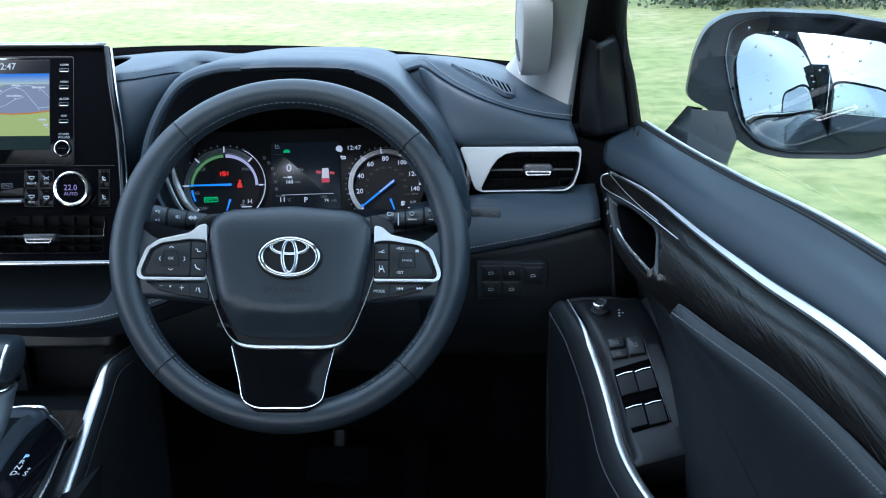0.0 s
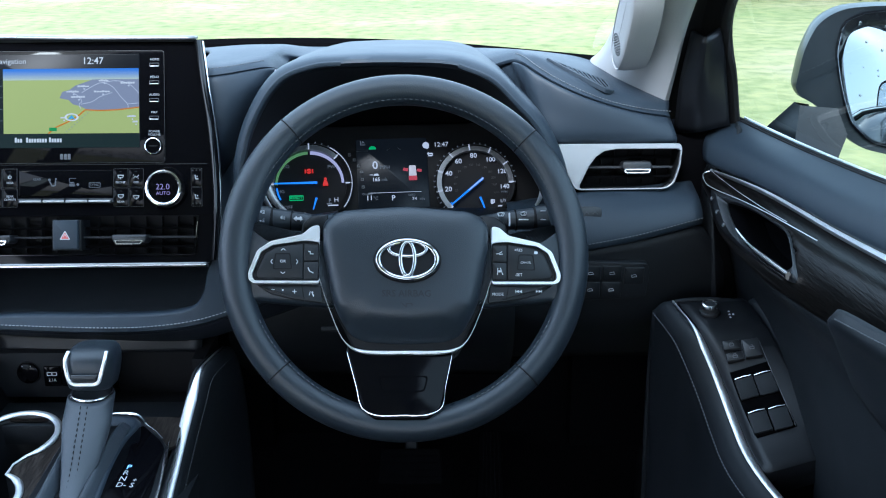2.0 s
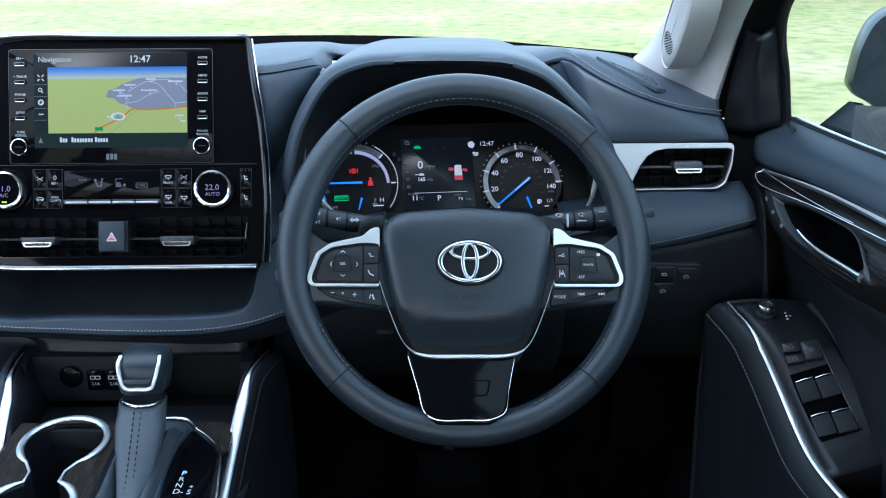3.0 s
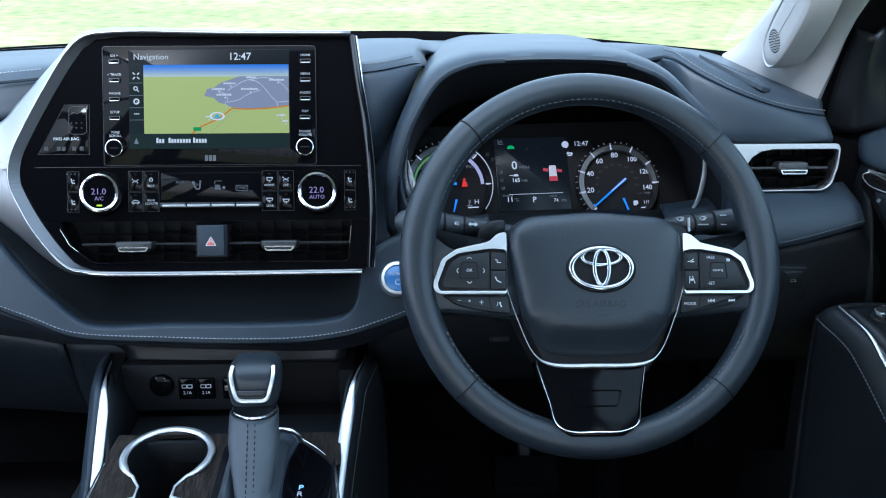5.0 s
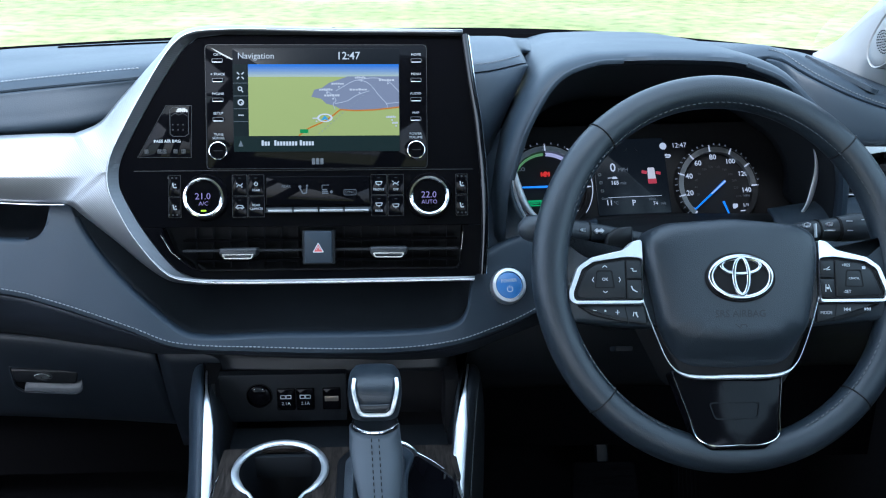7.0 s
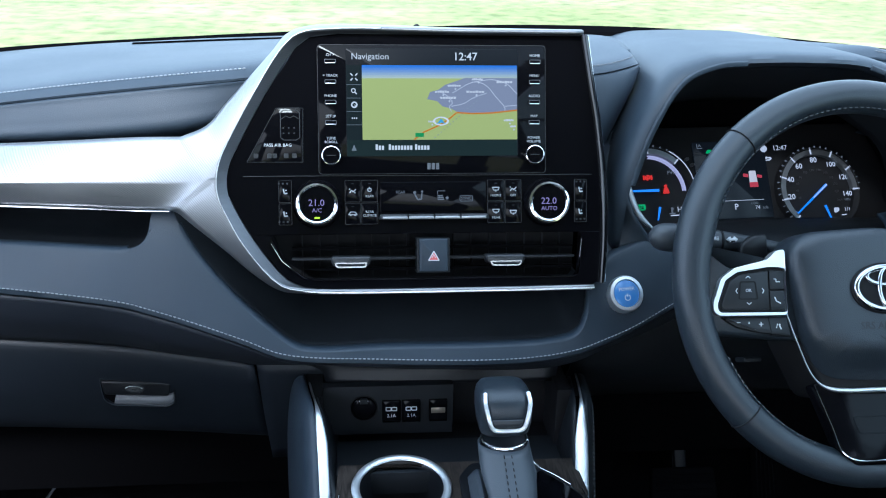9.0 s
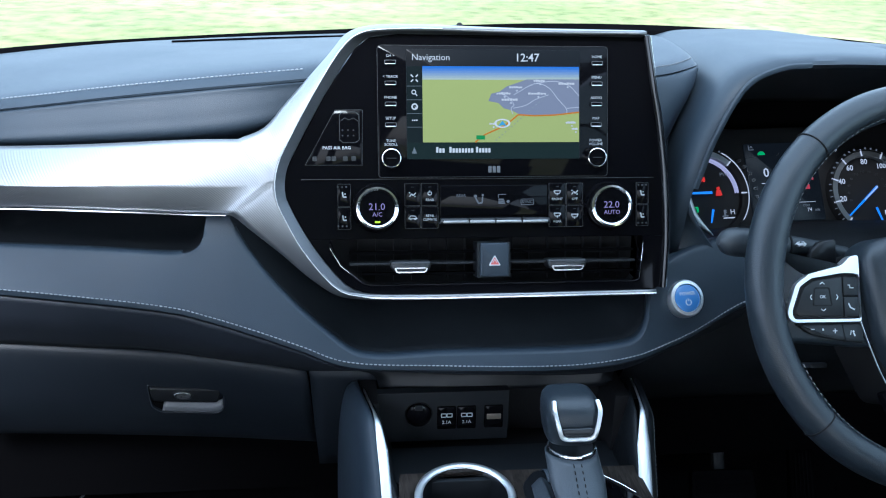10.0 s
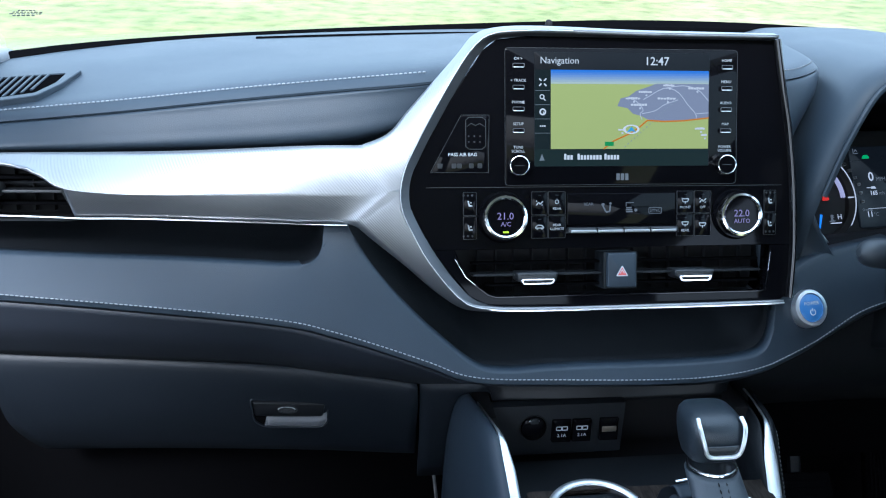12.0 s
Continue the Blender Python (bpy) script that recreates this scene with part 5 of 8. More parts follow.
part("triangle_line", merged(*[slab(q, 0.003, 0.0046, 0.0001) for q in ribbon(tri + tri[:1], 0.0009)], slab(bar(-0.002, 0.0308, 0.0, 0.0343, 0.0006), 0.003, 0.0046, 0.0001), slab(bar(0.002, 0.0308, 0.0, 0.0343, 0.0006), 0.003, 0.0046, 0.0001)), INK, hz, smooth=False)

# ---- instrument cluster ----
CLUSTER = Matrix.Translation((0.3869, 1.1669, 1.1104)) @ Matrix.Rotation(radians(6), 4, "Z") @ basis((0, 0, 0), 32.5) @ Matrix.Scale(0.9875, 4)
cluster = thing("instrument_cluster", "lit instrument cluster with two round gauges and a display", "instrument cluster", CLUSTER)
part("backing", slab(rounded([(-0.205, -0.085), (0.170, -0.085), (0.180, 0.0), (0.150, 0.070), (-0.180, 0.070), (-0.215, 0.0)], 0.02), -0.03, -0.006, 0.002), RUBBER, cluster)
BLUE = glowing("lit_blue", (0.05, 0.28, 0.95), 0.16)
RED, GREENL, PURP = glowing("lit_red", (0.95, 0.04, 0.03), 0.11), glowing("lit_green_lamp", (0.05, 0.60, 0.18), 0.10), glowing("lit_lavender", (0.62, 0.60, 0.85), 0.10)
ARCGREEN = glowing("lit_arc_green", (0.16, 0.36, 0.14), 0.10)
GREY = material("gauge_grey", (0.16, 0.17, 0.18), 0.35, metal=0.5, tone=0.1, tone_scale=60)


def needle(parent, x0, y0, x1, y1, w, z):
    d = (Vector((x1, y1)) - Vector((x0, y0))).normalized()
    p = Vector((-d.y, d.x))
    a, b = Vector((x0, y0)), Vector((x1, y1))
    part("needle", slab([a + p * w, a - p * w, b - p * w * 0.45, b + p * w * 0.45], z, z + 0.0012, 0.0003), BLUE, parent, "lit blue needle", smooth=False)


def gauge(cx, cy, r, label, a0, a1, major, minor):
    g = part("gauge", turned([(0, -0.004), (r * 0.86, -0.004), (r * 0.875, 0.002), (r * 0.93, 0.004), (r * 0.97, 0.006), (r, 0.004), (r * 1.01, -0.006)], 64), RUBBER, cluster, label)
    g.matrix_basis = Matrix.Translation((cx, cy, 0))
    part("dial_ring", band_mesh(0, 0, r * 0.83, r * 0.96, a0, a1, -0.002, 0.0048, 60), GREY, g, "grey metal dial ring")
    for i in range(major + 1):
        h = radians(a0 + (a1 - a0) * i / major)
        c, s = math.cos(h), math.sin(h)
        part("tick", slab(bar(r * 0.83 * c, r * 0.83 * s, r * 0.99 * c, r * 0.99 * s, r * 0.030), 0.003, 0.0056, 0.0002), LIT, g, smooth=False)
    minors = []
    for i in range(major * minor + 1):
        if i % minor:
            h = radians(a0 + (a1 - a0) * i / (major * minor))
            minors.append(slab(bar(r * 0.97 * math.cos(h), r * 0.97 * math.sin(h), r * 1.03 * math.cos(h), r * 1.03 * math.sin(h), r * 0.016), 0.003, 0.0056, 0.0002))
    part("fine_ticks", merged(*minors), DIM, g, smooth=False)
    return g


speed = gauge(0.0779, -0.0150, 0.0520, "round speedometer with blue needle", 225, -1, 7, 4)
for num, x, y in (("0", -0.0320, -0.0277), ("20", -0.0345, -0.0067), ("40", -0.0327, 0.0142), ("60", -0.0195, 0.0302), ("80", 0.0005, 0.0373), ("100", 0.0222, 0.0312), ("120", 0.0360, 0.0150), ("140", 0.0378, -0.0056)):
    lettering(num, 0.0092 if len(num) < 3 else 0.0086, (x, y, 0.0), BLUE if num == "0" else LIT, speed, bold=0.00012)
for i, num in enumerate(("20", "40", "60", "80", "100", "120", "140", "160", "180", "200", "220")):
    h = radians(199 - 20.3 * i)
    lettering(num, 0.0040, (0.0255 * math.cos(h), 0.0255 * math.sin(h), -0.001), PLASTIC, speed)
lettering("km/h", 0.0034, (0.0270, -0.0128, 0.0), PLASTIC, speed)
lettering("MPH", 0.0040, (0.0370, -0.0128, 0.0), DIM, speed)
needle(speed, 0.0106, 0.0060, -0.0365, -0.0315, 0.0016, 0.002)
needle(speed, 0.0052, -0.0190, 0.0124, -0.0416, 0.0013, 0.002)
part("needle_core", slab([(0.0106, 0.0068), (0.0113, 0.0055), (-0.0085, -0.0098), (-0.0092, -0.0090)], 0.0030, 0.0036, 0.0001), LIT, speed, "white core of the needle", smooth=False)
lettering("1/1", 0.0068, (0.0345, -0.0246, 0.0), LIT, speed)
part("fuel_mark", merged(slab(rect(0.0190, -0.0272, 0.0222, -0.0218, 0.0006), -0.003, 0.0, 0.0002), *[slab(q, -0.003, 0.0, 0.0001) for q in ribbon([(0.0224, -0.0262), (0.0236, -0.0258), (0.0238, -0.0228), (0.0226, -0.0220)], 0.0006)]), LIT, speed, smooth=False)
part("underline", slab(rect(0.0276, -0.0310, 0.0390, -0.0303, 0.0002), -0.003, 0.0, 0.0001), LIT, speed, smooth=False)
hybrid = gauge(-0.1320, -0.0085, 0.0535, "round hybrid power gauge with lit arcs", 225, 45, 4, 5)
part("outer_line", band_mesh(0, 0, 0.0530, 0.0538, 60, -38, 0.003, 0.0056, 40), LIT, hybrid, "thin white outer line", smooth=False)
part("tick", slab(bar(0.0450, -0.0010, 0.0530, -0.0014, 0.0012), 0.003, 0.0056, 0.0002), LIT, hybrid, smooth=False)
part("eco_arc", band_mesh(0, 0, 0.0405, 0.0430, 180, 92, -0.003, 0.001, 30), ARCGREEN, hybrid, "lit green arc", smooth=False)
part("power_arc", band_mesh(0, 0, 0.0402, 0.0434, 88, 0, -0.003, 0.001, 30), PURP, hybrid, "lit lavender arc", smooth=False)
part("charge_arc", band_mesh(0, 0, 0.0405, 0.0425, 186, 208, -0.003, 0.001, 12), BLUE, hybrid, smooth=False)
needle(hybrid, 0.0095, 0.0010, -0.0507, 0.0015, 0.0015, 0.002)
needle(hybrid, 0.0080, -0.0189, 0.0037, -0.0340, 0.0014, 0.002)
lettering("ECO", 0.0066, (-0.0313, 0.0240, 0.0), DIM, hybrid)
lettering("PWR", 0.0066, (0.0299, 0.0220, 0.0), DIM, hybrid)
lettering("CHG", 0.0062, (-0.0383, -0.0089, 0.0), DIM, hybrid)
lettering("OFF", 0.0066, (-0.0274, -0.0299, 0.0), DIM, hybrid)
lettering("H", 0.0085, (0.0327, -0.0221, 0.0), LIT, hybrid)
lettering("C", 0.0075, (-0.0080, -0.0400, 0.0), LIT, hybrid)
part("heat_mark", merged(*[slab(q, -0.003, 0.0, 0.0001) for q in ribbon([(0.0205, -0.0260), (0.0272, -0.0260)], 0.0008) + ribbon([(0.0238, -0.0255), (0.0238, -0.0190)], 0.0010) + ribbon([(0.0240, -0.0200), (0.0258, -0.0200)], 0.0006) + ribbon([(0.0240, -0.0218), (0.0258, -0.0218)], 0.0006)]), DIM, hybrid, smooth=False)
part("underline", slab(rect(0.0218, -0.0288, 0.0348, -0.0280, 0.0002), -0.003, 0.0, 0.0001), LIT, hybrid, smooth=False)
part("brake_lamp", merged(band_mesh(-0.0007, 0.0176, 0.0022, 0.0030, 0, 360, -0.003, 0.0, 20), slab(rect(-0.0060, 0.0150, -0.0046, 0.0202, 0.0004), -0.003, 0.0, 0.0002), slab(rect(0.0032, 0.0150, 0.0046, 0.0202, 0.0004), -0.003, 0.0, 0.0002), slab(rect(-0.0018, 0.0162, 0.0004, 0.0190, 0.0004), -0.003, 0.0, 0.0002)), RED, hybrid, "lit red warning lamp", smooth=False)
part("belt_lamp", merged(slab(disc(0.0197, 0.0068, 0.0016, 10), -0.003, 0, 0.0002), slab(rounded([(0.0160, -0.0020), (0.0234, -0.0020), (0.0214, 0.0050), (0.0180, 0.0050)], 0.001), -0.003, 0, 0.0002)), RED, hybrid, "lit red seat belt lamp", smooth=False)
part("ready_lamp", frame_slab(rect(-0.0262, -0.0205, -0.0084, -0.0141, 0.001), rect(-0.0256, -0.0199, -0.0090, -0.0147, 0.0008), -0.003, 0.0), GREENL, hybrid, "lit green ready lamp", smooth=False)
lettering("READY", 0.0052, (-0.0173, -0.0173, 0.0), GREENL, hybrid, bold=0.0002)
info_glass = screen_mat("display_black", 0.008, 0.011, 0.015, 1.0)
info_glass.node_tree.nodes["Principled BSDF"].inputs["Specular IOR Level"].default_value = 0.2
info_glass.node_tree.nodes["Principled BSDF"].inputs["Roughness"].default_value = 0.25
info = part("display", slab(rect(-0.0720, -0.0440, 0.0190, 0.0500, 0.003), -0.008, -0.003, 0.0005), info_glass, cluster, "small colour display")
lettering("0", 0.0150, (-0.0485, 0.0141, -0.0026), LIT, info, bold=0.0002)
lettering("MPH", 0.0064, (-0.0362, 0.0113, -0.0026), DIM, info)
part("plug_mark", merged(slab(rounded([(-0.0510, 0.0005), (-0.0440, 0.0005), (-0.0455, 0.0032), (-0.0500, 0.0032)], 0.0006), -0.006, -0.0024, 0.0001), *[slab(q, -0.006, -0.0024, 0.0001) for q in ribbon([(-0.0560, 0.0018), (-0.0512, 0.0018)], 0.0008)]), LIT, info, smooth=False)
lettering("165", 0.0068, (-0.0480, -0.0047, -0.0026), LIT, info, bold=0.00015)
lettering("mls", 0.0056, (-0.0375, -0.0050, -0.0026), DIM, info)
lettering("Outside", 0.0040, (-0.0600, -0.0236, -0.0026), DIM, info)
lettering("11", 0.0088, (-0.0575, -0.0290, -0.0026), LIT, info, bold=0.00012)
lettering("°C", 0.0056, (-0.0495, -0.0295, -0.0026), DIM, info)
lettering("P", 0.0098, (-0.0272, -0.0301, -0.0026), LIT, info, bold=0.00012)
lettering("ODO", 0.0038, (-0.0037, -0.0265, -0.0026), DIM, info)
lettering("74", 0.0060, (-0.0005, -0.0318, -0.0026), LIT, info)
lettering("mls", 0.0050, (0.0094, -0.0320, -0.0026), DIM, info)
lettering("12:47", 0.0086, (0.0373, 0.0388, 0.0), LIT, cluster)
part("info_rule", slab(rect(-0.0585, -0.0226, 0.0089, -0.0221, 0.0002), -0.006, -0.0026, 0.0001), LIT, info, smooth=False)
part("moon_mark", slab(disc(0.0179, 0.0394, 0.0043, 16), -0.006, -0.002, 0.0003), LIT, info, smooth=False)
part("return_mark", merged(*[slab(q, -0.006, -0.0025, 0.0001) for q in ribbon([(0.0205, 0.0258), (0.0255, 0.0258), (0.0262, 0.0272), (0.0255, 0.0286), (0.0195, 0.0286)], 0.0007) + ribbon([(0.0212, 0.0298), (0.0194, 0.0286), (0.0212, 0.0274)], 0.0006)]), LIT, info, smooth=False)
part("car_mark", merged(slab(rounded([(-0.0065, -0.0060), (0.0065, -0.0060), (0.0055, 0.0140), (-0.0055, 0.0140)], 0.002), -0.006, -0.0024, 0.0004)), glowing("lit_grey", (0.66, 0.62, 0.64), 0.13), info, "small grey car picture").matrix_basis = Matrix.Translation((-0.0010, 0.0018, 0)) @ Matrix.Diagonal((0.78, 0.80, 1, 1))
part("door_marks", merged(slab(bar(-0.0150, 0.0080, -0.0070, 0.0065, 0.0050), -0.006, -0.0026, 0.0003), slab(bar(0.0070, 0.0060, 0.0145, 0.0045, 0.0045), -0.006, -0.0026, 0.0003), slab(rect(-0.0066, -0.0110, 0.0066, -0.0035, 0.001), -0.006, -0.0022, 0.0003)), glowing("lit_dull_red", (0.62, 0.06, 0.09), 0.11), info, "red door warnings", smooth=False).matrix_basis = Matrix.Translation((-0.0010, 0.0018, 0)) @ Matrix.Diagonal((0.80, 0.80, 1, 1))
part("lamp", merged(slab(rounded([(-0.0560, 0.0360), (-0.0462, 0.0360), (-0.0470, 0.0385), (-0.0490, 0.0402), (-0.0530, 0.0402), (-0.0552, 0.0385)], 0.0008), -0.006, -0.0022, 0.0003)), GREENL, info, "lit green car lamp", smooth=False)
part("top_rule", slab(rect(-0.0720, 0.0336, -0.0570, 0.0340, 0.0001), -0.006, -0.0026, 0.0001), PLASTIC, info, smooth=False)
part("lane_mark", merged(*[slab(q, -0.006, -0.0024, 0.0001) for q in ribbon([(-0.0660, 0.0480), (-0.0662, 0.0425), (-0.0600, 0.0425)], 0.0008) + ribbon([(-0.0645, 0.0445), (-0.0630, 0.0470), (-0.0612, 0.0445)], 0.0008)]), DIM, info, smooth=False)
part("curve_mark", merged(*[slab(q, -0.006, -0.0024, 0.0001) for q in ribbon([(-0.0325, 0.0345), (-0.0300, 0.0350), (-0.0283, 0.0378)], 0.0006) + ribbon([(-0.0150, 0.0345), (-0.0168, 0.0355), (-0.0185, 0.0380)], 0.0006)]), PLASTIC, info, smooth=False)
for yy, xx in ((0.0300, -0.0807), (0.0228, -0.0749), (0.0140, -0.0698), (0.0061, -0.0662), (-0.0040, -0.0656), (-0.0141, -0.0650)):
    part("menu_mark", frame_slab(rect(xx - 0.0019, yy - 0.0017, xx + 0.0019, yy + 0.0017, 0.0010), rect(xx - 0.0012, yy - 0.0010, xx + 0.0012, yy + 0.0010, 0.0006), -0.006, -0.001), DULL, info, smooth=False)
STANCE = CLUSTER.inverted() @ Matrix.Translation((0.388, 1.156, 1.114)) @ Matrix.Rotation(radians(6), 4, "Z") @ basis((0, 0, 0), 18) @ Matrix.Scale(0.9875, 4)
part("lower_bezel", moved(skin([[(-0.20, -0.050, 0.012), (-0.11, -0.046, 0.014), (-0.025, -0.043, 0.016), (0.06, -0.046, 0.014), (0.16, -0.050, 0.012)], [(-0.20, -0.062, 0.05), (-0.11, -0.060, 0.055), (-0.025, -0.058, 0.058), (0.06, -0.060, 0.055), (0.16, -0.062, 0.05)], [(-0.20, -0.085, 0.07), (-0.11, -0.085, 0.075), (-0.025, -0.085, 0.08), (0.06, -0.085, 0.075), (0.16, -0.085, 0.07)]], 24, 4), STANCE), DARK, cluster, thick=0.003)
for sgn, px in ((1, (0.155, 0.176, 0.182, 0.184)), (-1, (-0.150, -0.172, -0.182, -0.186))):
    part("silver_accent", moved(sweep(spline([(px[0], -0.052, 0.045), (px[1], -0.030, 0.048), (px[2], -0.005, 0.05), (px[3], 0.02, 0.05)], 20), [0.001 + 0.0035 * math.sin(math.pi * i / 20) for i in range(21)], 0.002, 8, up=(0, 0, 1)), STANCE), SILVER, cluster, "curved silver accent")

for pts in ([(0.2110, 1.080, 1.175), (0.2075, 1.080, 1.150), (0.2070, 1.080, 1.130), (0.2115, 1.080, 1.1110), (0.2205, 1.080, 1.0925), (0.2310, 1.080, 1.0810)], [(0.5290, 1.080, 1.185), (0.5360, 1.080, 1.170), (0.5425, 1.080, 1.148), (0.5430, 1.080, 1.127), (0.5380, 1.080, 1.101), (0.5285, 1.080, 1.0865)]):
    part("side_accent", sweep(spline(pts, 30), [0.0005 + 0.0026 * math.sin(math.pi * (i / 30) ** 1.6) for i in range(31)], 0.0018, 8, up=(0, 1, 0)), SPOKE, dash, "thin curved silver strip beside the instruments")

# ---- steering wheel ----
WHEEL = Matrix.Translation((0.3878, 0.901, 1.0968)) @ Matrix.Rotation(radians(5.03), 4, "Z") @ basis((0, 0, 0), 26.46) @ Matrix.Rotation(radians(-2.4), 4, "Z")
wheel = thing("steering_wheel", "black leather steering wheel with silver spoke trims", "steering wheel", WHEEL)
RIM, TUBE = 0.1710, 0.0157


def rim_point(deg, r=0.0, z=0.0):
    return Vector(((RIM + r) * math.cos(radians(deg)), (RIM + r) * math.sin(radians(deg)), z))


def grip(deg):
    """The rim is a little thicker at the thumbs."""
    return 1.0 + 0.10 * max(0, 1 - abs(((deg - 15 + 180) % 360) - 180) / 30) + 0.10 * max(0, 1 - abs(((deg - 165 + 180) % 360) - 180) / 30)


degs = [360 * i / 128 for i in range(128)]
rim = part("rim", sweep([rim_point(d, -TUBE * (grip(d) - 1)) for d in degs], [TUBE * grip(d) for d in degs], 0.0165, 20, closed=True), LEATHER, wheel, "stitched black leather rim")
for d in (133, 44, 223.5, 315):
    loop = []
    for k in range(24):
        h = 2 * math.pi * k / 24
        loop.append(rim_point(d, (TUBE + 0.0002) * math.cos(h), 0.0167 * math.sin(h)))
    part("seam", sweep(loop, 0.0009, 0.0007, 6, up=rim_point(d + 90).normalized(), closed=True), RUBBER, rim)
for a0, a1 in ((12, 168), (205, 246), (294, 335)):
    run = [rim_point(a0 + (a1 - a0) * i / 120, -TUBE * 0.82, 0.0105) for i in range(121)]
    stitches(run, (0, 0, 1), RIMTHREAD if a0 == 12 else DULL, rim, 0.0034, 0.0024, 0.0006)

# spokes
for s in (1, -1):
    def fl(pts):
        return [(x * s, y) for x, y in pts]
    sp = part("spoke", slab(rounded(fl([(0.070, 0.022), (0.105, 0.016), (0.135, 0.018), (0.164, 0.040), (0.166, -0.060), (0.150, -0.045), (0.118, -0.048), (0.070, -0.052)]), 0.006), -0.014, 0.006, 0.005), LEATHER, wheel, "leather-covered side spoke")
    sp.matrix_basis = Matrix.Translation((0, -0.0025, 0))
    TRIM_OUT = fl([(0.086, 0.0300), (0.094, 0.0285), (0.103, 0.0205), (0.134, 0.0135), (0.147, 0.0045), (0.1555, -0.0180), (0.1550, -0.0250), (0.1500, -0.0285), (0.0860, -0.0285)])
    TRIM_IN = fl([(0.086, 0.0125), (0.094, 0.0140), (0.103, 0.0140), (0.1320, 0.0098), (0.1432, 0.0028), (0.1515, -0.0185), (0.1510, -0.0235), (0.1485, -0.0258), (0.0860, -0.0260)])
    part("spoke_trim", frame_slab(rounded(TRIM_OUT, 0.003, 3), rounded(TRIM_IN, 0.0025, 3), 0.002, 0.0125), SPOKE, sp, "bright silver button surround", bevel=0.0014)
    KEY_FIELD = [(0.086, 0.0128), (0.104, 0.0138), (0.132, 0.0096), (0.1428, 0.0026), (0.1512, -0.0185), (0.1495, -0.0250), (0.086, -0.0258)]
    part("key_plate", slab(rounded(fl(KEY_FIELD), 0.002), 0.0, 0.0098, 0.0006), RUBBER, sp)
    part("key", slab(rounded(fl([(0.0868, -0.0060), (0.1010, -0.0060), (0.1010, 0.0110), (0.0868, 0.0104)]), 0.0012), 0.004, 0.0112, 0.0006), KEY_BLACK, sp)
    part("key", slab(rounded(fl([(0.0868, -0.0240), (0.1010, -0.0240), (0.1010, -0.0070), (0.0868, -0.0070)]), 0.0012), 0.004, 0.0112, 0.0006), KEY_BLACK, sp)
    part("rocker", slab(rounded(fl([(0.1020, -0.0240), (0.1455, -0.0232), (0.1475, -0.0190), (0.1390, 0.0015), (0.1290, 0.0076), (0.1020, 0.0112)]), 0.002), 0.004, 0.0114, 0.0010), KEY_BLACK, sp, "four-way button")
    cx = 0.1215 if s < 0 else 0.1200
    cn = part("centre_key_edge", frame_slab(rounded(fl([(cx - 0.0090, -0.0145), (cx + 0.0100, -0.0145), (cx + 0.0080, 0.0018), (cx - 0.0070, 0.0018)]), 0.002), rounded(fl([(cx - 0.0078, -0.0135), (cx + 0.0088, -0.0135), (cx + 0.0070, 0.0008), (cx - 0.0060, 0.0008)]), 0.0015), 0.006, 0.0118), RUBBER, sp)
    low = part("lower_keys", slab(rounded(fl([(0.0840, -0.0300), (0.1480, -0.0295), (0.1330, -0.0390), (0.1120, -0.0440), (0.0820, -0.0480)]), 0.003), -0.004, 0.0090, 0.0012), KEY_BLACK, sp, "lower row of buttons")
    part("key_gap", slab(fl(bar(0.1030, -0.0300, 0.1000, -0.0460, 0.0009)), 0.004, 0.0093, 0.0001), RUBBER, low, smooth=False)
    if s < 0:
        marks = [ribbon([(-cx - 0.0022, 0.0045), (-cx, 0.0062), (-cx + 0.0022, 0.0045)], 0.0006), ribbon([(-cx - 0.0022, -0.0170), (-cx, -0.0187), (-cx + 0.0022, -0.0170)], 0.0006), ribbon([(-0.1320, -0.0090), (-0.1335, -0.0068), (-0.1320, -0.0046)], 0.0006), ribbon([(-0.1085, -0.0090), (-0.1070, -0.0068), (-0.1085, -0.0046)], 0.0006)]
        for m in marks:
            plates(m, 0.0105, 0.0118, INK, sp)
        lettering("OK", 0.0040, (-cx, -0.0065, 0.0116), INK, sp)
        plates(ribbon([(-0.0915, 0.0010), (-0.0950, 0.0010), (-0.0950, 0.0035), (-0.0970, 0.0035)], 0.0007), 0.0105, 0.0116, INK, sp)
        plates(ribbon([(-0.0970, -0.0125), (-0.0955, -0.0160), (-0.0915, -0.0180)], 0.0011), 0.0105, 0.0116, INK, sp)
        plates([bar(-0.1330, -0.0345, -0.1295, -0.0345, 0.0007)], 0.0085, 0.0094, INK, sp)
        plates([bar(-0.1215, -0.0358, -0.1215, -0.0340, 0.0016)], 0.0085, 0.0094, INK, sp)
        plates([bar(-0.1120, -0.0362, -0.1080, -0.0362, 0.0007), bar(-0.1100, -0.0382, -0.1100, -0.0342, 0.0007)], 0.0085, 0.0094, INK, sp)
        plates([disc(-0.0925, -0.0370, 0.0010, 8), bar(-0.0925, -0.0380, -0.0910, -0.0410, 0.0012), bar(-0.0945, -0.0360, -0.0955, -0.0400, 0.0007)], 0.0085, 0.0094, INK, sp)
    else:
        lettering("+RES", 0.0040, (0.1130, 0.0060, 0.0116), INK, sp)
        lettering("-SET", 0.0040, (0.1130, -0.0190, 0.0116), INK, sp)
        lettering("CANCEL", 0.0028, (cx + 0.0004, -0.0065, 0.0116), INK, sp)
        plates([rect(0.1290, 0.0022, 0.1325, 0.0050, 0.0008)], 0.0105, 0.0118, INK, sp)
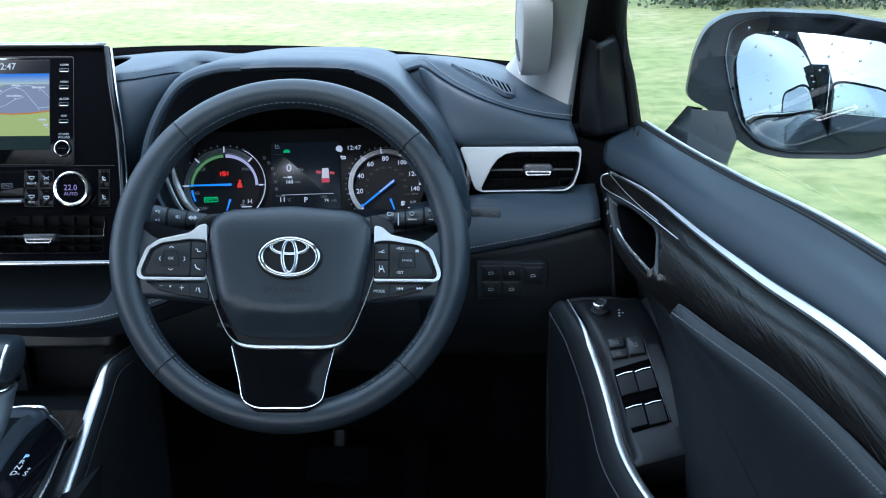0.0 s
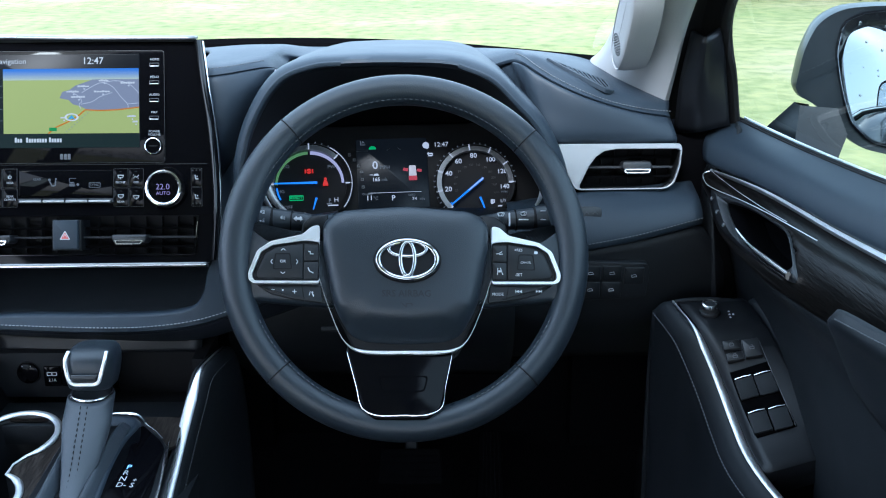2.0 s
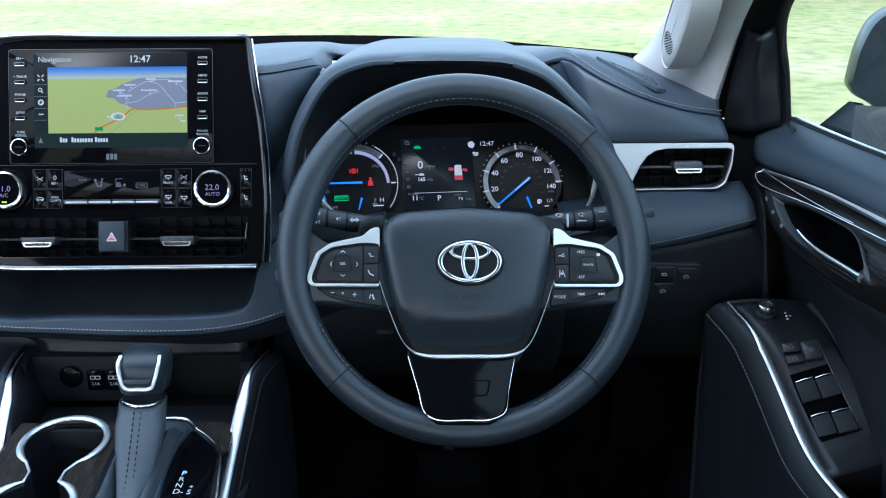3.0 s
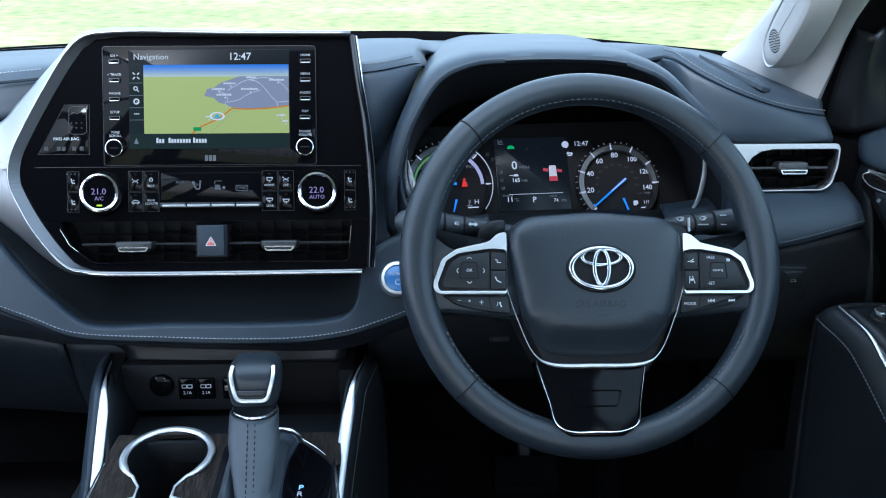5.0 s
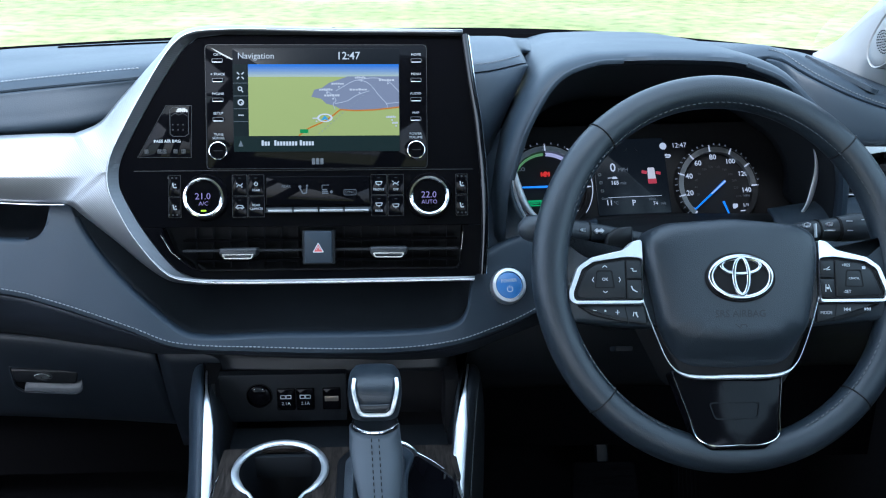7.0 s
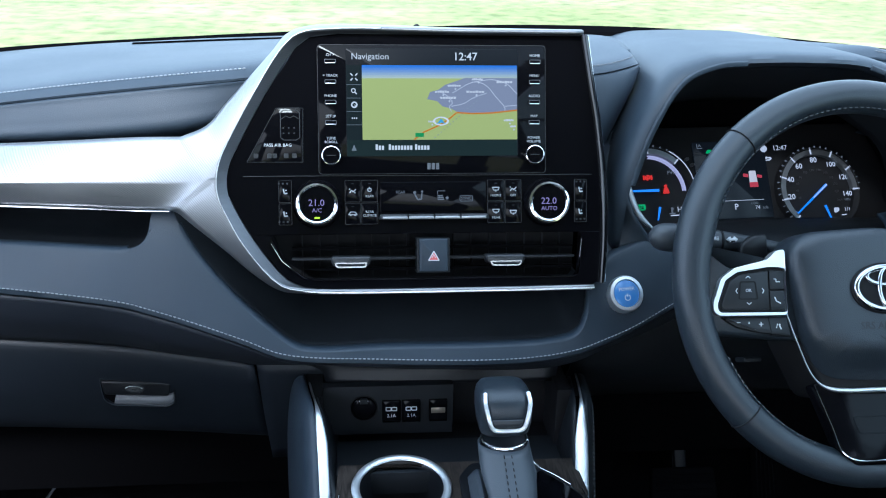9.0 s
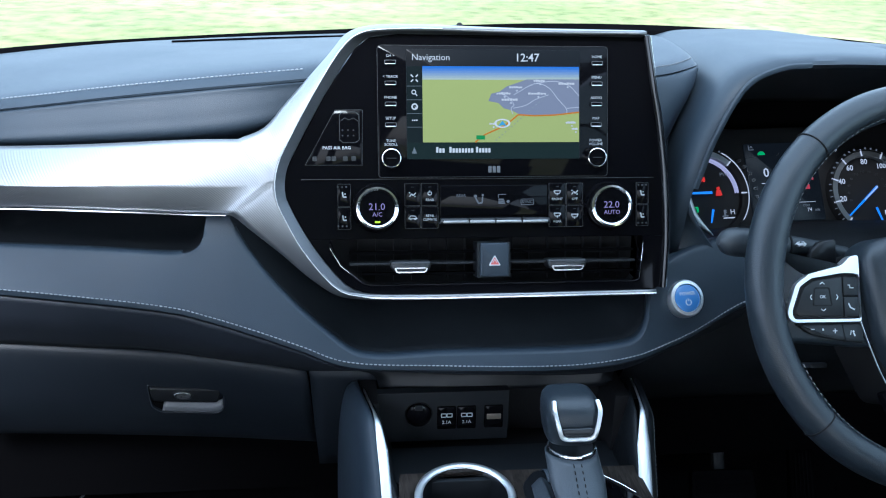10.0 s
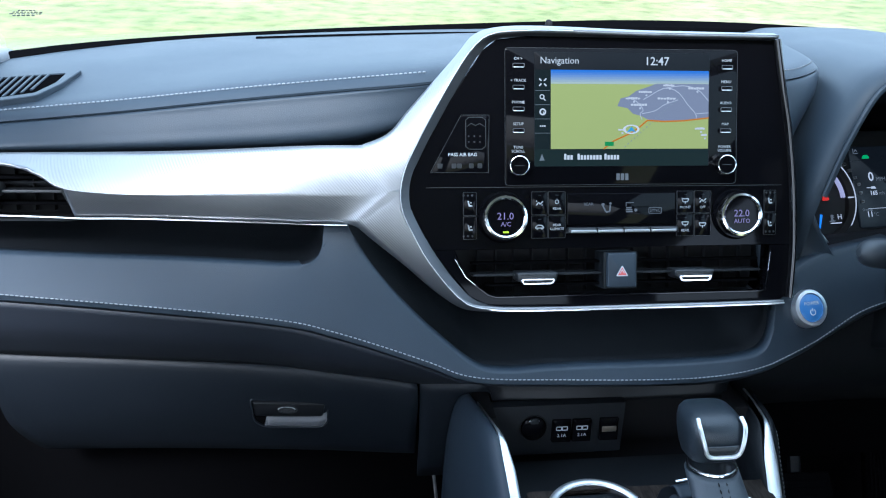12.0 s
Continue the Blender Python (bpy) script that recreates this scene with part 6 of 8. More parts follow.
        plates(ribbon([(0.0905, 0.0020), (0.0935, 0.0025), (0.0965, 0.0045)], 0.0007) + ribbon([(0.0935, 0.0015), (0.0970, 0.0020)], 0.0007), 0.0105, 0.0116, INK, sp)
        plates(ribbon([(0.0920, -0.0120), (0.0915, -0.0190)], 0.0007) + ribbon([(0.0945, -0.0120), (0.0970, -0.0190)], 0.0007) + [rect(0.0925, -0.0165, 0.0950, -0.0145, 0.0004)], 0.0105, 0.0116, INK, sp)
        lettering("MODE", 0.0042, (0.0920, -0.0385, 0.0094), INK, sp)
        plates([[(0.1105, -0.0355), (0.1135, -0.0338), (0.1135, -0.0372)], [(0.1135, -0.0355), (0.1165, -0.0338), (0.1165, -0.0372)], bar(0.1102, -0.0338, 0.1102, -0.0372, 0.0006)], 0.0085, 0.0094, INK, sp)
        plates([[(0.1305, -0.0338), (0.1305, -0.0368), (0.1333, -0.0353)], [(0.1333, -0.0338), (0.1333, -0.0368), (0.1361, -0.0353)], bar(0.1364, -0.0338, 0.1364, -0.0368, 0.0006)], 0.0085, 0.0094, INK, sp)
    # shift paddle behind the spoke
    part("shift_paddle", slab(rounded(fl([(0.080, 0.046), (0.096, 0.044), (0.106, 0.036), (0.108, 0.022), (0.080, 0.022)]), 0.004), -0.034, -0.028, 0.002), SATIN, wheel, "dark shift paddle")

# airbag cover: domed shield with a raised middle
PAD = [(-0.081, 0.034), (-0.064, 0.045), (0.002, 0.0500), (0.068, 0.045), (0.085, 0.034), (0.085, 0.008), (0.074, -0.048), (0.058, -0.083), (0.046, -0.0915), (0.002, -0.0935), (-0.042, -0.0915), (-0.054, -0.083), (-0.070, -0.048), (-0.081, 0.008)]
shield = rounded(PAD, 0.010, 4)
mid = Vector((0.002, -0.020))
layers = []
for k, h in ((1.0, -0.018), (1.0, 0.006), (0.985, 0.0125), (0.955, 0.0165), (0.91, 0.0190), (0.85, 0.0205), (0.78, 0.0214), (0.70, 0.0220), (0.62, 0.0223), (0.54, 0.0225), (0.44, 0.0226), (0.30, 0.0226), (0.15, 0.0226), (0.03, 0.0226)):
    ring = [mid + (p - mid) * k for p in shield]
    layers.append([(*p, h - (0.0 if h < 0 else 0.60 * max(0.0, -0.060 + 2.0 * (p.x - 0.002) ** 2 - p.y))) for p in ring])
bm = grid(layers, close_u=True)
bm.verts.ensure_lookup_table()
bm.faces.new([bm.verts[i] for i in range(len(bm.verts) - len(shield), len(bm.verts))])
bmesh.ops.recalc_face_normals(bm, faces=bm.faces)
cover = part("airbag_cover", bm, LEATHER, wheel, "grained black airbag cover")
cover.matrix_basis = Matrix.Translation((-0.002, -0.0025, 0.003))
lettering("SRS AIRBAG", 0.0092, (0.002, -0.0395, 0.0227), PRESSED, cover, bold=0.0001)
plates(ribbon([(-0.0035, -0.0480), (0.002, -0.0525), (0.002, -0.0490), (0.0075, -0.0490), (0.0075, -0.0515)], 0.0009), 0.0220, 0.0229, PRESSED, cover, "horn_mark")


def oval(cx, cy, rx, ry, w, z, name, k=48):
    ob = part(name, sweep([(cx + rx * math.cos(2 * math.pi * i / k), cy + ry * math.sin(2 * math.pi * i / k), z) for i in range(k)], w, w * 0.9, 12, closed=True), EMBLEM, emblem)
    return ob


emblem = part("emblem", slab([(0.006 - 0.002 + 0.0335 * math.cos(2 * math.pi * i / 40), -0.0058 + 0.0228 * math.sin(2 * math.pi * i / 40)) for i in range(40)], 0.020, 0.0258, 0.001), RUBBER, wheel, "oval chrome maker's emblem")
emblem.matrix_basis = Matrix.Translation((-0.003, -0.003, 0.002))
oval(0.004, -0.0058, 0.0288, 0.0187, 0.0029, 0.0258, "outer_ring")
oval(0.004, 0.0046, 0.0185, 0.0074, 0.0021, 0.0262, "cross_ring")
oval(0.004, -0.0050, 0.0070, 0.0166, 0.0022, 0.0265, "upright_ring")
part("shield_edge", sweep(spline([(-0.0845, -0.024, 0.006), (-0.074, -0.055, 0.006), (-0.059, -0.087, 0.005), (-0.046, -0.0965, 0.005), (0.002, -0.0990, 0.005), (0.050, -0.0965, 0.005), (0.063, -0.087, 0.005), (0.078, -0.055, 0.006), (0.0885, -0.024, 0.006)], 60), [0.0005 + 0.0019 * math.exp(-((i - 30) / 11) ** 4) for i in range(61)], [0.0009 + 0.0014 * math.exp(-((i - 30) / 11) ** 4) for i in range(61)], 10, up=(0, 0, 1)), SPOKE, wheel, "thin chrome edge below the airbag cover").matrix_basis = Matrix.Translation((-0.002, 0.0, 0.002))
part("hub_body", slab(rounded([(-0.078, 0.030), (0.082, 0.030), (0.078, -0.050), (0.050, -0.108), (-0.046, -0.108), (-0.074, -0.050)], 0.01), -0.055, 0.004, 0.003), RUBBER, wheel)
LOWSP = [(-0.0560, -0.095), (-0.0440, -0.138), (-0.0385, -0.158), (-0.0270, -0.1690), (0.0250, -0.1690), (0.0385, -0.158), (0.0430, -0.138), (0.0530, -0.095)]
lowsp = part("lower_spoke", slab(rounded(LOWSP, 0.004), -0.012, 0.0035, 0.002), SPOKE_BLACK, wheel, "gloss black lower spoke")
lowsp.matrix_basis = Matrix.Translation((-0.0035, -0.097, 0)) @ Matrix.Rotation(radians(-12), 4, "X") @ Matrix.Translation((0, 0.100, 0))
part("lower_trim", sweep(spline([(-0.0545, -0.102, 0.0045), (-0.0450, -0.136, 0.0045), (-0.0390, -0.1575, 0.0045), (-0.0270, -0.1645, 0.0045), (0.000, -0.1652, 0.0045), (0.0250, -0.1645, 0.0045), (0.0385, -0.1575, 0.0045), (0.0430, -0.136, 0.0045), (0.0505, -0.102, 0.0045)], 60), [0.0003 + 0.0004 * math.sin(math.pi * i / 60) ** 2 for i in range(61)], [0.0004 + 0.0003 * math.sin(math.pi * i / 60) for i in range(61)], 8, up=(0, 0, 1)), BRIGHT, lowsp, "thin chrome outline")
part("lower_recess", frame_slab(rounded([(-0.024, -0.126), (0.026, -0.126), (0.022, -0.142), (-0.020, -0.142)], 0.004), rounded([(-0.0225, -0.1272), (0.0245, -0.1272), (0.0208, -0.1406), (-0.0188, -0.1406)], 0.0035), 0.0030, 0.0042), GLOSS, lowsp)

# ---- steering column and stalks ----
column = thing("steering_column", "dark steering column shroud", "steering column", WHEEL)
part("shroud", slab(rounded([(-0.065, 0.035), (0.065, 0.035), (0.060, -0.05), (-0.060, -0.05)], 0.015), -0.26, -0.050, 0.006), DARK, column)
part("lever", box(-0.088, -0.074, -0.09, -0.070, -0.069, -0.07, 0.002), DARK, column, "column adjusting lever")


def stalk(name, s, label, marks):
    """A control stalk behind the rim; s: 1 to the right, -1 to the left."""
    st = thing(name, label, "control stalk", WHEEL @ Matrix.Translation((0, 0.0415 if s > 0 else 0.0385, -0.050)))
    pts = [(s * 0.05, -0.003, -0.012), (s * 0.085, 0.0, -0.004), (s * 0.110, 0.002, 0.0), (s * 0.140, 0.004, 0.002)]
    part("arm", sweep(spline(pts, 14), [0.006 + 0.006 * i / 14 for i in range(15)], [0.006 + 0.006 * i / 14 for i in range(15)], 14, up=(0, 0, 1)), STALK, st)
    tip = spline([(s * 0.141, 0.004, 0.002), (s * 0.165, 0.006, 0.003), (s * 0.188, 0.007, 0.003)], 10)
    radii = [0.0128, 0.0132, 0.0134, 0.0136, 0.0137, 0.0137, 0.0136, 0.0132, 0.0122, 0.0100, 0.0040]
    part("tip", sweep(tip, radii, radii, 20, up=(0, 0, 1)), STALK, st, "turning end piece")
    part("collar", sweep([(s * 0.1375, 0.004, 0.002), (s * 0.1415, 0.004, 0.002)], 0.0126, 0.0126, 18, up=(0, 0, 1)), RUBBER, st)
    part("ring_groove", sweep([(s * 0.1180, 0.0025, 0.001), (s * 0.1195, 0.0026, 0.001)], 0.0116, 0.0116, 18, up=(0, 0, 1)), RUBBER, st)
    for mark in marks:
        plates([[(s * x, y) for x, y in q] for q in mark], 0.0110, 0.0152, INK, st, "printed_mark")
    return st


def rays(x, y, r):
    """A small sun: a disc with short beams."""
    return [disc(x, y, r * 0.5, 10)] + [bar(x + r * 0.7 * math.cos(h), y + r * 0.7 * math.sin(h), x + r * 1.2 * math.cos(h), y + r * 1.2 * math.sin(h), r * 0.22) for h in (math.pi * i / 4 for i in range(8))]


def beam(x, y, k):
    """A lamp symbol: a half round with three lines."""
    return [[(x, y + 0.0022 * k), (x + 0.0020 * k, y + 0.0014 * k), (x + 0.0026 * k, y), (x + 0.0020 * k, y - 0.0014 * k), (x, y - 0.0022 * k)]] + [bar(x - 0.0010 * k, y + d * k, x - 0.0034 * k, y + (d - 0.0004) * k, 0.0006 * k) for d in (0.0016, 0.0, -0.0016)]


def turn_arrows(x, y, k):
    return [[(x - 0.0050 * k, y), (x - 0.0020 * k, y + 0.0026 * k), (x - 0.0020 * k, y - 0.0026 * k)], [(x + 0.0050 * k, y), (x + 0.0020 * k, y + 0.0026 * k), (x + 0.0020 * k, y - 0.0026 * k)], rect(x - 0.0020 * k, y - 0.0011 * k, x + 0.0020 * k, y + 0.0011 * k, 0.0002)]


def wiper(x, y, k):
    return ribbon([(x - 0.0040 * k, y + 0.0018 * k), (x, y + 0.0028 * k), (x + 0.0040 * k, y + 0.0018 * k), (x + 0.0024 * k, y - 0.0016 * k), (x - 0.0024 * k, y - 0.0016 * k), (x - 0.0040 * k, y + 0.0018 * k)], 0.0007 * k) + [bar(x, y - 0.0022 * k, x + 0.0018 * k, y + 0.0018 * k, 0.0007 * k)]


stalk("light_stalk", -1, "black lighting stalk with white symbols", (rays(0.166, 0.006, 0.0042), beam(0.149, 0.0095, 0.9), beam(0.149, 0.001, 0.9), beam(0.1275, 0.004, 0.8), turn_arrows(0.1110, 0.003, 1.0)))
stalk("wiper_stalk", 1, "black wiper stalk with white symbols", (wiper(0.1020, 0.006, 0.9), [bar(0.1110, -0.006, 0.1110, 0.008, 0.0014)], wiper(0.1260, 0.0070, 0.8), [bar(0.1210, 0.0010, 0.1310, 0.0010, 0.0010)], [bar(0.1440, 0.0105, 0.1500, 0.0105, 0.0010)], [bar(0.1440, 0.0010, 0.1500, 0.0010, 0.0010)], [q for q in ribbon([(0.1600, 0.0120), (0.1700, 0.0120), (0.1690, 0.0060), (0.1610, 0.0060), (0.1600, 0.0120)], 0.0009)] + [bar(0.1650, 0.0030, 0.1650, 0.0075, 0.0008)], [bar(0.0960, -0.003, 0.1000, -0.003, 0.0014)]))

# ---- start button on the lower pad ----
sb = thing("start_button", "round blue start button with chrome ring", "push button", Matrix.Translation((0.197, 1.012, 1.038)) @ Euler((radians(58), 0, radians(10))).to_matrix().to_4x4())
part("ring", turned([(0.0142, 0.002), (0.0146, 0.0058), (0.0178, 0.0052), (0.0190, 0.003), (0.0192, -0.006)], 40), SPOKE, sb, "chrome ring")
part("cap", turned([(0, 0.0058), (0.0120, 0.0056), (0.0140, 0.0042), (0.0142, 0.0)], 40), material("blue_cap", (0.05, 0.17, 0.42), 0.3, coat=0.4, tone=0.1, tone_scale=50), sb, "blue pushing face")
lettering("POWER", 0.0050, (0, 0.0042, 0.0060), INK, sb)
plates([ring_flat(0, -0.0045, 0.0026, 0.0033, 120, 420, 20), bar(0, -0.0035, 0, -0.0005, 0.0007)], 0.0054, 0.0061, INK, sb)

# ---- outer air vents ----
def outer_vent(m, s, label):
    """A dashboard end vent in its own frame; s: 1 the driver's (open end to the right), -1 the passenger's."""
    def fl(pts):
        return [(x * s, y) for x, y in pts]
    v = thing("dash_vent", label, "air vent", m, group="dashboard end vents")
    lead, foot = ((-0.076, 0.027), (-0.058, -0.024)) if s > 0 else ((-0.040, 0.0250), (-0.066, -0.0275))
    OUT = [lead, (0.070, 0.027), (0.073, 0.022), (0.071, 0.000), (0.064, -0.021), (0.054, -0.0275), (-0.050, -0.0285), foot]
    IN = [(-0.028, 0.0205), (0.068, 0.0205), (0.0705, 0.018), (0.0685, 0.000), (0.062, -0.0195), (0.053, -0.0255), (-0.049, -0.0265), (-0.049, -0.022)]
    if s < 0:
        IN = [(-0.038, 0.0235)] + [(x, 0.0235 if y == 0.0205 else y) for x, y in IN[1:6]] + [(-0.062, -0.0258), (-0.061, -0.023)]
        part("surround", frame_slab(rounded(fl(OUT), 0.004, 3), rounded(fl(IN), 0.003, 3), -0.020, -0.008), SATIN, v, "recessed black surround")
    else:
        part("surround", frame_slab(rounded(fl(OUT), 0.004, 3), rounded(fl(IN), [0.022] + [0.005] * 7, 3), -0.010, 0.004), SILVER, v, "satin silver surround", bevel=0.0012)
    part("cavity", slab(rounded(fl(IN), 0.004, 3), -0.046, -0.040, 0.0005), RUBBER, v)
    part("cavity_wall", frame_slab(rounded(fl([(x * 1.02, y * 1.03) for x, y in IN]), 0.005, 3), rounded(fl(IN), 0.005, 3), -0.045, -0.002 if s > 0 else -0.012), RUBBER, v)
    x0 = -0.040 if s > 0 else -0.056
    for y in (-0.013, -0.0015, 0.0105):
        # outer vanes near-black, holding the shade inside the vent
        part("vane", box(min(x0 * s, 0.064 * s), y - 0.0013, -0.030, max(x0 * s, 0.064 * s), y + 0.0013, -0.008 if y == -0.0015 else -0.014, 0.0008), PLASTIC if y == -0.0015 else BLACK, v)
    for i in range(6):
        x = (-0.035 + 0.017 * i) * s
        part("louvre", box(x - 0.0008, -0.022, -0.040, x + 0.0008, 0.022, -0.032, 0.0003), RUBBER, v)
    tab = part("vent_tab", slab(rounded([(-0.016, 0.007), (0.016, 0.007), (0.019, 0.0), (0.014, -0.006), (-0.014, -0.006), (-0.019, 0.0)], 0.003), -0.020, 0.000, 0.002), PLASTIC, v, "vent tab with chrome edge")
    tab.matrix_basis = Matrix.Translation((0.020 * s, -0.001, 0))
    part("tab_edge", frame_slab(rounded([(-0.0160, -0.0020), (0.0160, -0.0020), (0.0145, -0.0072), (-0.0145, -0.0072)], 0.002), rounded([(-0.0140, -0.0034), (0.0140, -0.0034), (0.0130, -0.0058), (-0.0130, -0.0058)], 0.0012), -0.003, 0.0030), CHROME, tab)
    return v


outer_vent(basis((0.637, 1.111, 1.133), 12), 1, "silver-framed air vent at the driver's end of the dashboard")
outer_vent(Matrix.Translation((0, 0, 0)) @ basis((-0.562, 1.070, 1.148), 12) @ Matrix.Rotation(radians(-5), 4, "Y"), -1, "black slatted air vent at the passenger's end of the dashboard")


def defrost(m, s, deep):
    """A side window outlet with slanted slats in the top pad."""
    g = thing("defrost_grille", "black slatted side window outlet in the dashboard top", "air outlet", m, group="side window outlets")
    OUT = [(-0.050 * s, 0.012), (0.044 * s, 0.020), (0.052 * s, 0.014), (0.046 * s, -0.016), (0.034 * s, -0.020)] + ([(-0.022 * s, -0.018), (-0.038 * s, -0.006)] if s < 0 else [])
    IN = [(-0.036 * s, 0.0095), (0.040 * s, 0.0155), (0.045 * s, 0.012), (0.041 * s, -0.012), (0.032 * s, -0.0150)] + ([(-0.018 * s, -0.0140), (-0.032 * s, -0.003)] if s < 0 else [])
    OUT, IN = [(x, y * deep) for x, y in OUT], [(x, y * deep) for x, y in IN]
    part("frame", frame_slab(rounded(OUT, 0.004), rounded(IN, 0.003), -0.004, 0.0022), SOFT, g, bevel=0.0008)
    # shallow near-black plate: shade of the deep outlet between the slats
    part("well", slab(rounded(IN, 0.003), -0.004, 0.0010, 0.0003), BLACK, g)
    for i in range(9):
        x = -0.020 + 0.0075 * i
        y0, y1 = max(-0.014, (0.006 if s > 0 else -0.004) - 0.022 * (x + 0.034) / 0.066), 0.0110 + 0.0045 * (x + 0.03) / 0.07
        part("slat", slab([((x + 0.002) * s, y1 * deep), ((x - 0.0005) * s, y1 * deep), ((x + 0.006) * s, y0 * deep), ((x + 0.0085) * s, y0 * deep)], -0.002, 0.0022, 0.0004), SOFT, g)
    return g


def laid(at, normal, right):
    """A frame lying on a surface: z along its normal, x towards right."""
    z = Vector(normal).normalized()
    x = Vector(right)
    x = (x - z * x.dot(z)).normalized()
    y = z.cross(x)
    return Matrix(((x.x, y.x, z.x, at[0]), (x.y, y.y, z.y, at[1]), (x.z, y.z, z.z, at[2]), (0, 0, 0, 1)))


defrost(laid((0.5900, 1.1548, 1.2354), (0.385, -0.100, 0.918), (0.920, 0.073, -0.378)) @ Matrix.Scale(0.88, 4), 1, 1.45)
defrost(laid((-0.563, 1.185, 1.2150), (-0.13, -0.07, 0.99), (1.0, 0.0, 0.13)) @ Matrix.Scale(1.05, 4), -1, 2.3)

# ---- glove box handle ----
GH = laid((-0.3140, 1.0710, 0.9090), (0.02, -1.0, 0.10), (1.0, 0.03, -0.066))
gh = part("handle", moved(slab(rounded([(-0.0370, 0.0120), (0.0370, 0.0120), (0.0345, -0.0040), (-0.0330, -0.0040)], 0.003), -0.004, 0.0065, 0.0020), GH), SATIN, glove, "dark paddle handle")
part("handle_frame", moved(frame_slab(rounded([(-0.0400, 0.0140), (0.0400, 0.0140), (0.0410, -0.0130), (0.0350, -0.0180), (-0.0240, -0.0180), (-0.0345, -0.0120)], 0.004), rounded([(-0.0385, 0.0128), (0.0385, 0.0128), (0.0395, -0.0120), (0.0340, -0.0168), (-0.0235, -0.0168), (-0.0330, -0.0115)], 0.0035), -0.003, 0.0030), GH), GLOVE, gh, bevel=0.0006)
part("handle_recess", moved(slab(rounded([(-0.0385, 0.0128), (0.0395, 0.0128), (0.0400, -0.0125), (0.0345, -0.0170), (-0.0235, -0.0170), (-0.0335, -0.0118)], 0.003), -0.004, -0.0015, 0.0004), GH), BLACK, gh)
part("handle_lip", moved(skin([[(-0.0215, -0.0050, 0.0010), (0.0, -0.0050, 0.0010), (0.0300, -0.0045, 0.0010), (0.0385, -0.0010, 0.0010)], [(-0.0225, -0.0105, 0.0030), (0.0, -0.0105, 0.0030), (0.0310, -0.0100, 0.0030), (0.0395, -0.0070, 0.0030)], [(-0.0235, -0.0165, 0.0015), (0.0, -0.0168, 0.0015), (0.0320, -0.0168, 0.0015), (0.0400, -0.0130, 0.0015)]], 16, 4), GH), DULL, gh, "grey lower lip", thick=0.002)
part("lock", moved(turned([(0, 0.0005), (0.0015, 0.0005), (0.002, 0.0015), (0.0052, 0.0015), (0.0058, 0.0002), (0.0068, 0.0014), (0.0078, 0.0)], 24), GH @ Matrix.Translation((-0.0010, 0.0040, 0.0065)) @ Matrix.Diagonal((1.3, 0.6, 1, 1))), PLASTIC, gh, "small round lock")
part("lock_edge", moved(band_mesh(0, 0, 0.0066, 0.0074, 20, 160, 0.0005, 0.0018, 16), GH @ Matrix.Translation((-0.0020, 0.0035, 0.0065)) @ Matrix.Diagonal((1.3, 0.6, 1, 1))), SPOKE, gh, "bright rim of the lock")

# ---- driver's switch panel ----
swp = thing("switch_panel", "black panel of small switches by the driver's knee", "switch panel", basis((0.625, 1.058, 1.008), -4))
part("plate", slab(rounded([(-0.045, 0.026), (0.040, 0.022), (0.043, 0.010), (0.040, -0.022), (-0.043, -0.027)], 0.004), -0.006, 0.003, 0.001), DARK, swp)
for x0, y0, x1, y1 in ((-0.038, 0.001, -0.015, 0.020), (-0.013, 0.001, 0.010, 0.020), (0.013, -0.004, 0.036, 0.018), (-0.038, -0.021, -0.015, -0.001), (-0.013, -0.021, 0.010, -0.001)):
    sw = part("switch", slab(rect(x0, y0, x1, y1, 0.0015), 0.0, 0.0052, 0.001), DARK, swp)
    cx, cy = (x0 + x1) / 2, (y0 + y1) / 2
    plates(ribbon([(cx - 0.003, cy - 0.0015), (cx - 0.003, cy + 0.0012), (cx + 0.0015, cy + 0.0020), (cx + 0.003, cy - 0.0008), (cx - 0.003, cy - 0.0015)], 0.0005), 0.004, 0.0056, PRINT, sw)
mp = thing("memory_switch", "small black oval panel with seat memory buttons", "switch panel", basis((0.592, 1.066, 1.088), 15))
part("plate", slab(rect(-0.024, -0.008, 0.018, 0.008, 0.006), -0.010, 0.002, 0.001), PLASTIC, mp)
for i, x in enumerate((-0.012, 0.0, 0.010)):
    plates(ribbon([(x - 0.003, -0.001), (x, 0.002), (x + 0.003, -0.001)], 0.0006), 0.001, 0.0026, DULL, mp)

# ---- centre console ----
console = thing("centre_console", "black centre console with dark wood top and silver side rails", "console")
CUP, CUP_BACK, CUP_R = Vector((-0.0365, 0.8965)), Vector((-0.0365, 0.7900)), 0.0425


def top_z(y):
    """Height of the console's sloping top."""
    return 0.895 + 0.09 * (y - 0.92)


TILT = Matrix(((1, 0, 0, 0), (0, 1, 0, 0), (0, 0.09, 1, 0.895 - 0.09 * 0.92), (0, 0, 0, 1)))


def keyhole(r, neck):
    """Outline of the two joined cup holders: round fronts with a narrow neck."""
    pts = [CUP + Vector((math.cos(a), math.sin(a))) * r for a in (radians(-54 + 286 * i / 60) for i in range(61))]
    pts += [Vector((CUP.x - neck, 0.846)), Vector((CUP.x - neck, 0.838))]
    pts += [CUP_BACK + Vector((math.cos(a), math.sin(a))) * r for a in (radians(114 + 312 * i / 60) for i in range(61))]
    return pts + [Vector((CUP.x + neck, 0.838)), Vector((CUP.x + neck, 0.846))]


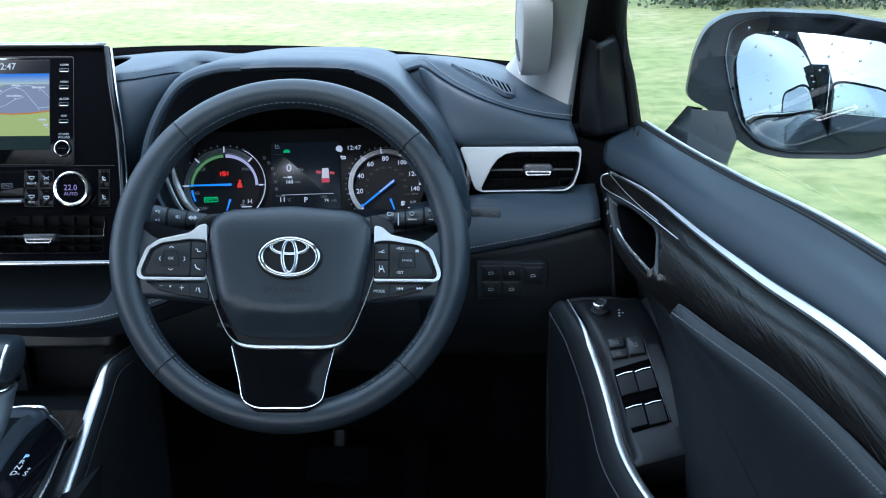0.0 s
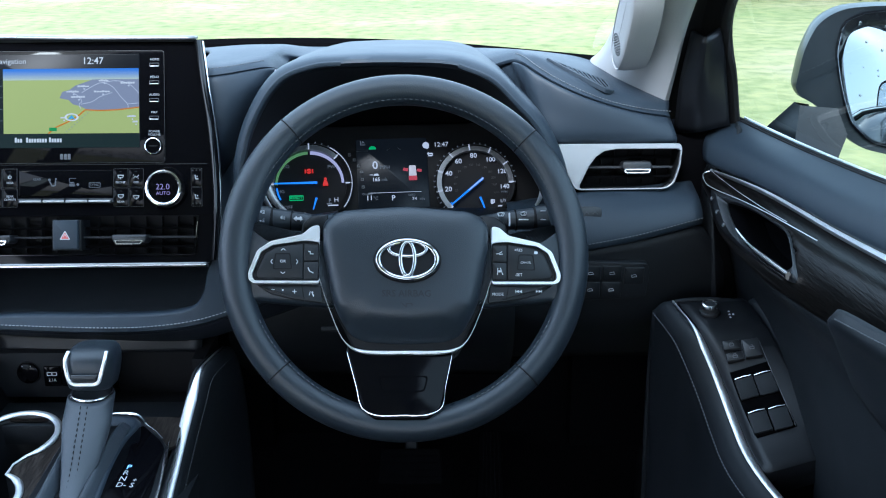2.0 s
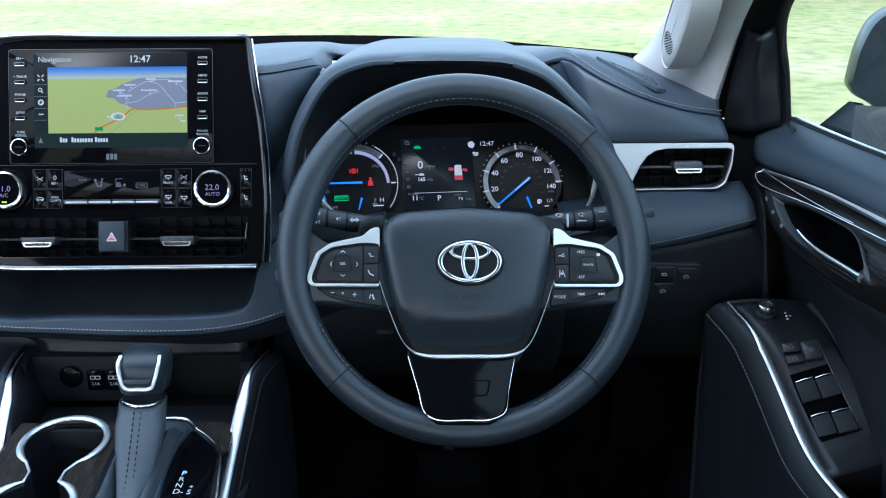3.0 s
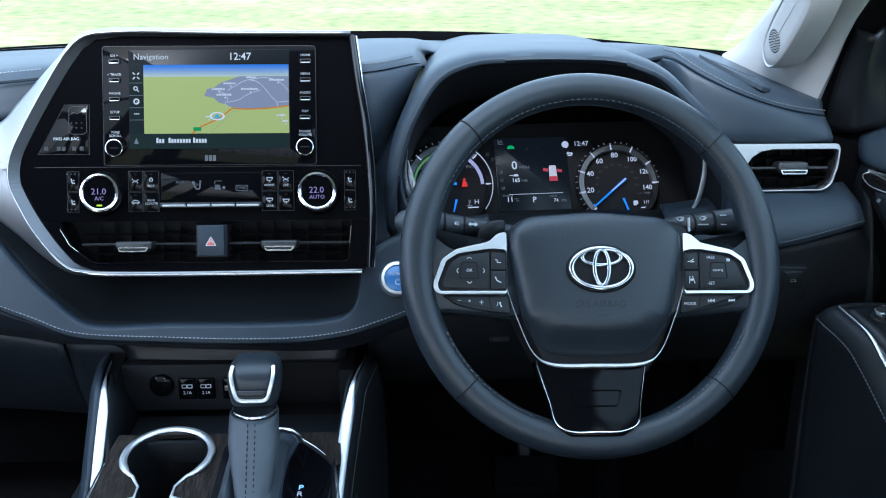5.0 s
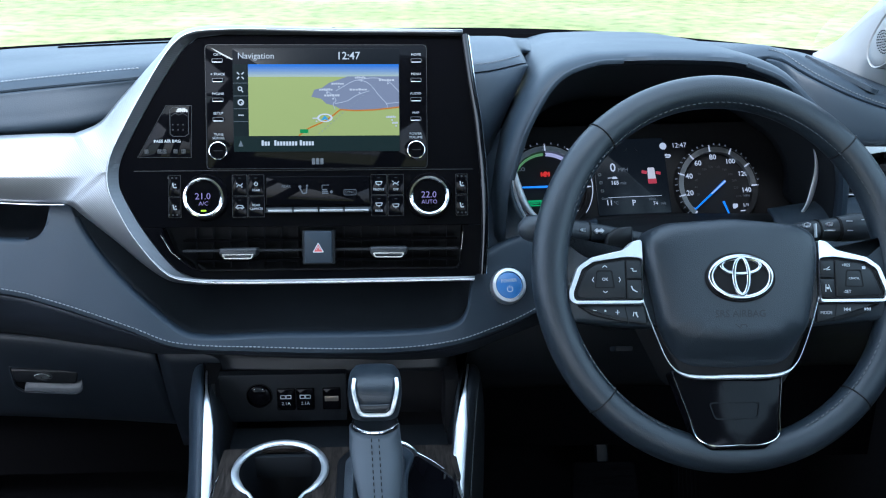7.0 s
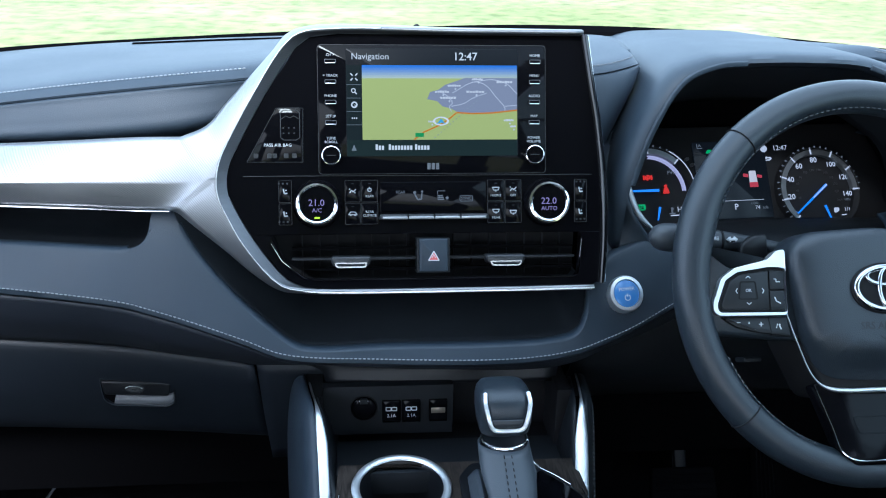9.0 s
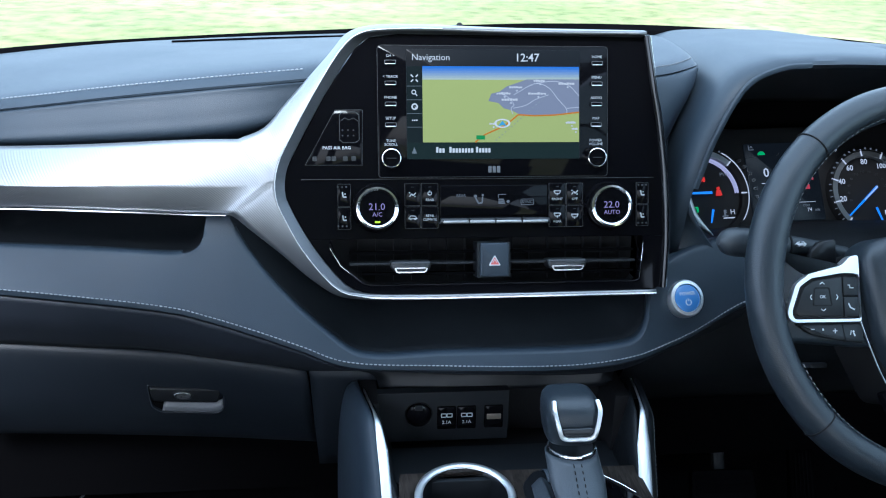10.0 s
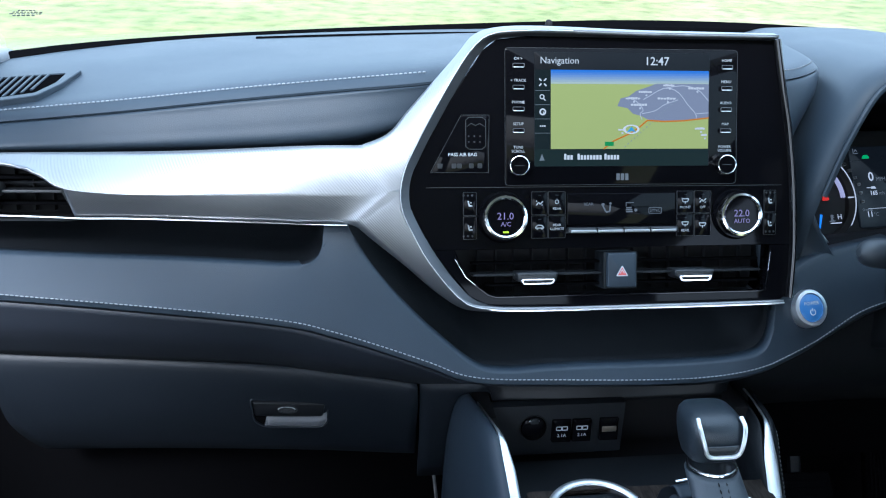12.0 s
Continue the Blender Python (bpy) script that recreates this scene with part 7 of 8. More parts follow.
def console_top():
    """The wood plate round the joined cup openings."""
    bm = bmesh.new()
    outer = rounded([(-0.1005, 0.60), (0.024, 0.60), (0.024, 0.905), (0.030, 0.924), (0.062, 0.931), (0.086, 0.928), (0.099, 0.914), (0.124, 0.887), (0.133, 0.874), (0.140, 0.880), (0.136, 0.9325), (-0.096, 0.9325), (-0.099, 0.885)], 0.003)
    loops = []
    for q in (outer, keyhole(CUP_R, 0.0170)):
        vs = [bm.verts.new((*v, 0.0)) for v in q]
        loops += [bm.edges.new((a, b)) for a, b in zip(vs, vs[1:] + vs[:1])]
    bmesh.ops.triangle_fill(bm, use_beauty=True, edges=loops, normal=(0, 0, 1))
    return moved(bm, TILT)


part("wood_top", console_top(), CONSOLE_WOOD, console, "dark open-grain wood top", smooth=False, thick=0.004)
for b in ((-0.135, 0.4, 0.42, -0.112, 1.05, 0.855), (0.134, 0.4, 0.42, 0.156, 1.05, 0.845), (-0.1115, 0.4, 0.42, 0.1335, 1.02, 0.72)):
    part("body_panel", box(*b, 0.004), DARK, console)
part("cubby_floor", box(-0.1115, 0.9335, 0.862, 0.1335, 1.018, 0.870, 0.001), DARK, console)
part("front_edge", box(-0.098, 0.926, 0.866, 0.1335, 0.932, 0.890, 0.001), DARK, console)
well = [Vector((*v, 0)) for v in keyhole(CUP_R, 0.0170)]
heart = Vector((CUP.x, 0.843, 0))
cup = part("cup_holder", moved(grid([[heart + (v - heart) * k + Vector((0, 0, z)) for v in well] for k, z in ((1.01, 0.001), (0.985, -0.006), (0.95, -0.080), (0.90, -0.090), (0.02, -0.091))], close_u=True), TILT), SATIN, console, "deep black joined cup holders", thick=0.002)
lip = [Vector((*v, 0.0)) for v in keyhole(CUP_R + 0.0012, 0.0178)]
front_lip, back_lip = lip[-2:] + lip[:63], lip[62:126]
for run, mat, wide in ((front_lip, SPOKE, 0.0040), (back_lip, SPOKE, 0.0040)):
    k = len(run) - 1
    ease = [min(1.0, 0.25 + 0.75 * min(i, k - i) / 7) for i in range(k + 1)]
    part("cup_ring", moved(sweep([v + Vector((0, 0, 0.0012)) for v in run], [wide * e for e in ease], [0.0022 * e for e in ease], 12), TILT), mat, cup, "bright chrome cup ring")
RAIL_L = [(-0.1290, 1.045, 0.932), (-0.1240, 1.010, 0.9365), (-0.1160, 0.965, 0.936), (-0.1135, 0.945, 0.922), (-0.1118, 0.925, 0.907), (-0.1105, 0.905, 0.890), (-0.1090, 0.885, 0.873), (-0.108, 0.860, 0.855), (-0.107, 0.82, 0.838), (-0.109, 0.60, 0.82)]
RAIL_R = [(0.1590, 1.040, 0.932), (0.1545, 1.005, 0.9365), (0.1488, 0.965, 0.9362), (0.1455, 0.945, 0.9195), (0.1425, 0.925, 0.903), (0.1395, 0.905, 0.886), (0.1370, 0.885, 0.870), (0.1350, 0.860, 0.853), (0.134, 0.82, 0.835), (0.136, 0.60, 0.82)]
for s, r in ((-1, RAIL_L), (1, RAIL_R)):
    out1 = [(p[0] + s * 0.010, p[1] + 0.003, p[2] - 0.003) for p in r]
    out2 = [(p[0] + s * 0.019, p[1] + 0.008, p[2] - 0.045) for p in r]
    out3 = [(p[0] + s * 0.022, p[1] + 0.010, p[2] - 0.30) for p in r]
    inn = [(p[0] - s * 0.005, p[1], p[2] - 0.003) for p in r]
    inn2 = [(-0.098 if s < 0 else 0.136, p[1], top_z(p[1]) - 0.006 if p[1] < 0.935 else 0.866) for p in r]
    # driver's flank and thread get darker colours for the unlit footwell's shade
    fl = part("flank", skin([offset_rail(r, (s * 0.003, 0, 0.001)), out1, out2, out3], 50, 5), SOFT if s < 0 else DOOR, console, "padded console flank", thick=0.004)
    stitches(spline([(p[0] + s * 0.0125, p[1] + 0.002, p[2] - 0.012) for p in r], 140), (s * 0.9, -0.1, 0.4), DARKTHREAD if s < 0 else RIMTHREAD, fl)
    part("side_rail", sweep(spline(r, 60), [0.0012 + 0.0052 * min(1, max(0, i - 10) / 9) for i in range(61)], [0.0010 + 0.0012 * min(1, max(0, i - 10) / 9) for i in range(61)], 12), SPOKE, console, "tapered satin silver side rail")
    part("inner_wall", skin([inn, inn2], 40, 2), DARK, console, thick=0.003)
part("inner_strip", sweep(spline([(-0.0955, 0.888, 0.8925), (-0.0975, 0.872, 0.8915), (-0.0985, 0.850, 0.8895), (-0.099, 0.80, 0.885)], 20), [0.0004 + 0.0010 * min(1, i / 8) for i in range(21)], 0.0010, 8), CHROME, console, "thin chrome strip beside the wood")

# cubby at the head of the console with its sockets
part("cubby", skin([[(-0.135, 1.040, 0.952), (0.0, 1.036, 0.952), (0.15, 1.036, 0.952)], [(-0.115, 1.038, 0.945), (0.0, 1.036, 0.945), (0.138, 1.034, 0.945)], [(-0.110, 1.034, 0.930), (0.0, 1.030, 0.930), (0.136, 1.030, 0.930)]], 16, 3), SATIN, console, thick=0.004)
part("socket_plate", merged(box(-0.115, 1.020, 0.876, 0.024, 1.032, 0.934, 0.002)), DARK, console)
part("cubby_back", box(0.020, 1.060, 0.86, 0.145, 1.070, 0.95, 0.001), RUBBER, console)
part("cubby_sides", merged(box(-0.13, 1.0, 0.855, -0.113, 1.05, 0.935, 0.002), box(0.131, 1.0, 0.855, 0.146, 1.07, 0.935, 0.002), box(-0.12, 0.995, 0.852, 0.14, 1.07, 0.862, 0.001)), RUBBER, console)
sk = thing("power_socket", "round capped twelve volt socket", "socket", Matrix.Translation((-0.0705, 1.020, 0.909)) @ Euler((radians(84), 0, 0)).to_matrix().to_4x4() @ Matrix.Scale(0.80, 4))
part("ring", turned([(0.0165, 0.0015), (0.0172, 0.0030), (0.0182, 0.0015), (0.0185, -0.003)], 32), RUBBER, sk)
part("cap", turned([(0, 0.006), (0.012, 0.006), (0.0155, 0.004), (0.017, 0.0), (0.0163, -0.004)], 32), GLOSS, sk)
part("cap_tab", box(-0.005, 0.008, 0.004, 0.005, 0.015, 0.008, 0.001), DARK, sk)
part("cap_mark", slab(ring_flat(0, 0, 0.0125, 0.0135, 60, 120, 8), 0.004, 0.0064, 0.0001), INK, sk, smooth=False)
for x, word in ((-0.0415, "2.1A"), (-0.0205, "2.1A"), (0.0080, "")):
    us = thing("usb_socket", "small black charging socket marked with white print" if word else "small media socket with metal contact", "socket", Matrix.Translation((x, 1.019, 0.905)) @ Euler((radians(84), 0, 0)).to_matrix().to_4x4(), group="charging sockets" if word else "")
    part("cover", slab(rect(-0.0098, -0.0125, 0.0098, 0.0125, 0.0015), -0.004, 0.003, 0.0008), GLOSS, us)
    if word:
        part("mark", merged(frame_slab(rect(-0.0060, 0.0010, 0.0, 0.0055, 0.001), rect(-0.0052, 0.0018, -0.0008, 0.0047, 0.0006), 0.002, 0.0034), frame_slab(rect(0.0, 0.0010, 0.0060, 0.0055, 0.001), rect(0.0008, 0.0018, 0.0052, 0.0047, 0.0006), 0.002, 0.0034)), INK, us, smooth=False)
        lettering(word, 0.0050, (0, -0.0045, 0.0032), INK, us)
    else:
        part("port", slab(rect(-0.0075, -0.0025, 0.0075, 0.0035, 0.0008), 0.002, 0.0034, 0.0003), material("port_metal", (0.35, 0.30, 0.24), 0.4, metal=0.8), us)

# ---- gear selector ----
selector = thing("gear_selector", "leather gear selector with silver U-shaped trim and a leather boot", "gear selector")
GATE = [(0.0190, 0.62), (0.147, 0.62), (0.147, 0.70), (0.1425, 0.800), (0.1375, 0.845), (0.1345, 0.872), (0.1240, 0.888), (0.0990, 0.915), (0.0850, 0.929), (0.0620, 0.932), (0.0320, 0.926), (0.0190, 0.908)]
gate = part("gate", moved(slab(rounded(GATE, 0.006), -0.006, 0.0030, 0.0012), TILT), SATIN, selector, "black gate plate")
part("gate_panel", moved(slab(rounded([(0.0925, 0.62), (0.140, 0.62), (0.140, 0.70), (0.1375, 0.800), (0.1335, 0.845), (0.1315, 0.870), (0.1225, 0.884), (0.0985, 0.910), (0.0880, 0.902), (0.0860, 0.845)], 0.003), 0.0, 0.0045, 0.0006), TILT), GLOSS, gate, "gloss black gear display")
part("gate_wall", moved(skin([[(0.0400, 0.928, 0.001), (0.0620, 0.930, 0.001), (0.0840, 0.927, 0.001), (0.0965, 0.913, 0.001), (0.0900, 0.880, 0.001), (0.0885, 0.840, 0.001), (0.0930, 0.78, 0.001)], [(0.0420, 0.922, 0.0075), (0.0620, 0.924, 0.0075), (0.0825, 0.921, 0.0075), (0.0915, 0.909, 0.0075), (0.0865, 0.880, 0.0075), (0.0850, 0.840, 0.0075), (0.0890, 0.78, 0.0075)], [(0.0440, 0.908, 0.004), (0.0620, 0.910, 0.004), (0.0775, 0.908, 0.004), (0.0825, 0.900, 0.004), (0.0790, 0.878, 0.004), (0.0780, 0.840, 0.004), (0.0800, 0.78, 0.004)]], 30, 5), TILT), SOFT, gate, "raised smooth surround of the boot", thick=0.002)
part("gate_rim", moved(merged(sweep(spline([(0.0480, 0.9320, 0.003), (0.0650, 0.9340, 0.0035), (0.0840, 0.9320, 0.0035), (0.0950, 0.9220, 0.003), (0.0990, 0.9150, 0.003)], 20), 0.0018, 0.0016, 8), sweep(spline([(0.0990, 0.9150, 0.003), (0.1120, 0.9030, 0.003), (0.1240, 0.8890, 0.003)], 10), 0.0007, 0.0008, 8)), TILT), CHROME, gate, "bright gate rim")
part("gate_strip", moved(sweep(spline([(0.1335, 0.8820, 0.003), (0.1350, 0.8680, 0.004), (0.1380, 0.845, 0.004), (0.1440, 0.798, 0.003), (0.1470, 0.74, 0.002)], 24), [0.0006 + 0.0012 * min(1, i / 6) for i in range(25)], 0.0014, 8), TILT), CHROME, gate, "chrome strip beside the gear display")
LEAN = Matrix.Rotation(math.atan(0.09), 4, "X") @ Matrix.Rotation(radians(-2), 4, "Z")
for i, ch in enumerate("PRND"):
    lettering(ch, 0.0100, (0.1046 - 0.0003 * i, 0.8358 - 0.0095 * i, top_z(0.8358 - 0.0095 * i) + 0.0048), glowing("lit_gear_blue", (0.25, 0.55, 1.0), 0.35) if i == 0 else INK, gate, turn=LEAN)
for ch, size, x, y in (("-", 0.010, 0.1090, 0.8070), ("S", 0.0100, 0.1160, 0.8065), ("+", 0.008, 0.1166, 0.8145)):
    lettering(ch, size, (x, y, top_z(y) + 0.0048), INK, gate, turn=LEAN)
# boot: a folded leather sleeve
rows = []
for k in range(17):
    t = k / 16
    cx, cy, cz = 0.0625 - 0.0055 * t, 0.782 + 0.102 * t ** 0.8, 0.887 + 0.062 * t ** 1.1
    rx, ry = 0.0090 + 0.0130 * min(1, t / 0.75) ** 0.9 + 0.0012 * math.sin(math.pi * t), 0.0110 + 0.0085 * min(1, t / 0.6)
    ring_ = []
    for j in range(48):
        a = 2 * math.pi * j / 48
        fold = 1 + 0.06 * (1 - t) * math.sin(5 * a + 2.2 * t + 0.6) + 0.035 * math.sin(3 * a + 5 * t)
        ring_.append((cx + rx * fold * math.cos(a), cy + ry * fold * math.sin(a), cz))
    rows.append(ring_)
boot = part("boot", grid(rows, close_u=True), BOOT, selector, "folded leather boot", thick=0.002)
for d in (-0.0035, 0.0035):
    stitches(spline([(0.0625 - 0.0055 * t + d, 0.782 + 0.102 * t ** 0.8 - (0.0110 + 0.0085 * min(1, t / 0.6)) * 1.05 - 0.0006, 0.887 + 0.062 * t ** 1.1) for t in [k / 10 for k in range(0, 11)]], 60), (0, -1, 0.3), RUBBER, boot, 0.0036, 0.0024)
for side_x, wide in ((0.036, 0.010), (0.078, 0.010)):
    part("boot_skirt", moved(skin([[(side_x - wide, y, 0.002) for y in (0.70, 0.80, 0.87, 0.905)], [(side_x, y, h) for y, h in ((0.70, 0.010), (0.80, 0.016), (0.87, 0.020), (0.905, 0.012))], [(side_x + wide, y, 0.002) for y in (0.70, 0.80, 0.87, 0.905)]], 16, 5), TILT), BOOT, boot, "draped leather side of the boot", thick=0.0015)
part("collar", sweep([(0.0570 + 0.0210 * math.cos(a), 0.885 + 0.019 * math.sin(a), 0.9515) for a in (2 * math.pi * i / 40 for i in range(40))], 0.0016, 0.0016, 8, closed=True), CHROME, selector, "chrome collar")
# knob: a rounded block leaning to the driver
KNOB = Matrix.Translation((0.0570, 0.8930, 0.9555)) @ Euler((radians(-8), 0, 0)).to_matrix().to_4x4()
krows = []
for z, w, d, y in ((0.000, 0.0195, 0.0165, 0.0), (0.003, 0.0225, 0.0200, 0.0), (0.012, 0.0245, 0.0235, 0.001), (0.026, 0.0258, 0.0262, 0.003), (0.036, 0.0255, 0.0268, 0.005), (0.043, 0.0240, 0.0250, 0.007), (0.048, 0.0205, 0.0205, 0.009), (0.0505, 0.0130, 0.0125, 0.010), (0.0510, 0.003, 0.003, 0.010), (0.0510, 0.0001, 0.0001, 0.010)):
    krows.append([(w * math.copysign(abs(math.cos(a)) ** 0.55, math.cos(a)), y + d * math.copysign(abs(math.sin(a)) ** 0.55, math.sin(a)), z * 0.86) for a in (2 * math.pi * j / 40 for j in range(40))])
kb = part("knob", grid(krows, close_u=True), LEATHER, selector, "leather-covered knob")
kb.matrix_basis = KNOB
U = [(-0.0205, -0.0125, 0.0475), (-0.0212, -0.0212, 0.0400), (-0.0180, -0.0266, 0.0240), (-0.0150, -0.0270, 0.0150), (-0.0115, -0.0268, 0.0125), (0.0, -0.0270, 0.0120), (0.0115, -0.0268, 0.0125), (0.0150, -0.0270, 0.0150), (0.0180, -0.0266, 0.0240), (0.0212, -0.0212, 0.0400), (0.0205, -0.0125, 0.0475)]
part("knob_trim", sweep(spline([(x * 0.96 + 0.0008, y, z * 0.86) for x, y, z in U], 48), 0.0021, 0.0015, 8, up=(0, -1, 0.3)), SPOKE, kb, "silver U-shaped trim")
part("release_button", skin([[(-0.0150, -0.0258, 0.0205), (0, -0.0268, 0.0205), (0.0150, -0.0258, 0.0205)], [(-0.0135, -0.0274, 0.0170), (0, -0.0280, 0.0168), (0.0135, -0.0274, 0.0170)], [(-0.0120, -0.0266, 0.0135), (0, -0.0270, 0.0132), (0.0120, -0.0266, 0.0135)]], 10, 3), PLASTIC, kb, "release button", thick=0.003)

# ---- pedals and mats ----
brake = thing("brake_pedal", "black rubber brake pedal in the driver's footwell", "pedal")
# both pedals' pads and ribs use near-black colours as the footwell's shade
part("pad", moved(slab(rounded([(-0.048, -0.026), (0.048, -0.026), (0.044, 0.026), (-0.044, 0.026)], 0.006), 0, 0.012, 0.003), basis((0.372, 1.235, 0.645), 35)), CARPET, brake)
part("ribs", moved(merged(*[slab(rect(-0.040, y - 0.002, 0.040, y + 0.002, 0.001), 0.010, 0.0145, 0.0008) for y in (-0.016, -0.006, 0.004, 0.014)]), basis((0.372, 1.235, 0.645), 35)), CARPET, brake)
part("arm", sweep([(0.372, 1.25, 0.66), (0.372, 1.29, 0.74), (0.372, 1.30, 0.84)], 0.006, 0.010, 8, up=(1, 0, 0)), DARK, brake)
gas = thing("accelerator_pedal", "long ribbed black accelerator pedal", "pedal")
gm = basis((0.490, 1.235, 0.635), 30)
part("pad", moved(slab(rounded([(-0.024, -0.075), (0.020, -0.075), (0.016, 0.075), (-0.016, 0.075)], 0.005), 0, 0.010, 0.003), gm), BLACK, gas)
for i in range(5):
    part("rib", moved(slab(bar(-0.015 + 0.0068 * i, -0.066, -0.010 + 0.0052 * i, 0.066, 0.0022), 0.008, 0.0125, 0.0006), gm), CARPET, gas)
part("arm", sweep([(0.490, 1.26, 0.70), (0.490, 1.32, 0.78)], 0.006, 0.008, 8, up=(1, 0, 0)), DARK, gas)
mat_ = thing("floor_mat", "black floor mat with a pale bound edge in the passenger footwell", "floor mat")
part("pile", box(-0.62, 0.70, 0.421, -0.18, 1.20, 0.430, 0.002), CARPET, mat_)
part("binding", sweep(spline([(-0.443, 1.300, 0.705), (-0.4491, 1.303, 0.6962), (-0.50, 1.335, 0.62), (-0.56, 1.352, 0.53), (-0.60, 1.352, 0.45)], 20), 0.0022, 0.0022, 6), THREAD, mat_, "bound mat edge")
part("binding", sweep([(-0.1423, 1.2, 0.7397), (-0.1396, 1.2, 0.7178), (-0.1361, 1.2, 0.6905), (-0.13, 1.19, 0.62)], 0.0022, 0.0022, 6), DARKTHREAD, mat_, "bound mat edge")

# ---- driver's door ----
door = thing("driver_door", "black trimmed driver's door with dark wood inlay", "car door")
SILL = [(0.781, 1.15, 1.183), (0.805, 1.0, 1.182), (0.825, 0.85, 1.187), (0.837, 0.65, 1.205), (0.838, 0.40, 1.222), (0.835, 0.05, 1.232), (0.83, -0.16, 1.235)]
SHOULDER = [(0.752, 1.15, 1.168), (0.790, 1.0, 1.176), (0.812, 0.85, 1.181), (0.826, 0.65, 1.198), (0.828, 0.40, 1.216), (0.826, 0.05, 1.226), (0.82, -0.16, 1.229)]
INLAY_TOP = [(0.748, 1.110, 1.125), (0.772, 0.987, 1.133), (0.793, 0.807, 1.139), (0.803, 0.660, 1.152), (0.808, 0.442, 1.181), (0.808, 0.10, 1.19), (0.805, -0.16, 1.19)]
INLAY_LOW = [(0.738, 1.088, 1.105), (0.7335, 1.02, 1.083), (0.736, 0.887, 1.081), (0.755, 0.733, 1.090), (0.775, 0.553, 1.118), (0.780, 0.20, 1.14), (0.778, -0.16, 1.14)]
part("upper_trim", skin([SILL, SHOULDER, [near(a, b, 0.35) + Vector((-0.010, 0, 0.004)) for a, b in zip(SHOULDER, INLAY_TOP)], [near(a, b, 0.75) + Vector((-0.011, 0, 0.003)) for a, b in zip(SHOULDER, INLAY_TOP)], offset_rail(INLAY_TOP, (-0.004, 0, 0.0085)), offset_rail(INLAY_TOP, (0.008, 0, 0.003)), offset_rail(INLAY_TOP, (0.020, 0, -0.012))], 60, 5), SOFT, door, "padded black window ledge", thick=0.004)
part("front_trim", skin([[(0.781, 1.15, 1.183), (0.762, 1.152, 1.168), (0.745, 1.150, 1.13), (0.740, 1.14, 1.08), (0.745, 1.13, 0.95), (0.76, 1.12, 0.75)], [(0.772, 1.10, 1.180), (0.760, 1.10, 1.15), (0.744, 1.10, 1.120), (0.742, 1.08, 1.08), (0.752, 1.06, 0.95), (0.77, 1.05, 0.75)]], 20, 2), DARK, door, thick=0.004)
HOLE = [(0.7425, 1.018, 1.1135), (0.752, 0.9734, 1.1197), (0.7605, 0.9159, 1.1224), (0.7639, 0.8763, 1.1226), (0.7602, 0.8481, 1.1172), (0.7543, 0.8301, 1.1061), (0.7491, 0.841, 1.0976), (0.7443, 0.8863, 1.0954), (0.7408, 0.94, 1.0962), (0.7407, 0.9884, 1.1036)]
RIM_OF_CUP = [(0.7374, 1.073, 1.1147), (0.7539, 0.9863, 1.1225), (0.7619, 0.9247, 1.124), (0.7662, 0.8713, 1.1242), (0.7568, 0.8209, 1.1093), (0.7528, 0.8013, 1.0983), (0.7467, 0.8418, 1.0932), (0.7397, 0.9034, 1.0896), (0.735, 0.965, 1.088), (0.735, 1.021, 1.0905), (0.736, 1.054, 1.105)]


def inside(y, z, ring):
    hit = False
    for a, b in zip(ring, ring[1:] + ring[:1]):
        if (a[2] > z) != (b[2] > z) and y < a[1] + (b[1] - a[1]) * (z - a[2]) / (b[2] - a[2]):
            hit = not hit
    return hit


bm = skin([INLAY_TOP, [near(a, b, 0.30) + Vector((-0.010, 0, 0.006)) for a, b in zip(INLAY_TOP, INLAY_LOW)], [near(a, b, 0.62) + Vector((-0.010, 0, 0.002)) for a, b in zip(INLAY_TOP, INLAY_LOW)], INLAY_LOW], 220, 8)
hole_y, hole_z = sum(p[1] for p in HOLE) / len(HOLE), sum(p[2] for p in HOLE) / len(HOLE)
CUT = [(p[0], hole_y + (p[1] - hole_y) * 1.10, hole_z + (p[2] - hole_z) * 1.22) for p in HOLE]
gone = [f for f in bm.faces if f.calc_center_median().y > 0.75 and inside(f.calc_center_median().y, f.calc_center_median().z, CUT)]
bmesh.ops.delete(bm, geom=gone, context="FACES")
part("wood_inlay", bm, WOOD, door, "glossy dark wood inlay", thick=0.004)
top_line, low_line = spline(INLAY_TOP, 80), spline(INLAY_LOW, 80)
ribbon_rows = [[], [], [], []]
for i, (a, b) in enumerate(zip(top_line, low_line)):
    w = 0.0012 + 0.0092 * min(1, i / 46)
    d = (b - a).normalized()
    for row, k, h in zip(ribbon_rows, (-0.50, -0.38, 0.45, 0.58), (0.003, 0.0055, 0.006, 0.000)):
        row.append(a + d * w * k + Vector((-0.55, 0, 0.83)) * h)
part("silver_strip", grid(ribbon_rows), SPOKE, door, "tapered satin silver strip along the inlay", thick=0.002)
lift = Vector((-0.006, 0, 0.005))
part("inlay_line", sweep(spline([Vector(p) + lift for p in ((0.7473, 1.0993, 1.1246), (0.7398, 1.0986, 1.122), (0.7372, 1.0772, 1.1163), (0.7407, 1.0481, 1.1166), (0.7533, 0.9823, 1.1217), (0.7626, 0.9286, 1.1247), (0.7702, 0.8755, 1.127), (0.7764, 0.8241, 1.1297))], 40), 0.0006, 0.0006, 6), SPOKE, door, "thin bright line round the handle")
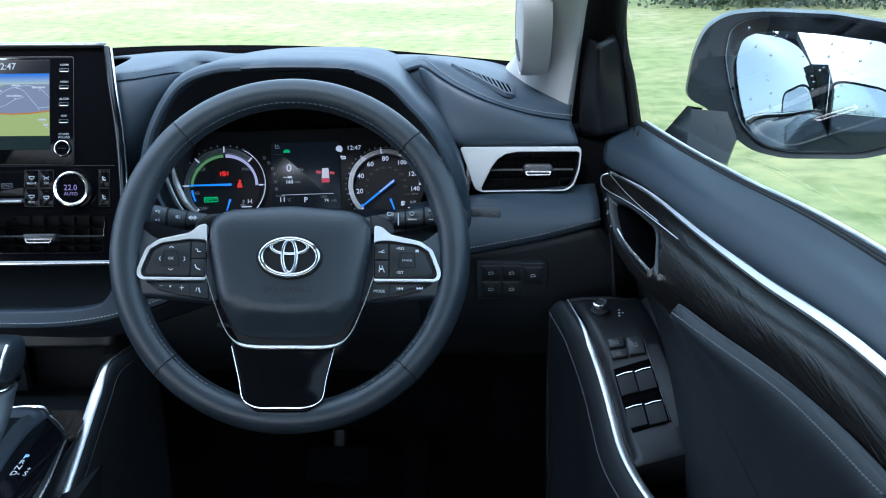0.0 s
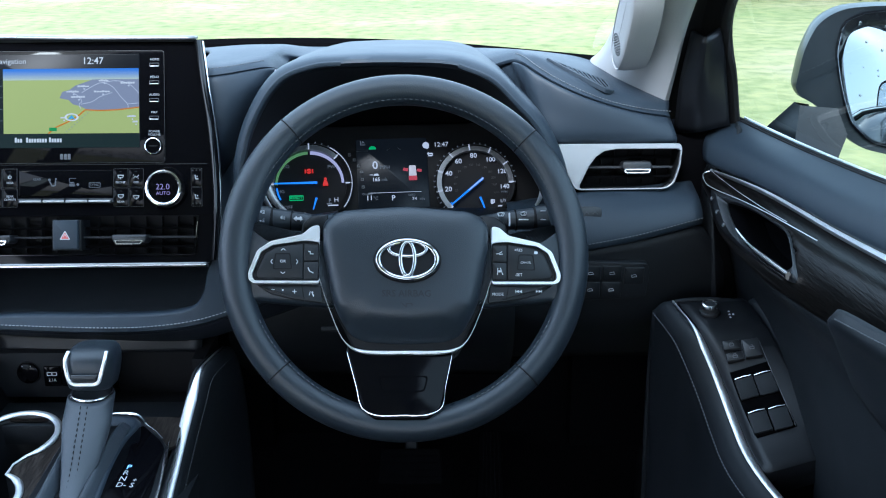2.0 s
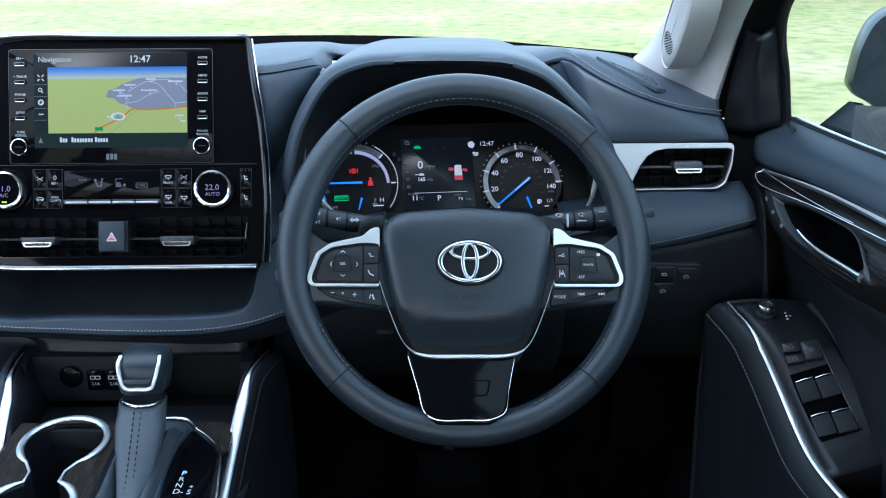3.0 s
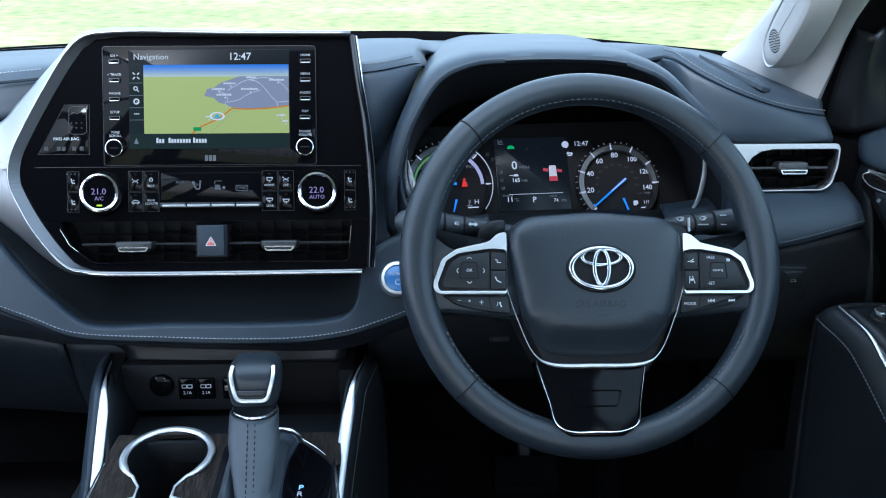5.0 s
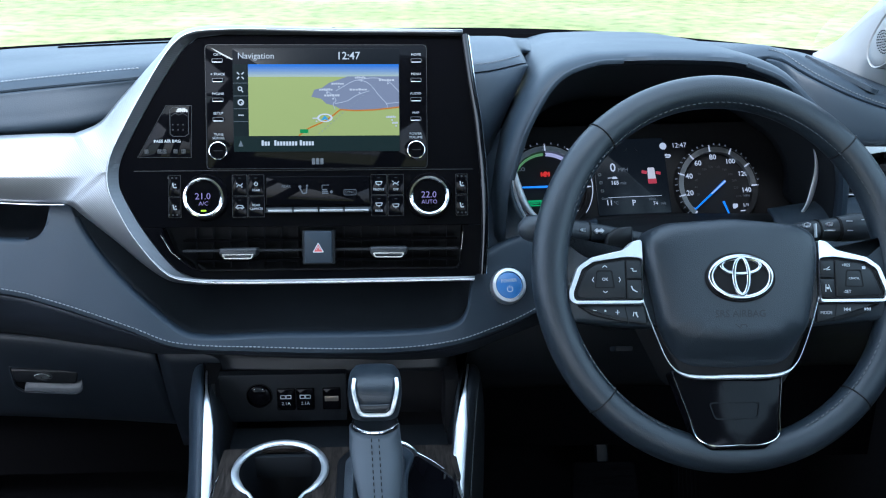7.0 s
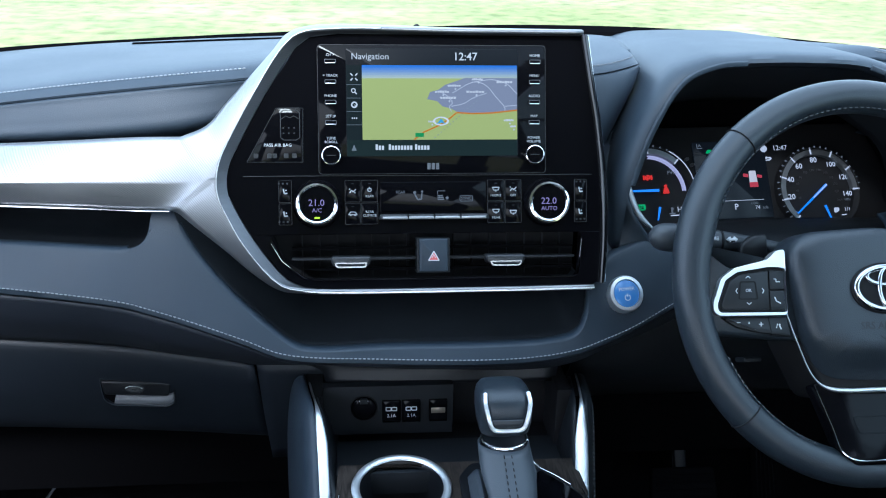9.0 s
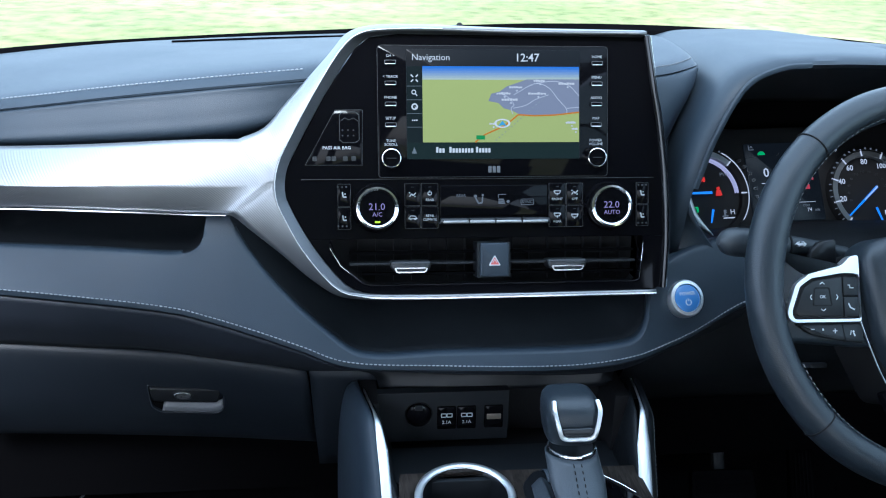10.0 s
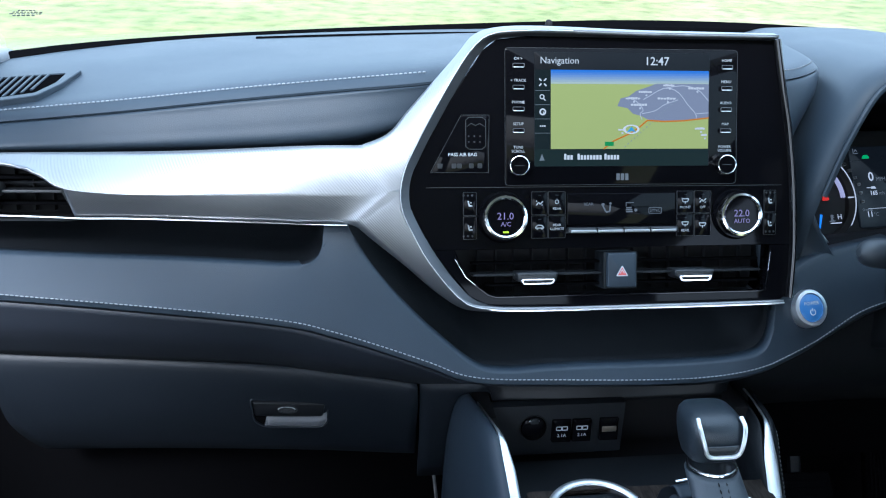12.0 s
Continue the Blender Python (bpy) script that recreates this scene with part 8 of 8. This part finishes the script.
part("inlay_line", sweep(spline([Vector(p) + lift for p in ((0.7487, 1.0947, 1.125), (0.7511, 1.0547, 1.125), (0.7555, 1.0059, 1.1248), (0.7637, 0.9353, 1.1258), (0.7699, 0.8895, 1.1274))], 30), 0.0004, 0.0004, 6), SPOKE, door, "thin bright line round the handle")
# inner handle in its cup
out_ring = [p + Vector((-0.002, 0, 0.001)) for p in spline(RIM_OF_CUP + RIM_OF_CUP[:1], 60)[:-1]]
in_ring = [p + Vector((-0.002, 0, 0.001)) for p in spline(HOLE + HOLE[:1], 60)[:-1]]
mid_ring = [near(a, b, 0.6) + Vector((-0.004, 0, 0.002)) for a, b in zip(out_ring, in_ring)]
HC = part("handle_bezel", grid([out_ring, mid_ring, in_ring], close_u=True), PLASTIC, door, "black bezel round the door handle", thick=0.003)
core_ = sum(in_ring, Vector()) / len(in_ring)
# near-black colour carries the shade inside the cup
part("handle_cup", grid([[core_ + (p - core_) * k + Vector((d, 0, -d * 0.4)) for p in in_ring] for k, d in ((1.01, 0.002), (0.95, 0.020), (0.75, 0.034), (0.02, 0.038))], close_u=True), BLACK, HC, "deep handle cup, its shade put in as near-black", thick=0.002)
lever = spline([(0.7324, 0.948, 1.1062), (0.7354, 0.928, 1.1012), (0.7384, 0.895, 1.0997), (0.7416, 0.858, 1.1007), (0.7444, 0.816, 1.1032)], 30)
handle = part("door_handle", sweep(lever, [0.0010 + 0.0018 * min(1, i / 20) for i in range(31)], [0.0010 + 0.0030 * min(1, i / 20) for i in range(31)], 12), BRIGHT, HC, "curved chrome door handle")
for x, y, z in ((0.7375, 1.050, 1.108), (0.7365, 1.022, 1.1005), (0.7365, 0.992, 1.0945)):
    part("seat_key", moved(slab(rect(-0.0022, -0.0032, 0.0022, 0.0032, 0.001), 0, 0.0010, 0.0003), Matrix.Translation((x - 0.0045, y, z + 0.002)) @ Euler((0, radians(-70), 0)).to_matrix().to_4x4()), DULL, HC, "small printed memory button")
LOWER = [(0.748, 1.09, 1.095), (0.765, 0.999, 1.05), (0.782, 0.887, 1.03), (0.785, 0.733, 1.03), (0.785, 0.553, 1.05), (0.785, 0.20, 1.06), (0.785, -0.16, 1.06)]
part("lower_trim", skin([offset_rail(INLAY_LOW, (0.002, 0, -0.002)), LOWER, [(0.785, p[1], 0.97) for p in LOWER], [(0.80, p[1], 0.75) for p in LOWER], [(0.82, p[1], 0.45) for p in LOWER]], 40, 5), DARK, door, "dark padded lower door trim", thick=0.004)
part("outer_skin", skin([offset_rail(SILL, (0.014, 0, -0.012)), [(0.90, p[1], 1.04) for p in SILL], [(0.95, p[1], 0.75) for p in SILL], [(0.90, p[1], 0.42) for p in SILL]], 20, 5), PAINT, door, "dark painted outer door skin", thick=0.004)
part("sill_cap", skin([offset_rail(SILL, (-0.002, 0, -0.003)), offset_rail(SILL, (0.004, 0, -0.003)), offset_rail(SILL, (0.010, 0, -0.010))], 50, 3), RUBBER, door, "black window slot cover", thick=0.003)
part("window_seal", sweep(spline(offset_rail(SILL, (0.003, 0, -0.001)), 50), 0.0030, 0.0030, 8), RUBBER, door)
part("outer_seal", sweep(spline(offset_rail(SILL, (0.0115, 0, -0.001)), 50), 0.0022, 0.0022, 8), SPOKE, door, "bright outer window seal")
glassd = part("window_pane", skin([offset_rail(SILL, (0.007, 0, -0.01)), [(0.765, 1.125, 1.255), (0.785, 1.0, 1.30), (0.795, 0.85, 1.36), (0.80, 0.65, 1.40), (0.80, 0.4, 1.44), (0.80, 0.1, 1.46), (0.80, -0.16, 1.46)],
                               [(0.748, 1.110, 1.305), (0.738, 0.98, 1.385), (0.732, 0.82, 1.47), (0.735, 0.62, 1.57), (0.745, 0.4, 1.64), (0.75, 0.1, 1.66), (0.75, -0.16, 1.66)]], 30, 6), TINTED, door, "lightly tinted door window")
glassd.visible_shadow = False
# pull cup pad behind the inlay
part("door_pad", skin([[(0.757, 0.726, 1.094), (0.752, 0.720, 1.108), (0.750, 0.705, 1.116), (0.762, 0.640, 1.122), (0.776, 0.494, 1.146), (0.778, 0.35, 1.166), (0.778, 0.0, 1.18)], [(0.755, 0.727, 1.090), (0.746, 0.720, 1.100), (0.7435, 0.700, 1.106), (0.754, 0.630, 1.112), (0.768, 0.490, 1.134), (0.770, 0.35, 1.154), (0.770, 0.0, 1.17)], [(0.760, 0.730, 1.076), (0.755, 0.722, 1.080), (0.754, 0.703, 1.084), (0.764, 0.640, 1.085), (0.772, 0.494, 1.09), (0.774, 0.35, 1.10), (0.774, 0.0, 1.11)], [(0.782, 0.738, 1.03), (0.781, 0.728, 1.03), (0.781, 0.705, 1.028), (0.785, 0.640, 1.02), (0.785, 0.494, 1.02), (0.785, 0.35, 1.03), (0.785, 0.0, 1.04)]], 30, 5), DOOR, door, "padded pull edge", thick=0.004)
stitches(spline([(0.7435, 0.698, 1.1105), (0.7570, 0.632, 1.1165), (0.7710, 0.492, 1.1400), (0.773, 0.35, 1.1600)], 80), (-1, 0, 0.4), DARKTHREAD, door)
# armrest with window switches
ARM_C = [(0.686, 1.010, 0.9985), (0.6997, 0.955, 0.987), (0.7065, 0.936, 0.9726), (0.7141, 0.915, 0.9535), (0.7193, 0.893, 0.937), (0.7231, 0.867, 0.922), (0.7262, 0.835, 0.910), (0.7307, 0.806, 0.9035), (0.7425, 0.762, 0.896), (0.765, 0.70, 0.888), (0.79, 0.60, 0.88)]
PLATE_R = [(0.768, 1.010, 1.003), (0.774, 0.965, 0.997), (0.779, 0.933, 0.986), (0.786, 0.905, 0.971), (0.792, 0.874, 0.955), (0.797, 0.845, 0.939), (0.801, 0.812, 0.922)]
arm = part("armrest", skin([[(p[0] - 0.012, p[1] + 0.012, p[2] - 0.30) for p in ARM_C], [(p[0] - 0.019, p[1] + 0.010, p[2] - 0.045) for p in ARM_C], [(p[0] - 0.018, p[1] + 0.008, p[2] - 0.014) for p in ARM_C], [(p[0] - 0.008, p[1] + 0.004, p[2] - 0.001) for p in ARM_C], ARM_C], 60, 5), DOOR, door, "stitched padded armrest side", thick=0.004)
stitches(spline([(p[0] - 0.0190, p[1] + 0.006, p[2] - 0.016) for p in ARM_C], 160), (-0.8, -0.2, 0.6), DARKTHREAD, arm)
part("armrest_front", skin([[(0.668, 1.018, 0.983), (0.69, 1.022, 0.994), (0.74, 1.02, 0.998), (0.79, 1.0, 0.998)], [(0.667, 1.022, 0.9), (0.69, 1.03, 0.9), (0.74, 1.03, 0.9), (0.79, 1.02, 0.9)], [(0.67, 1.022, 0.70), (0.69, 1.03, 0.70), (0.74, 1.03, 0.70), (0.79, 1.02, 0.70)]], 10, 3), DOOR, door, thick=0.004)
part("arm_strip", sweep(spline(offset_rail(ARM_C, (0.001, 0, 0.001)), 70), [0.0010 + 0.0034 * min(1, max(0, i - 5) / 8) for i in range(71)], 0.0016, 10), SPOKE, arm, "satin silver strip")


def plate_z(x, y):
    """Height of the switch plate, which falls rearwards and rolls inwards."""
    lo = [(p[1], p[0], p[2]) for p in ARM_C[::-1]]
    hi = [(p[1], p[0], p[2]) for p in PLATE_R[::-1]]
    xl, zl, xr, zr = along(lo, y), along(lo, y, 2), along(hi, y), along(hi, y, 2)
    return zl + (zr - zl) * (x - xl) / (xr - xl)


def on_plate(x, y, h=0.0):
    """A frame on the switch plate, x across it and y forwards."""
    e = 0.008
    gx, gy = (plate_z(x + e, y) - plate_z(x - e, y)) / (2 * e), (plate_z(x, y + e) - plate_z(x, y - e)) / (2 * e)
    m = laid((x, y, plate_z(x, y)), (-gx, -gy, 1.0), (1.0, -0.10, gx))
    return m @ Matrix.Translation((0, 0, h))


left_row = [Vector(p) for p in spline(ARM_C[:8], 40)]
right_row = [Vector(p) for p in spline(PLATE_R, 40)]
plate_rows = [[a.lerp(b, k) for a, b in zip(left_row, right_row)] for k in (0.07, 0.25, 0.5, 0.75, 0.97)]
plate_rows.append([b + Vector((0.003, 0, -0.003)) for b in right_row])
plate_rows.append([b + Vector((0.004, 0, -0.020)) for b in right_row])
for row in plate_rows:
    end = row[-1]
    row += [end + Vector((0.0, -0.004, -0.004)), end + Vector((0.0, -0.006, -0.030))]
plate = part("switch_plate", grid(plate_rows), SATIN, door, "satin black window switch plate", thick=0.003)
part("plate_ledge", skin([[(p[0] + 0.004, p[1], p[2] - 0.004) for p in PLATE_R], [(p[0] + 0.014, p[1], p[2] + 0.004) for p in PLATE_R], [(p[0] + 0.016, p[1], p[2] + 0.050) for p in PLATE_R]], 24, 4), DOOR, door, "curved inner wall beside the switch plate", thick=0.003)
# pocket's shade is put into its near-black colour
part("pull_pocket", skin([[(0.735, 0.800, 0.890), (0.770, 0.806, 0.900), (0.802, 0.810, 0.915)], [(0.740, 0.796, 0.84), (0.775, 0.800, 0.84), (0.805, 0.802, 0.84)], [(0.760, 0.70, 0.82), (0.785, 0.70, 0.82), (0.808, 0.70, 0.82)], [(0.775, 0.58, 0.85), (0.79, 0.58, 0.85), (0.808, 0.58, 0.86)]], 12, 4), BLACK, door, "deep pull pocket, its shade put in as near-black", thick=0.003)
part("mirror_knob", turned([(0, 0.012), (0.006, 0.012), (0.0075, 0.0105), (0.0085, 0.004), (0.011, 0.0035), (0.0115, -0.002)], 32), PLASTIC, plate, "round mirror knob with chrome ring").matrix_basis = on_plate(0.7227, 0.9838, 0.001)
part("knob_ring", turned([(0.0070, 0.0112), (0.0072, 0.0128), (0.0088, 0.0122), (0.0091, 0.0088)], 32), CHROME, plate).matrix_basis = on_plate(0.7227, 0.9838, 0.001)
part("knob_marks", merged(*[slab(disc(0.0, y, 0.0012, 6), 0, 0.0008, 0.0002) for y in (-0.006, 0.0, 0.006)], slab(disc(0.004, 0, 0.0012, 6), 0, 0.0008, 0.0002)), INK, plate, smooth=False).matrix_basis = on_plate(0.7430, 0.9770, 0.0008)
# near-black sheet laid on the plate as shade of the gaps round the switches
part("switch_well", grid([[(x + (0.892 - y) * 0.17, y, plate_z(x + (0.892 - y) * 0.17, y) + 0.0012) for x in (0.7325, 0.742, 0.752, 0.762, 0.7715)] for y in (0.9120, 0.900, 0.888, 0.876, 0.864, 0.852, 0.8420)]), BLACK, plate, thick=0.001)
part("well_edge", sweep([on_plate(x, y, 0.002) @ Vector((0, 0, 0)) for x, y in ((0.7640, 0.9345), (0.7705, 0.898), (0.7755, 0.868), (0.7790, 0.8425))], 0.0005, 0.0006, 6), DULL, plate, "thin grey edge of the switch well")
for x, y, w, d, sign in ((0.7350, 0.9345, 0.0176, 0.0110, 1), (0.7370, 0.9240, 0.0176, 0.0090, 1), (0.7553, 0.9280, 0.0178, 0.0215, 2)):
    k = part("lock_key", slab(rect(-w / 2, -d / 2, w / 2, d / 2, 0.0012), -0.003, 0.0040, 0.0008), PLASTIC, plate)
    k.matrix_basis = on_plate(x, y, 0.0008)
    part("key_mark", merged(frame_slab(rect(-0.0026, -0.0022, 0.0026, 0.0012, 0.0006), rect(-0.0018, -0.0014, 0.0018, 0.0004, 0.0004), 0.003, 0.0044), *[slab(q, 0.003, 0.0044, 0.0001) for q in ribbon([(-0.0016, 0.0012), (-0.0010, 0.0028), (0.0010, 0.0028), (0.0016, 0.0012)], 0.0005)]), DULL, k)
for y, xs in ((0.8930, (0.7430, 0.7620)), (0.8555, (0.7480, 0.7672))):
    for n, x in enumerate(xs):
        k = part("window_switch", moved(box(-0.0094, -0.0110, -0.002, 0.0094, 0.0110, 0.0034, 0.0008), Euler((radians(9), 0, 0)).to_matrix().to_4x4()), DARK, plate, "window lift switch")
        k.matrix_basis = on_plate(x, y - 0.0025 * n, 0.0025)
        part("switch_edge", sweep([(-0.0086, 0.0112, 0.0056), (0.0, 0.0117, 0.0062), (0.0086, 0.0112, 0.0058)], 0.0006, 0.0006, 6), CHROME, k, "bright switch edge")

# ---- door mirror ----
mirror = thing("door_mirror", "dark grey door mirror wet with raindrops", "door mirror", Matrix.Translation((0.0280, -0.0032, 0.0735)) @ Matrix.Scale(0.95, 4) @ Matrix.Translation((0.888, 1.135, 1.23)) @ Matrix.Rotation(radians(-12), 4, "Z") @ Matrix.Translation((-0.888, -1.135, -1.23)))
hs = Matrix.Translation((0, 1.135, 0)) @ Matrix.Rotation(radians(90), 4, "X")
MIR = [(0.842, 1.262), (0.855, 1.296), (0.880, 1.312), (0.92, 1.316), (1.00, 1.313), (1.08, 1.300), (1.11, 1.28), (1.115, 1.20), (1.10, 1.155), (1.05, 1.141), (0.96, 1.138), (0.920, 1.146), (0.885, 1.172), (0.866, 1.197), (0.836, 1.210)]
MIR_IN = [(0.882, 1.262), (0.886, 1.294), (0.908, 1.3055), (0.94, 1.308), (1.00, 1.3055), (1.07, 1.2935), (1.094, 1.27), (1.097, 1.205), (1.085, 1.165), (1.045, 1.152), (0.965, 1.149), (0.932, 1.156), (0.908, 1.178), (0.897, 1.205), (0.888, 1.235)]
mc = Vector((0.985, 1.23))
outl, innl = rounded(MIR, 0.014, 4), rounded(MIR_IN, 0.010, 4)
def shells(rows):
    return grid([[((mc + (p - mc) * k).x, (mc + (p - mc) * k).y, z) for p in q] for q, k, z in rows], close_u=True)


housing = part("housing", moved(shells(((innl, 1.035, 0.000), (outl, 0.985, 0.002), (outl, 1.0, -0.010), (outl, 0.995, -0.040), (outl, 0.93, -0.085), (outl, 0.75, -0.120), (outl, 0.35, -0.138), (outl, 0.02, -0.142))), hs), material("mirror_shell", (0.012, 0.015, 0.019), 0.3, spec=0.35, tone=0.15, tone_scale=30), mirror, "dark blue-grey mirror housing")
part("rim", moved(shells(((innl, 1.0, -0.030), (innl, 1.0, 0.000), (innl, 1.012, 0.004), (innl, 1.030, 0.004), (innl, 1.040, -0.004))), hs), GLOSS, mirror, "gloss black rim round the glass")
part("glass", moved(slab([(p - mc) * 1.03 for p in innl], -0.003, 0.0, 0.0005), hs @ Matrix.Translation((*mc, -0.014)) @ Euler((radians(-10.6), radians(-3), 0)).to_matrix().to_4x4()), material("mirror_glass", (0.40, 0.44, 0.47), 0.01, metal=1.0), mirror, "wet mirror glass")
rnd = random.Random(11)
drops = []
for _ in range(70):
    x, y, r = rnd.uniform(0.90, 1.085), rnd.uniform(1.165, 1.295), rnd.uniform(0.0006, 0.0017)
    drops.append(moved(turned([(0, r * 0.7), (r * 0.6, r * 0.55), (r, 0.0)], 8), Matrix.Translation((x, y, -0.0135 + (x - mc.x) * 0.052 - (y - mc.y) * 0.162))))
part("raindrops", moved(merged(*drops), hs), CHROME, mirror, "small raindrops", kind="stuff")
foot = bmesh.new()
FOOT_CORNERS = ((0.8300, 1.0933, 1.2124), (0.8131, 1.1400, 1.1706), (0.8322, 1.0800, 1.2109), (0.8257, 1.0650, 1.1629), (0.8705, 1.0678, 1.2096), (0.8803, 1.0550, 1.1819), (0.8694, 1.0480, 1.1526))
FOOT = [foot.verts.new(p) for p in FOOT_CORNERS]
for f in ((0, 1, 3, 2), (2, 3, 6, 5, 4)):
    foot.faces.new([FOOT[i] for i in f])
bmesh.ops.recalc_face_normals(foot, faces=foot.faces)
part("foot", moved(foot, mirror.matrix_basis.inverted()), material("mirror_foot", (0.011, 0.014, 0.019), 0.3, spec=0.4, tone=0.1, tone_scale=30), mirror, "angular dark mirror foot", thick=0.02, smooth=False)
sail = part("sail_panel", skin([[(0.712, 1.175, 1.160), (0.710, 1.150, 1.230), (0.713, 1.125, 1.29)], [(0.735, 1.136, 1.168), (0.729, 1.120, 1.225), (0.7244, 1.100, 1.285)], [(0.752, 1.130, 1.174), (0.745, 1.123, 1.230), (0.738, 1.113, 1.290)], [(0.768, 1.127, 1.178), (0.760, 1.128, 1.235), (0.751, 1.128, 1.295)]], 12, 4), SATIN, door, "black corner panel at the window", thick=0.004)
part("window_channel", sweep(spline([(0.778, 1.142, 1.176), (0.766, 1.134, 1.240), (0.752, 1.122, 1.298), (0.735, 0.95, 1.40), (0.722, 0.70, 1.53)], 30), 0.0075, 0.006, 8), RUBBER, door, "black rubber window channel")
part("corner_filler", skin([[(0.700, 1.19, 1.165), (0.745, 1.165, 1.172), (0.788, 1.155, 1.182)], [(0.698, 1.165, 1.13), (0.742, 1.140, 1.150), (0.776, 1.140, 1.180)], [(0.70, 1.16, 1.05), (0.738, 1.130, 1.06), (0.76, 1.13, 1.06)]], 10, 4), BLACK, door, thick=0.004)

# ---- open rear doors ----
def rear_door(side):
    """A rear door standing open; side: 1 the driver's, -1 the passenger's. Built about its hinge line."""
    d = thing("rear_door", "dark painted rear door standing open with a tinted window", "car door", Matrix.Translation((0.885 * side, -0.20, 0.0)) @ Matrix.Rotation(radians(62 * side), 4, "Z"), group="open rear doors")
    RD = [-0.02, -0.30, -0.60, -0.88]
    part("skin", skin([[(0.0, y, 1.215) for y in RD], [(0.035 * side, y, 1.05) for y in RD], [(0.045 * side, y, 0.75) for y in RD], [(0.0, y, 0.46) for y in RD]], 12, 5), PAINT, d, thick=0.005)
    part("inner_trim", skin([[(-0.060 * side, y, 1.205) for y in RD], [(-0.075 * side, y, 1.05) for y in RD], [(-0.080 * side, y, 0.75) for y in RD], [(-0.060 * side, y, 0.46) for y in RD]], 12, 5), DARK, d, "dark inner trim", thick=0.005)
    part("sill", box(min(0.0, -0.06 * side), -0.88, 1.200, max(0.0, -0.06 * side), -0.02, 1.218, 0.003), RUBBER, d)
    part("window_frame", merged(sweep(spline([(0.0, -0.02, 1.21), (-0.045 * side, -0.03, 1.42), (-0.09 * side, -0.10, 1.60), (-0.095 * side, -0.45, 1.63), (-0.085 * side, -0.72, 1.58), (-0.03 * side, -0.88, 1.30), (0.0, -0.88, 1.21)], 60), 0.014, 0.018, 8)), RUBBER, d, "black window frame")
    part("window_pane", skin([[(0.0, -0.03, 1.21), (0.0, -0.45, 1.21), (0.0, -0.86, 1.21)], [(-0.045 * side, -0.04, 1.42), (-0.05 * side, -0.45, 1.42), (-0.05 * side, -0.80, 1.42)], [(-0.09 * side, -0.12, 1.60), (-0.095 * side, -0.45, 1.62), (-0.085 * side, -0.70, 1.58)]], 10, 4), TINTED, d, "tinted window").visible_shadow = False
    part("sill_line", sweep([(0.004 * side, y, 1.220) for y in RD], 0.004, 0.005, 8), CHROME, d, "bright line below the window")
    return d


for side in (1, -1):
    rear_door(side)
b_cover = thing("pillar_cover", "gloss black cover on the middle roof pillar", "pillar cover")
part("cover", box(0.864, -0.30, 1.20, 0.874, -0.165, 1.68, 0.002), GLOSS, b_cover)

# ---- small things by the windscreen ----
slot = thing("windscreen_outlet", "narrow black windscreen outlet in the dashboard top", "air outlet")
# raised near-black strip; the open slit's shade is its colour
part("slot", sweep(spline([(-0.345, 1.352, 1.2345), (-0.25, 1.346, 1.2398), (-0.15, 1.342, 1.2440), (0.0, 1.345, 1.2470)], 24), 0.0035, 0.0012, 8), BLACK, slot)
sensor = thing("light_sensor", "small black domed light sensor by the windscreen base", "sensor", Matrix.Translation((0.004, 1.372, 1.240)))
part("dome", turned([(0.0045, 0.0), (0.0045, 0.012), (0.0038, 0.0155), (0.002, 0.0172), (0, 0.0176)], 16), RUBBER, sensor)
part("base", turned([(0.0, 0.003), (0.009, 0.003), (0.010, 0.0)], 20), RUBBER, sensor)
rnd = random.Random(5)
bars = []
for row, (x0, x1) in enumerate(((0.004, 0.026), (0.0, 0.030), (0.002, 0.028), (0.006, 0.022))):
    x = x0
    while x < x1:
        w = rnd.uniform(0.0015, 0.004)
        bars.append(slab(rect(x, -row * 0.0042, x + w, -row * 0.0042 + 0.0020, 0.0003), 0.0, 0.0004, 0.0001))
        x += w + 0.0012
pr = part("print", merged(*bars), DULL, windscreen, "small dark rows of glass marking", smooth=False)
pr.matrix_basis = laid((-0.585, 1.2505, 1.2735), (0.23, -0.48, -0.85), (0.028, 0.018, -0.0023)) @ Matrix.Diagonal((1, -1, 1, 1)) @ Matrix.Translation((0, 0, 0.001))
